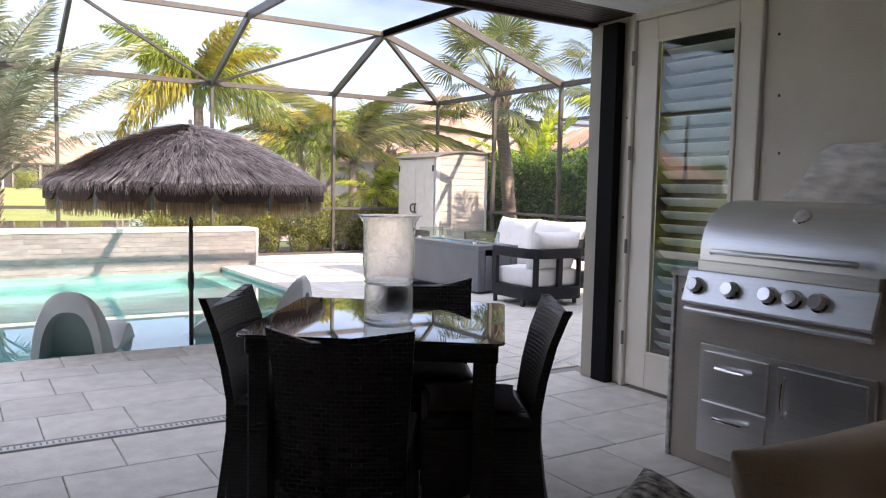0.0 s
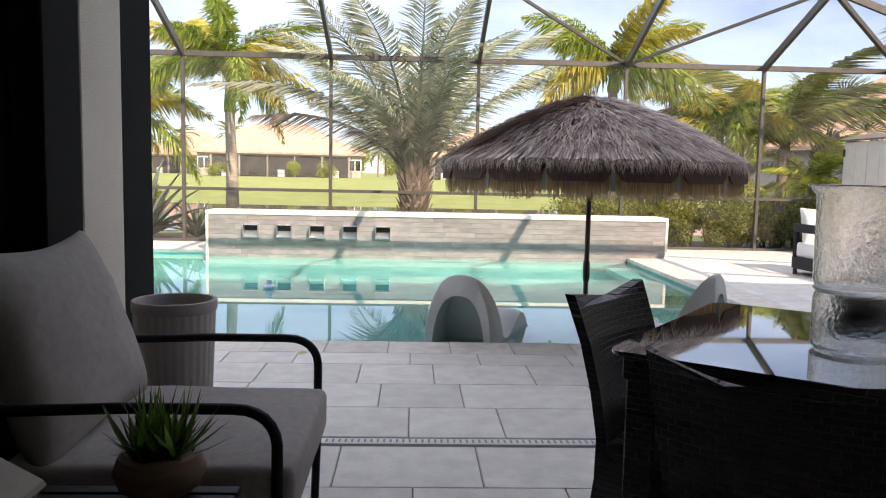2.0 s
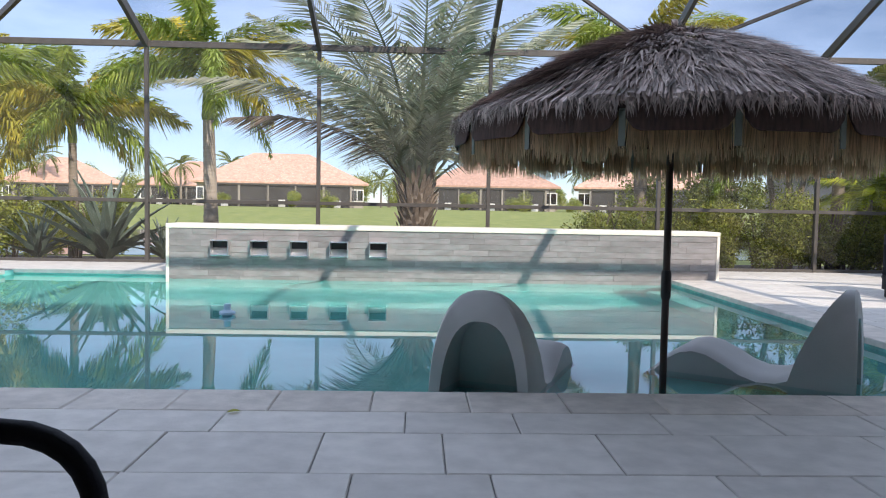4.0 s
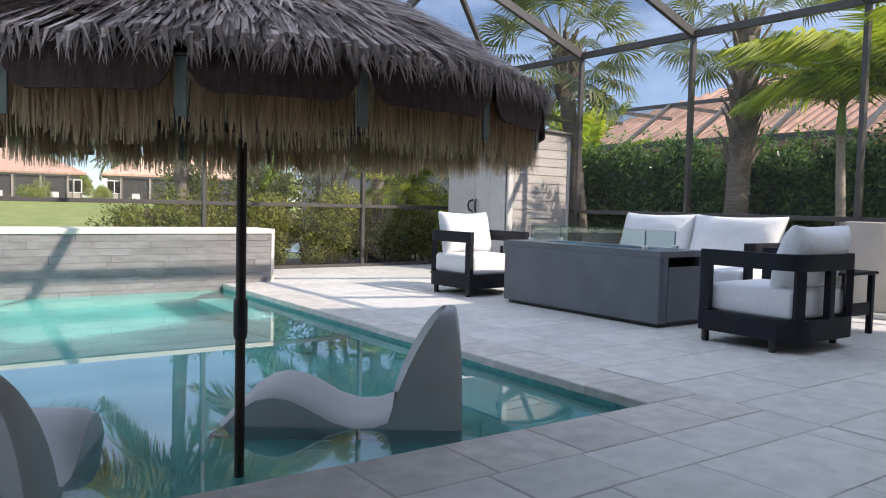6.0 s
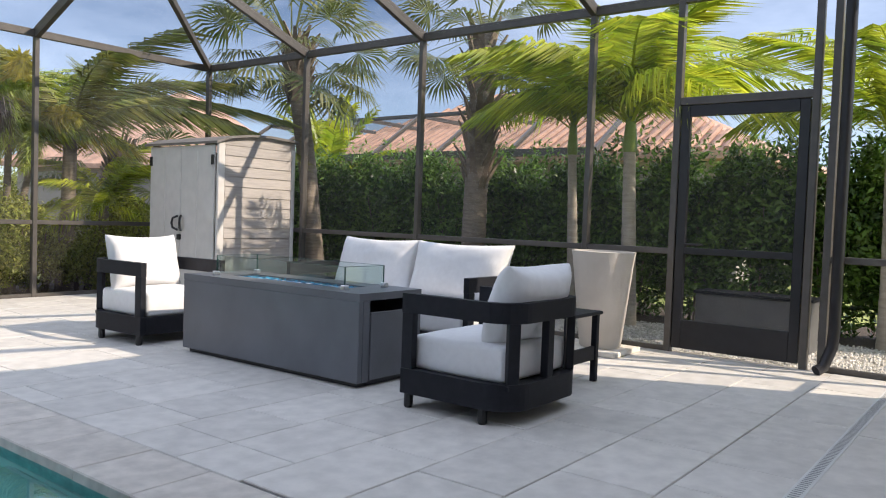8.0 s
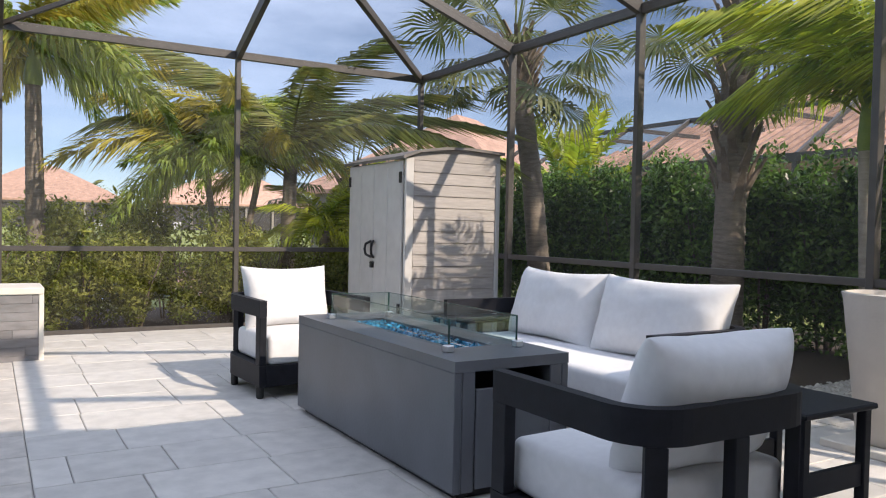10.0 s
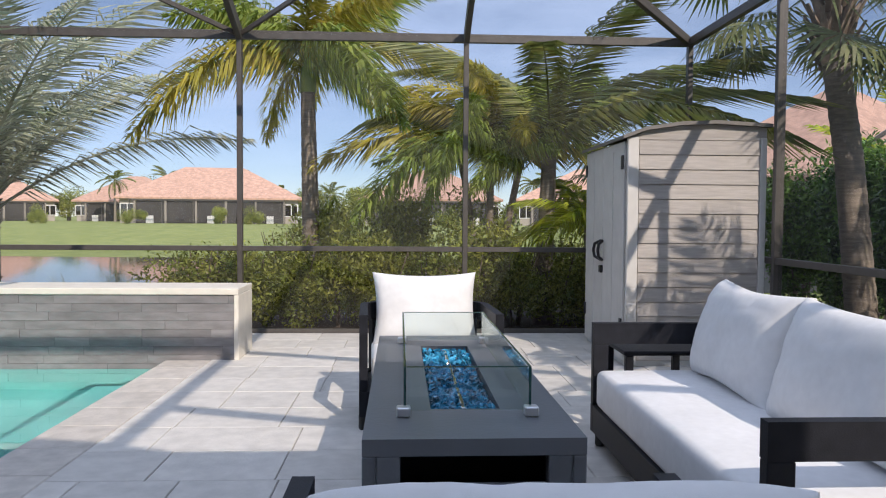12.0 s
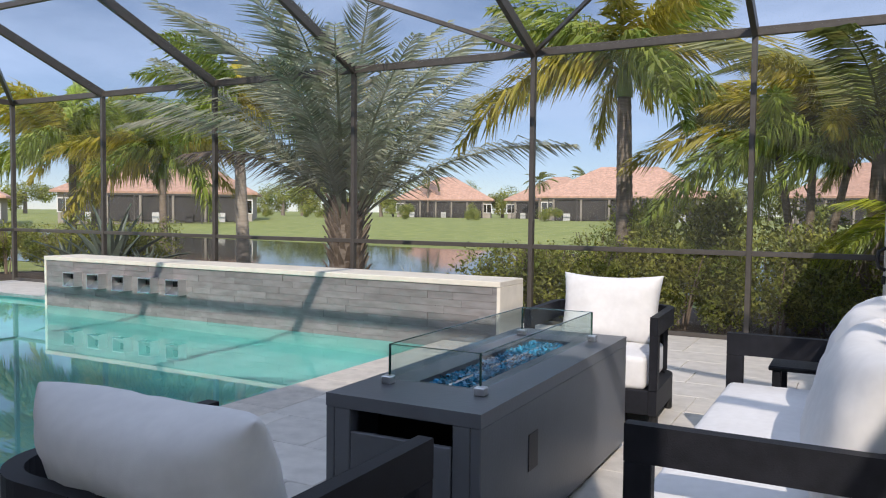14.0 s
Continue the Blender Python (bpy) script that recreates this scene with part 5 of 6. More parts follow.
# metal lounge chair with grey cushions
lc = thing("lounge_chair", "dark metal lounge chair with grey cushions", "lounge chair", (-4.75, -9.44, 0), 90)
for x in (-0.44, 0.44):
    pts = [(x, -0.40, 0), (x, -0.41, 0.30), (x, -0.41, 0.53), (x, -0.405, 0.558), (x, -0.394, 0.582), (x, -0.377, 0.602), (x, -0.355, 0.616), (x, -0.328, 0.625), (x, -0.29, 0.628), (x, 0.0, 0.628), (x, 0.36, 0.615), (x, 0.44, 0.60), (x, 0.46, 0.40), (x, 0.47, 0.0)]
    part("arm_frame", tube(pts, 0.016, 10), M_CHARCOAL, lc, "bent dark tube arm", True)
part("front_bar", tube([(-0.43, -0.39, 0.27), (0.43, -0.39, 0.27)], 0.014, 8), M_CHARCOAL, lc)
part("rear_bar", tube([(-0.43, 0.46, 0.30), (0.43, 0.46, 0.30)], 0.014, 8), M_CHARCOAL, lc)
part("seat_deck", box(-0.42, 0.42, -0.38, 0.44, 0.265, 0.285, 0.003), M_CHARCOAL, lc)
part("seat_cushion", slab_cushion(-0.41, 0.41, -0.45, 0.36, 0.29, 0.45, 0.03), M_GREYCUSH, lc, "thick grey seat cushion", True)
part("back_cushion", moved(cushion(0.80, 0.66, 0.22, 0.10, 16, 0, 6), pose(0, 0.34, 0.72, 70, 0, 0)), M_GREYCUSH, lc, "soft grey back cushion", True)

sdt = thing("slatted_side_table", "dark slatted metal side table with a potted succulent", "side table", (-4.68, -10.10, 0), 90)
for i in range(7):
    bmx = box(-0.022, 0.022, -0.25, 0.25, 0.412, 0.43, 0.003)
    part("slat", bmx, M_CHARCOAL, sdt).location = (-0.165 + i * 0.055, 0, 0)
for x in (-0.19, 0.19):
    part("rail", box(x - 0.012, x + 0.012, -0.24, 0.24, 0.385, 0.411, 0.003), M_CHARCOAL, sdt)
    for y in (-0.22, 0.22):
        part("leg", box(x - 0.012, x + 0.012, y - 0.012, y + 0.012, 0, 0.384, 0.003), M_CHARCOAL, sdt)
sp = thing("potted_succulent", "small spiky succulent in a round wooden pot", "potted plant", (-4.62, -9.97, 0.431))
part("pot", capped([(0.06, 0), (0.10, 0.03), (0.115, 0.07), (0.10, 0.11), (0.085, 0.115), (0.08, 0.10), (0.0, 0.10)], 24), mat("turned_wood", (0.30, 0.20, 0.13), 0.6, var=0.25, stretch=(1, 1, 8), bump=0.1), sp, "round brown wooden pot", True)
rg = random.Random(3)
verts, faces = [], []
for i in range(170):
    a, e = rg.uniform(0, 6.28), rg.uniform(0.25, 1.5)
    L = rg.uniform(0.08, 0.19)
    c = Vector((rg.uniform(-0.05, 0.05), rg.uniform(-0.05, 0.05), 0.10))
    dv = Vector((math.cos(a) * math.cos(e), math.sin(a) * math.cos(e), math.sin(e)))
    sv = dv.cross(Vector((0, 0, 1))).normalized() * rg.uniform(0.004, 0.008)
    k = len(verts)
    verts += [c - sv * 0.6, c + sv * 0.6, c + dv * L * 0.55 + sv, c + dv * L * 0.55 - sv, c + dv * L + Vector((0, 0, 0.01))]
    faces += [(k, k + 1, k + 2, k + 3), (k + 3, k + 2, k + 4)]
tagged(raw("leaves", verts, faces, M_HEDGE, sp, "spiky green leaves"), kind="stuff")

rp = thing("ribbed_planter", "round ribbed grey planter at the lanai edge", "planter", (-5.0, -8.60, 0))
part("pot", capped([(0.135, 0.0), (0.14, 0.02), (0.168, 0.655), (0.15, 0.655), (0.145, 0.60), (0.01, 0.60)], 120, 0.012, 30), M_RIBBED, rp, "", True)
rim_ring = lathe([(0.152, 0.656), (0.172, 0.656), (0.176, 0.665), (0.177, 0.698), (0.172, 0.705), (0.158, 0.705), (0.153, 0.698), (0.152, 0.656)], 64)
bmesh.ops.remove_doubles(rim_ring, verts=rim_ring.verts, dist=0.0002)
bmesh.ops.recalc_face_normals(rim_ring, faces=rim_ring.faces)
part("rim", rim_ring, M_RIBBED, rp, "smooth rounded rim", True)
lt = thing("lantern", "metal and glass garden lantern on a low stool", "lantern", (-4.72, -10.75, 0.43))
for x in (-0.11, 0.11):
    for y in (-0.11, 0.11):
        part("post", box(x - 0.008, x + 0.008, y - 0.008, y + 0.008, 0.015, 0.30, 0.002), M_BRONZE, lt)
part("base", box(-0.125, 0.125, -0.125, 0.125, 0, 0.015, 0.003), M_BRONZE, lt)
rb = capped([(0.18, 0.30), (0.175, 0.31), (0.05, 0.42), (0.045, 0.45), (0.0, 0.455)], 4)
part("roof", moved(rb, pose(0, 0, 0, 0, 0, 45)), mat("tan_enamel", (0.40, 0.33, 0.25), 0.5, bump=0.05), lt, "tan sloped roof")
stl = thing("low_stool", "dark low stool under the lantern", "stool", (-4.72, -10.75, 0))
part("top", box(-0.18, 0.18, -0.18, 0.18, 0.40, 0.43, 0.006), M_CHARCOAL, stl)
for x in (-0.14, 0.14):
    for y in (-0.14, 0.14):
        part("leg", box(x - 0.015, x + 0.015, y - 0.015, y + 0.015, 0, 0.40, 0.003), M_CHARCOAL, stl)

leaf = bmesh.new()
half = [(0.0, 0.0, 0.004), (0.012, 0.012, 0.008), (0.030, 0.018, 0.012), (0.048, 0.012, 0.010), (0.062, 0.0, 0.004)]
spine = [leaf.verts.new((x, 0, z * 0.4)) for x, y, z in half]
for sgn in (1, -1):
    edge = [spine[0]] + [leaf.verts.new((x, sgn * y, z)) for x, y, z in half[1:-1]] + [spine[-1]]
    for i in range(4):
        leaf.faces.new([q for j, q in enumerate((spine[i], spine[i + 1], edge[i + 1], edge[i])) if q not in (spine[i], spine[i + 1], edge[i + 1], edge[i])[:j]])
fallen = link("fallen_leaf", leaf, M_SHRUB)
fallen.matrix_basis = pose(-4.763, -6.638, 0.002, 0, 0, 20)
tagged(fallen, "small curled green leaf fallen on the pavers", "leaf")

# ---- palms, shrubs and the far bank ----
def frond_mesh(name, L, n, leaf, droop, material, seed, width=0.022, vee=0.5, bushy=0.0, start=0.12, fwd=(0.45, 0.8), even=False, plume=False, hang=0.0):
    """A feather frond along +x: an arching rib with n leaflets a side, all round it if plume."""
    g = random.Random(seed)
    verts, faces = [], []

    def rib(s):
        return Vector((L * (s - 0.18 * droop * s * s), 0, L * (0.10 * s - droop * s ** 2.2 * 0.75)))
    S = 10
    for i in range(S + 1):
        s = i / S
        p, w = rib(s), 0.022 * (1 - 0.85 * s) * max(1, L / 2)
        verts += [p + Vector((0, -w, 0)), p + Vector((0, w, 0)), p + Vector((0, 0, w * 0.9))]
    for i in range(S):
        a, b = 3 * i, 3 * i + 3
        faces += [(a, a + 1, b + 1, b), (a + 1, a + 2, b + 2, b + 1), (a + 2, a, b, b + 2)]
    for i in range(n):
        s = start + (1 - start) * (i + g.random() * 0.6) / n
        p = rib(s)
        tang = (rib(min(1, s + 0.02)) - rib(s - 0.02)).normalized()
        size = leaf * (0.35 + 1.5 * s * (1.25 - s)) * g.uniform(0.85, 1.1)
        if even:
            size = leaf * min(1, 0.45 + 3.0 * s, 0.25 + 3.2 * (1 - s)) * g.uniform(0.8, 1.1)
        for sd in (-1, 1):
            up = vee * g.uniform(0.6, 1.2) + bushy * g.uniform(-1.3, 1.3)
            d = (tang * g.uniform(*fwd) + Vector((0, sd, 0)) + Vector((0, 0, up))).normalized()
            if plume:
                q = g.uniform(0, 2 * math.pi)
                d = (tang * g.uniform(*fwd) + Vector((0, math.cos(q), 0)) + tang.cross(Vector((0, 1, 0))) * -math.sin(q)).normalized()
            side = d.cross(Vector((0, 0, 1))).normalized() * width * g.uniform(0.8, 1.15)
            m = p + d * size * 0.5 + Vector((0, 0, -0.04 * size))
            e = p + d * size * 0.92 + Vector((0, 0, -(0.22 + 0.25 * droop + 0.15 * g.random() + hang) * size))
            k = len(verts)
            verts += [p - side * 0.4, p + side * 0.4, m + side, m - side, e]
            faces += [(k, k + 1, k + 2, k + 3), (k + 3, k + 2, k + 4)]
    me = bpy.data.meshes.new(name)
    me.from_pydata(verts, [], faces)
    me.materials.append(material)
    return me


def fan_mesh(name, stem, R, n, material, seed):
    """A fan leaf on a stalk along +x, split into drooping fingers."""
    g = random.Random(seed)
    verts, faces = [], []
    for i in range(6):
        s = i / 5
        w = 0.018 * (1 - 0.5 * s)
        verts += [(stem * s, -w, -0.12 * stem * s * s), (stem * s, w, -0.12 * stem * s * s)]
    for i in range(5):
        faces.append((2 * i, 2 * i + 1, 2 * i + 3, 2 * i + 2))
    c = Vector((stem, 0, -0.12 * stem))
    for i in range(n):
        a = radians(-118 + 236 * i / (n - 1))
        d = Vector((math.cos(a), math.sin(a), 0.10 * math.cos(a) - 0.05))
        r = R * (0.72 + 0.28 * math.cos(a * 0.6)) * g.uniform(0.9, 1.05)
        s = Vector((-math.sin(a), math.cos(a), 0))
        h = r * math.tan(radians(236 / (n - 1) / 2)) * 0.55
        fold = Vector((0, 0, 0.02 if i % 2 else -0.02))
        k = len(verts)
        m = c + d * r * 0.55 + fold
        e = c + d * r * 0.93 + Vector((0, 0, -0.30 * r * g.uniform(0.6, 1.3)))
        verts += [c, m - s * h, m + s * h, e]
        faces += [(k, k + 1, k + 2), (k + 1, k + 3, k + 2)]
    me = bpy.data.meshes.new(name)
    me.from_pydata(verts, [], faces)
    me.materials.append(material)
    return me


def crown(t, name, meshes, at, count, hi, lo, seed, lab="", scale=(0.85, 1.1), pull=1.0, out=0.05):
    g = random.Random(seed)
    for i in range(count):
        f = ((i + 0.5) / count) ** pull
        el = hi + (lo - hi) * f + g.uniform(-7, 7)
        az = i * 137.5 + g.uniform(-14, 14)
        ob = new(name, meshes[g.randrange(len(meshes))])
        ob.parent = t
        k = g.uniform(*scale)
        o = Vector((math.cos(radians(az)), math.sin(radians(az)), 0)) * out
        ob.matrix_basis = pose(at[0] + o.x, at[1] + o.y, at[2] - 0.12 * f, 0, 0, az) @ pose(0, 0, 0, g.uniform(-18, 18), -el, 0) @ Matrix.Scale(k, 4)
        if lab:
            ob["label"] = lab


def trunk(t, pts, radii, material, rings=0.0, lab="", seg=14):
    """A tapered trunk through pts, with ring bulges."""
    P, R = [], []
    for (p0, r0), (p1, r1) in zip(zip(pts, radii), zip(pts[1:], radii[1:])):
        p0, p1 = Vector(p0), Vector(p1)
        n = max(2, int((p1 - p0).length / 0.07))
        for i in range(n):
            f = i / n
            P.append(p0.lerp(p1, f))
            R.append((r0 + (r1 - r0) * f) * (1 + (rings if i % 2 else 0)))
    P.append(Vector(pts[-1]))
    R.append(radii[-1])
    return part("trunk", tube(P, R, seg), material, t, lab, True)


def boots(t, z0, z1, r, n, seed, L=0.28, xy=(0, 0), flare=0):
    """Old split leaf bases round a trunk."""
    g = random.Random(seed)
    me = bpy.data.meshes.new("leaf_base")
    b = bmesh.new()
    v = [b.verts.new(p) for p in ((-0.055, 0, 0), (0.055, 0, 0), (0.04, 0.06, L * 0.5), (-0.04, 0.06, L * 0.5), (0.022, 0.13, L), (-0.022, 0.13, L),
                                  (-0.05, -0.03, 0), (0.05, -0.03, 0), (0.035, 0.03, L * 0.5), (-0.035, 0.03, L * 0.5), (0.015, 0.11, L), (-0.015, 0.11, L))]
    for q in ((0, 1, 2, 3), (3, 2, 4, 5), (6, 9, 8, 7), (9, 11, 10, 8), (0, 3, 9, 6), (3, 5, 11, 9), (1, 7, 8, 2), (2, 8, 10, 4), (5, 4, 10, 11)):
        b.faces.new([v[i] for i in q])
    b.to_mesh(me)
    b.free()
    me.materials.append(M_BOOT)
    for i in range(n):
        ob = new("leaf_base", me)
        ob.parent = t
        az = i * 137.5 + g.uniform(-8, 8)
        z = z0 + (z1 - z0) * i / n
        ob.matrix_basis = pose(xy[0], xy[1], z, 0, 0, az) @ Matrix.Translation((0, r, 0)) @ pose(0, 0, 0, g.uniform(-8, 10) - flare, 0, g.uniform(-10, 10))


F_DATE = [frond_mesh("frond", 3.7, 78, 0.60, dr, M_LEAF_C, 20 + i, 0.0155, 0.30, 0.18, 0.13, (0.6, 1.0), True, hang=0.2) for i, dr in enumerate((0.35, 0.5, 0.65, 0.85))]
F_FOX = [frond_mesh("frond", 2.2, 165, 0.41, dr, m, 30 + i, 0.0195, 0.0, 0.95, 0.10, (0.25, 0.65), True, True, 0.1) for i, (dr, m) in enumerate(((0.8, M_LEAF_A), (1.1, M_LEAF_A), (1.4, M_LEAF_A), (0.95, M_LEAF_Y), (1.25, M_LEAF_Y)))]
F_QUEEN = [frond_mesh("frond", 2.5, 92, 0.58, dr, M_LEAF_B, 40 + i, 0.0145, -0.4, 0.3, hang=0.3) for i, dr in enumerate((1.0, 1.3, 1.6))]
F_ROYAL = [frond_mesh("frond", 1.95, 84, 0.55, dr, M_LEAF_L, 50 + i, 0.0145, 0.35, 0.2, 0.10, (0.5, 0.9), True, hang=0.25) for i, dr in enumerate((0.6, 0.9, 1.25))]
F_FAN = [fan_mesh("fan_leaf", 0.95, 0.72, 34, M_LEAF_D, 60 + i) for i in range(3)]
F_FAR = [frond_mesh("frond", 2.2, 20, 0.6, dr, M_LEAF_B, 70 + i, 0.05, 0.2) for i, dr in enumerate((0.7, 1.0))]


def palm(label, at, group=""):
    return thing("palm_tree", label, "palm tree", at, 0, group)


t = palm("silver green date palm with a short rough trunk", (-3.97, 2.95, -0.2))
trunk(t, [(0, 0, 0), (0, 0, 0.6), (0, 0, 1.4)], [0.32, 0.27, 0.22], M_TRUNK, 0.06)
boots(t, 0.25, 1.5, 0.215, 96, 1, 0.34, (0, 0), 6)
crown(t, "frond", F_DATE, (0, 0, 1.5), 30, 90, 42, 2, "", (0.8, 1.12), 0.9, 0.18)
dry = new("dry_frond", frond_mesh("frond", 3.1, 60, 0.5, 0.75, M_BOOT, 28, 0.014, -0.2, 0.2, 0.2, (0.8, 1.2), True, hang=0.5))
dry.parent = t
dry["label"] = "brown dead frond"
dry.matrix_basis = pose(-0.15, -0.1, 1.4, 0, 0, 190) @ pose(0, 0, 0, 0, -48, 0)


def fox(label, at, H, n=17, seed=0, r=0.10, meshes=None, scale=(0.8, 1.1), bark=None, shaft=0.55):
    t = palm(label, at)
    g = random.Random(seed)
    dx, dy = g.uniform(-0.12, 0.12), g.uniform(-0.12, 0.12)
    trunk(t, [(0, 0, -0.1), (dx * 0.3, dy * 0.3, H * 0.4), (dx, dy, H)], [r * 1.35, r, r * 0.8], bark or M_TRUNK, 0.05)
    part("crownshaft", tube([(dx, dy, H), (dx, dy, H + 0.08), (dx, dy, H + 0.5 * shaft), (dx, dy, H + shaft)], [r * 0.95, r * 1.02, r * 0.8, r * 0.45], 14), M_SHAFT, t, "smooth green crownshaft", True)
    crown(t, "frond", meshes or F_FOX, (dx, dy, H + shaft - 0.1), n, 78 if meshes else 76, 28 if meshes else 8, seed + 5, "", scale)
    return t


fox("foxtail palm with yellow green bushy fronds behind the screen", (0.16, 4.06, -0.2), 3.2, 15, 3, 0.12)
t = palm("slender three stemmed palm behind the screen", (2.57, 3.45, -0.2))
for i, (x, y, h) in enumerate(((-0.35, 0.1, 2.3), (0.05, 0.0, 2.6), (0.45, 0.1, 2.2))):
    trunk(t, [(x * 0.2, y * 0.2, 0), (x * 0.5, y, h * 0.5), (x, y, h)], [0.07, 0.05, 0.042], M_TRUNK, 0.05)
    crown(t, "frond", F_FOX, (x, y, h), 8, 80, 20, 20 + i, "", (0.6, 0.85))
t = palm("dark trunked queen palm with drooping fronds", (3.25, 3.1, -0.2))
trunk(t, [(0, 0, 0), (0.05, 0, 1.4), (0.1, 0.05, 2.6)], [0.13, 0.10, 0.09], M_TRUNK, 0.06)
crown(t, "frond", F_QUEEN, (0.1, 0.05, 2.3), 12, 80, 50, 31, "", (0.85, 1.15))
fox("tall palm with a pale trunk and green crownshaft", (-7.85, 4.8, -0.2), 2.65, 14, 7, 0.125, None, (0.8, 1.05), M_TRUNKPALE, 1.0)
fox("yellowing foxtail palm at the pond edge", (-10.6, 5.2, -0.2), 2.2, 16, 9, 0.09)
fox("yellowing foxtail palm at the pond edge", (-12.4, 4.2, -0.2), 2.5, 16, 12, 0.09)
fox("yellowing foxtail palm at the pond edge", (-14.0, 6.0, -0.2), 2.9, 15, 14, 0.09)


def sabal(label, at, H, seed, n=26, lean=(0, 0), r=0.15, b0=0.45, size=(0.85, 1.15)):
    t = palm(label, at)
    g = random.Random(seed)
    trunk(t, [(0, 0, 0), (lean[0] * 0.4, lean[1] * 0.4, H * 0.5), (*lean, H)], [r * 1.15, r, r * 0.95], M_TRUNK, 0.05)
    boots(t, H * b0, H - 0.1, r * 1.0, 54, seed, 0.38, (lean[0] * 0.8, lean[1] * 0.8), 9)
    crown(t, "fan_leaf", F_FAN, (*lean, H), n, 80, -45, seed, "", size, 1.0, 0.08)
    return t


sabal("leaning cabbage palm beside the shed", (6.34, 1.05, -0.1), 4.0, 2, 32, (-0.35, 0.35), 0.14, 0.75)
sabal("cabbage palm with old leaf bases behind the screen", (6.65, -1.80, -0.1), 3.9, 5, 22, (0.03, -0.05), 0.16, 0.42, (0.75, 0.95))
fox("slim palm with bright lime fronds beyond the screen", (6.5, -3.5, -0.1), 2.1, 12, 21, 0.065, F_ROYAL, (0.6, 0.85), M_TRUNKPALE)
fox("slim palm with bright lime fronds beyond the screen", (6.17, -4.4, -0.1), 2.1, 16, 23, 0.085, F_ROYAL, (0.9, 1.2), M_TRUNKPALE)
fox("slim palm with bright lime fronds by the downpipe", (6.6, -7.0, -0.1), 1.9, 9, 27, 0.07, F_ROYAL, (0.75, 0.95), M_TRUNKPALE)
fox("slim palm with bright lime fronds by the downpipe", (7.2, -8.0, -0.1), 2.0, 8, 29, 0.07, F_ROYAL, (0.7, 0.9), M_TRUNKPALE)
t = palm("young fan palm rising above the hedge", (9.6, 4.4, -0.1))
trunk(t, [(0, 0, 0), (0, 0, 1.9)], [0.1, 0.08], M_TRUNK, 0.05)
crown(t, "frond", [frond_mesh("frond", 2.0, 40, 0.5, 0.25, M_LEAF_L, 77, 0.035, 0.5)], (0, 0, 1.9), 13, 85, 25, 41)
sabal("cabbage palm beyond the shed", (5.1, 4.9, -0.1), 2.3, 33, 22, (0, 0), 0.15, 0.6)

t = palm("low lime palm beside the shed", (3.9, 3.2, -0.1))
trunk(t, [(0, 0, 0), (0, 0, 1.25)], [0.09, 0.07], M_TRUNK, 0.05)
crown(t, "frond", F_ROYAL, (0, 0, 1.25), 14, 82, 10, 43, "", (0.5, 0.75))


def leaf_mass(name, sx, sy, sz, n, leaf, material, seed, shell=0.55, lumps=7):
    """Many small leaves about a lumpy body, denser near its surface."""
    g = random.Random(seed)
    ls = [(Vector((g.uniform(-0.7, 0.7) * sx, g.uniform(-0.5, 0.5) * sy, g.uniform(0.25, 0.8) * sz)), g.uniform(0.28, 0.5)) for _ in range(lumps)]
    verts, faces = [], []
    for i in range(n):
        c, r = ls[g.randrange(lumps)]
        d = Vector((g.gauss(0, 1), g.gauss(0, 1), g.gauss(0, 1))).normalized()
        q = g.uniform(shell, 1.0)
        p = c + Vector((d.x * sx, d.y * sy, d.z * sz * 0.9)) * r * q
        if p.z < 0.01:
            p.z = g.uniform(0.01, 0.3 * sz)
        u = Vector((g.gauss(0, 1), g.gauss(0, 1), g.gauss(0, 1) + 0.4)).normalized()
        w = u.cross(d + Vector((0.01, 0.02, 0.3))).normalized()
        s = leaf * g.uniform(0.6, 1.3)
        k = len(verts)
        verts += [p - u * s, p + w * s * 0.4, p + u * s, p - w * s * 0.4]
        faces.append((k, k + 1, k + 2, k + 3))
    me = bpy.data.meshes.new(name)
    me.from_pydata(verts, [], faces)
    me.materials.append(material)
    return me


S_MESH = [leaf_mass("leaves", 0.9, 0.7, 1.3, 5200, 0.036, M_SHRUB, 80 + i) for i in range(3)]
H_MESH = [leaf_mass("leaves", 0.75, 0.55, 2.45, 9500, 0.052, M_HEDGE, 90 + i, 0.6, 22) for i in range(3)]


def twigs(t, H, seed, spread=0.4):
    g = random.Random(seed)
    for i in range(5):
        a = g.uniform(0, 6.28)
        x, y = spread * math.cos(a) * g.uniform(0.4, 1), spread * math.sin(a) * g.uniform(0.4, 1)
        part("stem", tube([(x * 0.2, y * 0.2, -0.05), (x * 0.5, y * 0.5, H * 0.4), (x, y, H * 0.8)], [0.016, 0.012, 0.005], 6), M_BOOT, t)


rg = random.Random(8)


def shrub(label, at, meshes, k, H, group, name="shrub"):
    t = thing(name, label, name.replace("_", " "), at, rg.uniform(0, 360) if name == "shrub" else rg.choice((0, 180)) + 90, group)
    ob = new("leaves", meshes[rg.randrange(len(meshes))])
    ob.parent = t
    ob.scale = (k, k, k * (rg.uniform(0.85, 1.1) if name == "shrub" else rg.uniform(0.86, 0.92)))
    tagged(ob, kind="stuff")
    twigs(t, H * (1 if name == "shrub" else 0.86), rg.randrange(999))


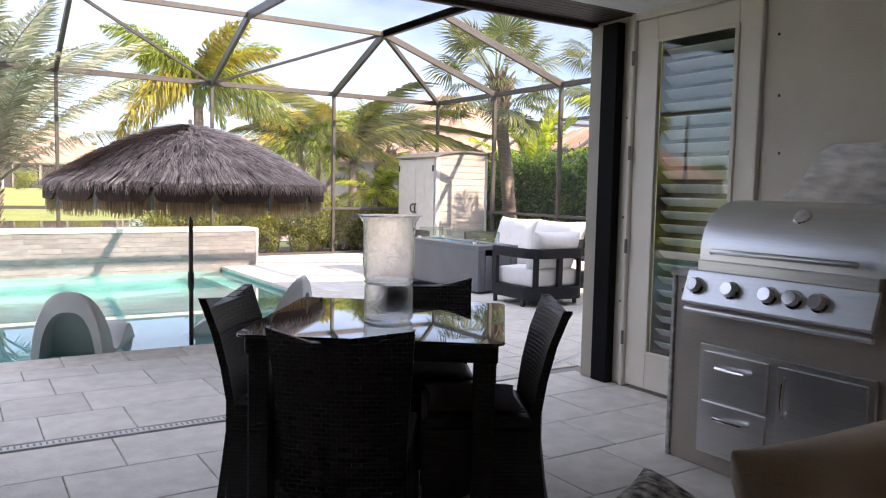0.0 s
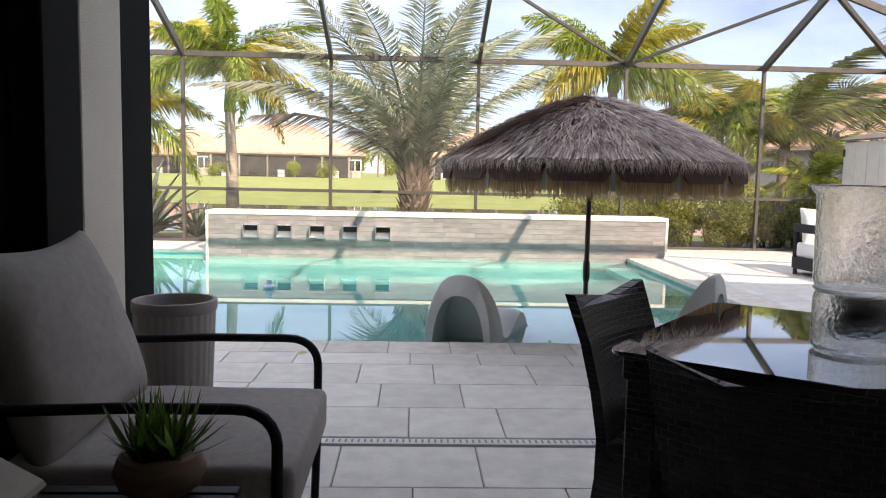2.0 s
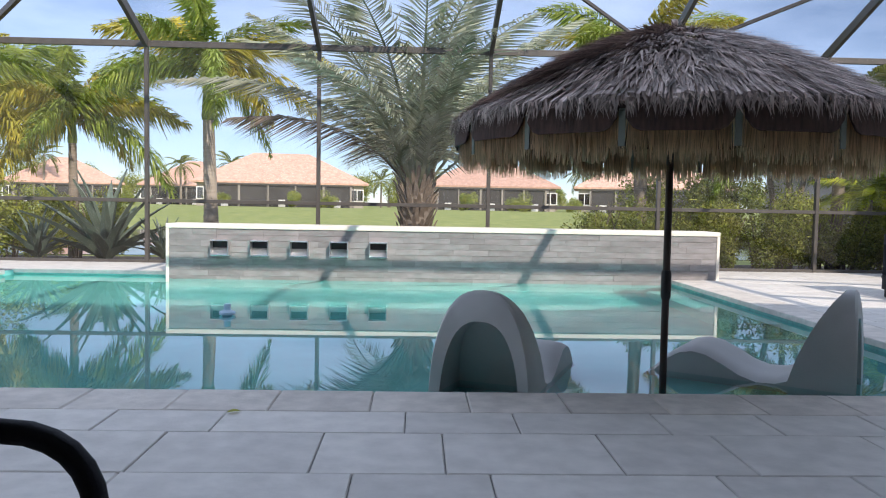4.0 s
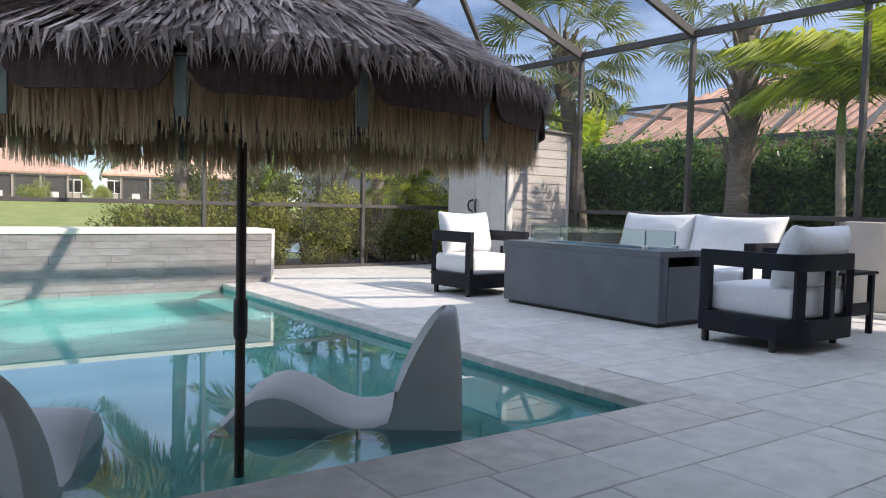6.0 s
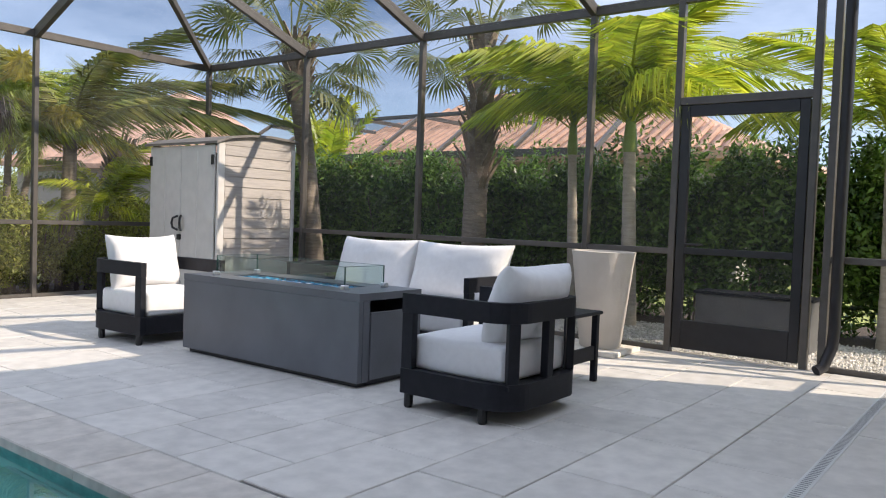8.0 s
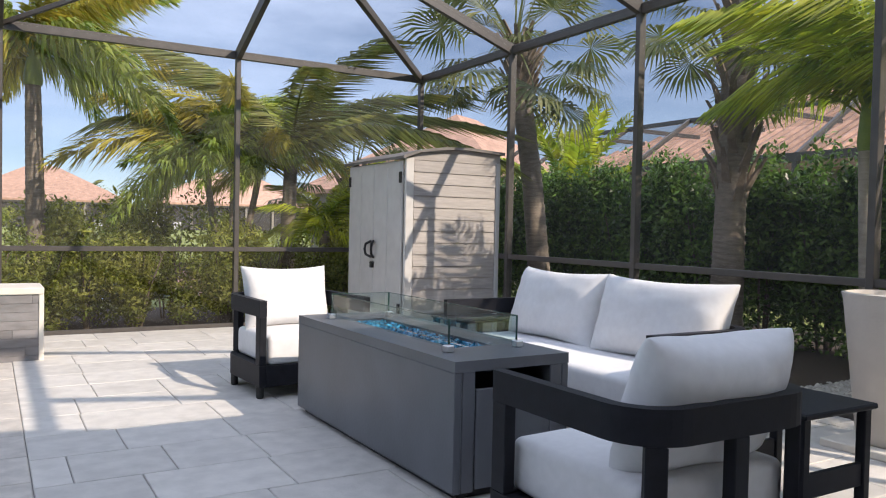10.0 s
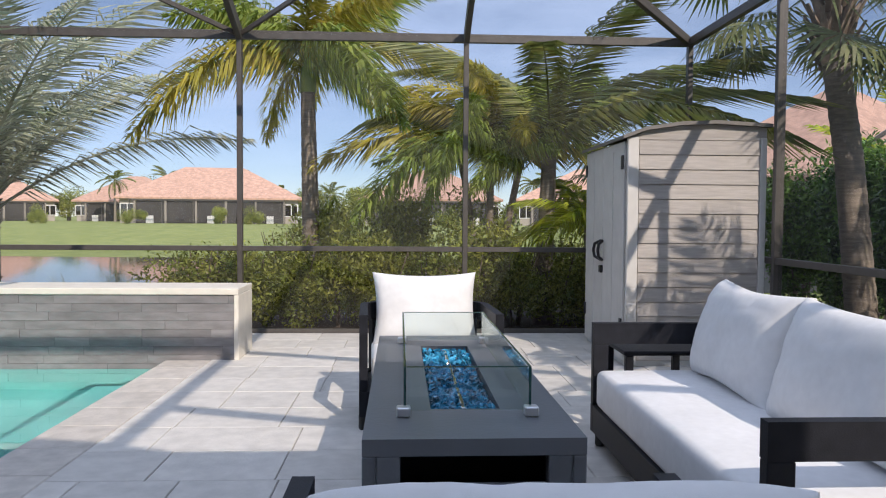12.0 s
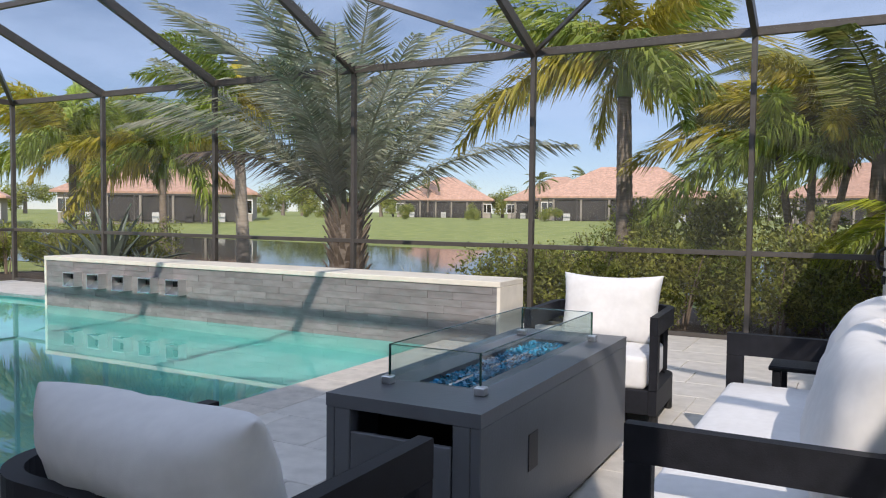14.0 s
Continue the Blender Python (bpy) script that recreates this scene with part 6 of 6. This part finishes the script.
for i in range(12):
    shrub("olive green shrub behind the screen enclosure", (-1.0 + i * 0.55, 2.55 + rg.uniform(-0.1, 0.4), -0.12), S_MESH, rg.uniform(0.75, 1.0), 1.2, "shrubs behind the screen")
for i in range(6):
    shrub("taller olive shrub at the back of the bed", (-0.2 + i * 1.0, 4.0 + rg.uniform(-0.2, 0.5), -0.15), S_MESH, rg.uniform(1.0, 1.25), 1.5, "shrubs behind the screen")
for i in range(8):
    shrub("olive green shrub beside the pool deck", (-9.3 - i * 0.8, 2.6 + rg.uniform(-0.2, 1.6), -0.15), S_MESH, rg.uniform(0.9, 1.2), 1.3, "shrubs by the pool")
for i in range(17):
    shrub("dense dark green clipped hedge along the screen", (7.55 + rg.uniform(-0.08, 0.08), -9.4 + i * 0.78, -0.08), H_MESH, rg.uniform(0.95, 1.04), 2.3, "hedge along the screen", "hedge")
for i in range(4):
    shrub("dense dark green clipped hedge behind the shed", (7.3 + i * 0.9, 4.2 + 0.4 * i, -0.08), H_MESH, rg.uniform(0.85, 0.98), 2.3, "hedge along the screen", "hedge")


def agave(at, s, seed):
    g = random.Random(seed)
    t = thing("agave", "large blue grey agave rosette in the bed", "agave", at, g.uniform(0, 360), "agaves by the pool")
    me = bpy.data.meshes.new("agave_leaf")
    b, rows = bmesh.new(), []
    for i in range(8):
        f = i / 7
        w = 0.075 * (1 - f) ** 0.6 * (0.7 + 1.2 * f * (1 - f)) + 0.002
        x, z = 0.85 * f, 0.10 * f - 0.16 * f * f
        rows.append([b.verts.new((x, -w, z + 0.03 * (1 - f))), b.verts.new((x, 0, z - 0.015)), b.verts.new((x, w, z + 0.03 * (1 - f))), b.verts.new((x, 0, z - 0.05 * (1 - f)))])
    for p, q in zip(rows, rows[1:]):
        for j in range(4):
            b.faces.new((p[j], p[(j + 1) % 4], q[(j + 1) % 4], q[j]))
    b.to_mesh(me)
    b.free()
    me.materials.append(M_AGAVE)
    for i in range(24):
        ob = new("agave_leaf", me)
        ob.parent = t
        ob.matrix_basis = pose(0, 0, 0.12, 0, 0, i * 137.5) @ pose(0, 0, 0, 0, -(15 + 65 * (1 - i / 24.0)), 0) @ Matrix.Scale(s * g.uniform(0.85, 1.1), 4)
    return t


agave((-8.9, 2.45, -0.1), 1.6, 1)
agave((-9.9, 2.3, -0.1), 0.9, 2)
agave((-8.0, 2.5, -0.1), 0.8, 3)


def grass_tuft(at, seed, n=90, H=0.75):
    g = random.Random(seed)
    t = thing("grass_tuft", "arching ornamental grass tuft behind the pool wall", "ornamental grass", at, 0, "grass tufts behind the wall")
    verts, faces = [], []
    for i in range(n):
        a, e = g.uniform(0, 6.28), g.uniform(0.6, 1.4)
        L = H * g.uniform(0.6, 1.1)
        dv = Vector((math.cos(a) * math.cos(e), math.sin(a) * math.cos(e), math.sin(e)))
        sv = Vector((-math.sin(a), math.cos(a), 0)) * 0.006
        m, p = dv * L * 0.6, dv * L + Vector((math.cos(a), math.sin(a), -0.6)) * 0.2 * L
        k = len(verts)
        verts += [-sv, sv, m + sv, m - sv, p]
        faces += [(k, k + 1, k + 2, k + 3), (k + 3, k + 2, k + 4)]
    tagged(raw("blades", verts, faces, M_LEAF_C, t), kind="stuff")


for i, x in enumerate((-7.3, -6.6, -6.0, -5.2, -2.6, -2.0, -1.5)):
    grass_tuft((x, 2.5 + 0.2 * (i % 3), -0.1), 200 + i)

# gravel strip outside the screen
verts, faces = [], []
g = random.Random(17)
for i in range(9000):
    c = Vector((4.72 + 1.9 * g.random() ** 1.3, g.uniform(-8.0, -3.6), -0.035 + g.uniform(0, 0.012)))
    s = g.uniform(0.012, 0.03)
    k = len(verts)
    a = g.uniform(0, 6.28)
    for j in range(4):
        verts.append(c + Vector((math.cos(a + j * 1.571) * s, math.sin(a + j * 1.571) * s * 0.75, 0)))
    verts.append(c + Vector((0, 0, s * 0.6)))
    faces += [(k + j, k + (j + 1) % 4, k + 4) for j in range(4)]
k = len(verts)
verts += [(4.72, -8.0, -0.037), (6.6, -8.0, -0.037), (6.6, -3.6, -0.037), (4.72, -3.6, -0.037)]
faces.append((k, k + 1, k + 2, k + 3))
tagged(raw("gravel", verts, faces, M_GRAVEL), "pale loose gravel strip outside the screen door", "gravel", kind="stuff")
ub = thing("utility_box", "low grey rectangular planter box outside the screen door", "planter box", (5.75, -5.95, -0.05), 0)
part("body", box(-0.18, 0.18, -0.55, 0.55, 0, 0.52, 0.01), mat("grey_fibre_cement", (0.11, 0.11, 0.11), 0.7, bump=0.2), ub)
part("rim", box(-0.20, 0.20, -0.57, 0.57, 0.521, 0.55, 0.006), M_CHARCOAL, ub)


# ---- houses ----
def hip_roof(bm_w, bm_d, z0, rise, over=0.5):
    w, d = bm_w / 2 + over, bm_d / 2 + over
    r = max(0.3, w - d)
    v = [(-w, -d, z0), (w, -d, z0), (w, d, z0), (-w, d, z0), (-r, 0, z0 + rise), (r, 0, z0 + rise), (-w, -d, z0 - 0.18), (w, -d, z0 - 0.18), (w, d, z0 - 0.18), (-w, d, z0 - 0.18)]
    f = [(0, 1, 5, 4), (1, 2, 5), (2, 3, 4, 5), (3, 0, 4), (6, 7, 1, 0), (7, 8, 2, 1), (8, 9, 3, 2), (9, 6, 0, 3), (9, 8, 7, 6)]
    return v, f


def house(label, at, rz, W, D, H, rise, bays=5, group="houses across the pond"):
    t = thing("house", label, "house", at, rz, group)
    part("wall", box(-W / 2, W / 2, -D / 2, D / 2, -0.3, H, 0), M_FARWALL, t)
    v, f = hip_roof(W, D, H + 0.02, rise)
    raw("roof", v, f, M_ROOF, t, "terracotta hip roof")
    lw = W * 0.84
    # no recess is built: a flat dark sheet on the wall paints its shade
    part("lanai", box(-lw / 2, lw / 2, -D / 2 - 0.05, -D / 2 - 0.02, 0.0, H - 0.35, 0), M_FARDARK, t, "flat dark sheet painted as lanai shade")
    for i in range(bays + 1):
        x = -lw / 2 + lw * i / bays
        part("column", box(x - 0.10, x + 0.10, -D / 2 - 0.25, -D / 2 - 0.06, -0.2, H - 0.3, 0.01), M_FARWALL, t)
    for i in range(bays):
        x = -lw / 2 + lw * (i + 0.5) / bays
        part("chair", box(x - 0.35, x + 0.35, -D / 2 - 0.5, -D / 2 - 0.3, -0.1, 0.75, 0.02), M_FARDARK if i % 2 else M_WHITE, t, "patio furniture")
    for s in (-1, 1):
        x = s * (lw / 2 + (W - lw) / 4)
        wd = part("window", box(x - 0.7, x + 0.7, -D / 2 - 0.05, -D / 2 - 0.01, 0.7, H - 0.6, 0.01), M_WHITE, t)
        for k in (-1, 1):
            part("pane", box(x + k * 0.32 - 0.28, x + k * 0.32 + 0.28, -D / 2 - 0.07, -D / 2 - 0.051, 0.78, H - 0.68, 0), M_TABLEGLASS, wd)
    cg = part("screen_cage", box(-lw / 2, lw / 2, -D / 2 - 3.0, -D / 2 - 2.95, H - 0.35, H - 0.25, 0), M_BRONZE, t, "bronze screen cage")
    for i in range(bays + 1):
        x = -lw / 2 + lw * i / bays
        part("cage_post", box(x - 0.04, x + 0.04, -D / 2 - 3.0, -D / 2 - 2.95, -0.2, H - 0.35, 0), M_BRONZE, cg)
    raw("screen_panel", [(-lw / 2, -D / 2 - 2.97, -0.2), (lw / 2, -D / 2 - 2.97, -0.2), (lw / 2, -D / 2 - 2.97, H - 0.35), (-lw / 2, -D / 2 - 2.97, H - 0.35)], [(0, 1, 2, 3)], M_SCREENLOW, cg)
    return t


for x, y, rz, W in ((-54, 44, 40, 16), (-66, 27, 55, 15), (-19, 76, 10, 17), (4, 76, -2, 13.5), (21, 72, -12, 15), (40, 66, -20, 15), (-50, 92, 24, 13), (-34, 96, 14, 13), (62, 50, -35, 15)):
    house("far beige house with terracotta hip roof and dark lanai", (x, y, bank_z(y)), rz, W, 11, 2.55, 3.3)
nh = thing("neighbour_house", "neighbouring house with a terracotta tile roof and dark screen cage", "house", (21.0, 4.8, -0.1), 90)
part("wall", box(-7.5, 7.5, -5, 5, 0, 3.0, 0), M_FARWALL, nh)
v, f = hip_roof(15, 10, 3.0, 2.7, 0.6)
raw("roof", v, f, M_ROOF, nh, "terracotta tile roof")
for k in range(52):
    x = -7.95 + k * 0.31
    zt = 1.0 if abs(x) < 2.5 else max(0.04, 1 - (abs(x) - 2.5) / 5.6)
    part("roof_tile", tube([(x, 5.6, 3.03), (x, 5.6 - 5.55 * zt, 3.03 + 2.7 * zt)], 0.085, 6), M_ROOF, nh)
ncz = part("screen_cage", box(-6, 6, 9.4, 9.5, 2.6, 2.75, 0), M_BRONZE, nh, "dark screen cage")
for i in range(7):
    part("cage_post", box(-6 + i * 2 - 0.05, -6 + i * 2 + 0.05, 9.4, 9.5, 0, 2.6, 0), M_BRONZE, ncz)
    part("cage_rafter", beam((-6 + i * 2, 9.45, 2.7), (-6 + i * 2, 7.6, 3.9), 0.07, 0.1), M_BRONZE, ncz)
    part("cage_rafter", beam((-6 + i * 2, 7.6, 3.9), (-6 + i * 2, 5.0, 3.9), 0.07, 0.1), M_BRONZE, ncz)
part("cage_purlin", beam((-6, 7.6, 3.9), (6, 7.6, 3.9), 0.07, 0.1), M_BRONZE, ncz)
raw("screen_panel", [(-6, 9.45, 0), (6, 9.45, 0), (6, 9.45, 2.6), (-6, 9.45, 2.6)], [(0, 1, 2, 3)], M_SCREENLOW, ncz)
raw("screen_panel", [(-6, 9.45, 2.7), (6, 9.45, 2.7), (6, 7.6, 3.9), (-6, 7.6, 3.9)], [(0, 1, 2, 3)], M_SCREENLOW, ncz)
raw("screen_panel", [(-6, 7.6, 3.9), (6, 7.6, 3.9), (6, 5.0, 3.9), (-6, 5.0, 3.9)], [(0, 1, 2, 3)], M_SCREENLOW, ncz)
ct = thing("corner_house", "house with a terracotta roof beyond the shed", "house", (18.5, 22.5, -0.3), 30)
part("wall", box(-5.5, 5.5, -4.5, 4.5, 0, 3.0, 0), M_FARWALL, ct)
v, f = hip_roof(11, 9, 3.05, 3.6)
raw("roof", v, f, M_ROOF, ct, "terracotta hip roof")

rg = random.Random(44)
for i in range(26):
    x = -75 + i * 5.4 + rg.uniform(-2, 2)
    y = rg.uniform(84, 104)
    H = rg.uniform(2.5, 6.0)
    t = thing("palm_tree", "distant palm tree on the far bank", "palm tree", (x, y, bank_z(y)), rg.uniform(0, 360), "palms on the far bank")
    trunk(t, [(0, 0, 0), (0.1, 0, H)], [0.16, 0.11], M_TRUNK, 0, "", 8)
    crown(t, "frond", F_FAR, (0.1, 0, H), 16, 75, -35, 300 + i)
for i in range(24):
    y = rg.uniform(54, 66)
    t = thing("shrub", "distant rounded shrub on the far bank", "shrub", (-70 + i * 5.8 + rg.uniform(-2, 2), y, bank_z(y) - 0.12), rg.uniform(0, 360), "shrubs on the far bank")
    ob = new("leaves", S_MESH[i % 3])
    ob.parent = t
    ob.scale = (1.6, 1.6, 1.2)
    tagged(ob, kind="stuff")
for i in range(44):
    a = radians(-62 + i * 2.75 + rg.uniform(-1, 1))
    d = rg.uniform(112, 130)
    t = thing("tree", "distant broad green tree behind the far houses", "tree", (d * math.sin(a), d * math.cos(a) - 7, bank_z(60)), rg.uniform(0, 360), "trees behind the far houses")
    k = rg.uniform(3.0, 4.4)
    trunk(t, [(0, 0, -0.1), (0.1, 0, k * 0.8)], [0.3, 0.15], M_TRUNK, 0, "", 8)
    ob = new("leaves", S_MESH[i % 3])
    ob.parent = t
    ob.scale = (k * 1.4, k * 1.4, k)
    tagged(ob, kind="stuff")

# ---- ledger tiles on the feature wall ----
TILE = {}


def slab_data(name, w, d, h, b, material):
    """One shared bevelled slab; its top face is at z = 0."""
    key = (name, round(w, 3), round(d, 3), round(h, 3))
    if key not in TILE:
        me = bpy.data.meshes.new(name)
        x, y = w / 2, d / 2
        v = [(-x, -y, -h), (x, -y, -h), (x, y, -h), (-x, y, -h), (-x, -y, -b), (x, -y, -b), (x, y, -b), (-x, y, -b), (-x + b, -y + b, 0), (x - b, -y + b, 0), (x - b, y - b, 0), (-x + b, y - b, 0)]
        f = [(8, 9, 10, 11)] + [(i, (i + 1) % 4, 4 + (i + 1) % 4, 4 + i) for i in range(4)] + [(4 + i, 4 + (i + 1) % 4, 8 + (i + 1) % 4, 8 + i) for i in range(4)]
        me.from_pydata(v, [], f)
        me.materials.append(material)
        TILE[key] = me
    return TILE[key]


g = random.Random(21)
RH = 0.0755
for r in range(9):
    z = 0.573 - RH * (r + 0.5)
    x = -7.12 - g.choice((0, 0.1, 0.2))
    while x < -0.02:
        w = g.choice((0.60, 0.45, 0.60, 0.30))
        a, b = max(x, -7.12), min(x + w, -0.02)
        if b - a > 0.03:
            ob = new("tile", slab_data("tile", b - a - 0.0016, RH - 0.0016, 0.02, 0.001, M_WALLTILE))
            ob.parent = fw
            ob.matrix_basis = pose((a + b) / 2, -0.012 + g.choice((0, 0.003, -0.003)), z, 90, 0, 0)
        x += w

# ---- pavers ----
g = random.Random(31)
rest_v, rest_f = [], []


def paver(x0, x1, y0, y1, name, material, single=True, gap=0.0026, h=0.011, b=0.004):
    if x1 - x0 < 0.02 or y1 - y0 < 0.02:
        return
    dz = g.uniform(-0.0012, 0.0012)
    if single:
        ob = new(name, slab_data(name, x1 - x0 - 2 * gap, y1 - y0 - 2 * gap, h, b, material))
        ob.parent = floor
        ob.location = ((x0 + x1) / 2, (y0 + y1) / 2, dz)
    else:
        k = len(rest_v)
        for z in (-h, dz):
            rest_v.extend([(x0 + gap, y0 + gap, z), (x1 - gap, y0 + gap, z), (x1 - gap, y1 - gap, z), (x0 + gap, y1 - gap, z)])
        rest_f.extend([(k + 4, k + 5, k + 6, k + 7)] + [(k + i, k + (i + 1) % 4, k + 4 + (i + 1) % 4, k + 4 + i) for i in range(4)])


def row(xa, xb, y0, y1, single):
    x = xa - g.choice((0.0, 0.15, 0.3, 0.45))
    while x < xb:
        w = g.choice((0.47, 0.47, 0.62, 0.78))
        a, b = max(x, xa), min(x + w, xb)
        if b - a < 0.12:
            b = min(xb, b)
        paver(a, b, y0, y1, "paver", M_PAVER, single(0.5 * (a + b), 0.5 * (y0 + y1)))
        x += w


P = 0.47
y = -6.585
row(-10.4, -0.22, -6.90, -6.585, lambda x, yy: x > -7)
ys = [-6.90 - P * i for i in range(4)]
for a, b in zip(ys[1:], ys):
    row(-10.4, -0.22 if b > -8.3 else -0.22, a, b, lambda x, yy: x > -7)
for i in range(13):
    b = -8.43 - P * i
    a = max(b - P, -14.55)
    row(-5.55, -0.36, a, b, lambda x, yy: yy > -11.6)
k = 0
b = -6.90 + P * 18
while b > -8.5:
    a = b - P
    row(-0.22, 4.57, max(a, -8.45), min(b, 1.56), lambda x, yy: yy > -7.4 and x < 4.0)
    b = a
row(-10.4, -9.55, -6.5, 1.56, lambda x, yy: False)
row(-9.55, -7.2, 0.95, 1.56, lambda x, yy: False)
row(-7.2, -0.22, 0.6, 1.56, lambda x, yy: False)
# coping
x = POOL_X0 - 0.35
while x < POOL_X1 + 0.35:
    paver(x, min(x + 0.45, POOL_X1 + 0.37), -6.585, -6.205, "coping_stone", M_COPING, x > -7, 0.0015, 0.05, 0.006)
    x += 0.45
y = -6.205
while y < -0.03:
    paver(POOL_X1 - 0.025, -0.22, y, min(y + 0.45, -0.03), "coping_stone", M_COPING, True, 0.0015, 0.05, 0.006)
    paver(POOL_X0 - 0.35, POOL_X0 + 0.025, y, min(y + 0.45, -0.03), "coping_stone", M_COPING, False, 0.002, 0.05)
    y += 0.45
paver(POOL_X0 - 0.35, -7.17, 0.22, 0.60, "coping_stone", M_COPING, False, 0.002, 0.05)
paver(-9.55, -7.2, 0.60, 0.95, "paver", M_PAVER, False)
tagged(raw("paver_field", rest_v, rest_f, M_PAVER, floor, "further pale pavers"), kind="stuff")
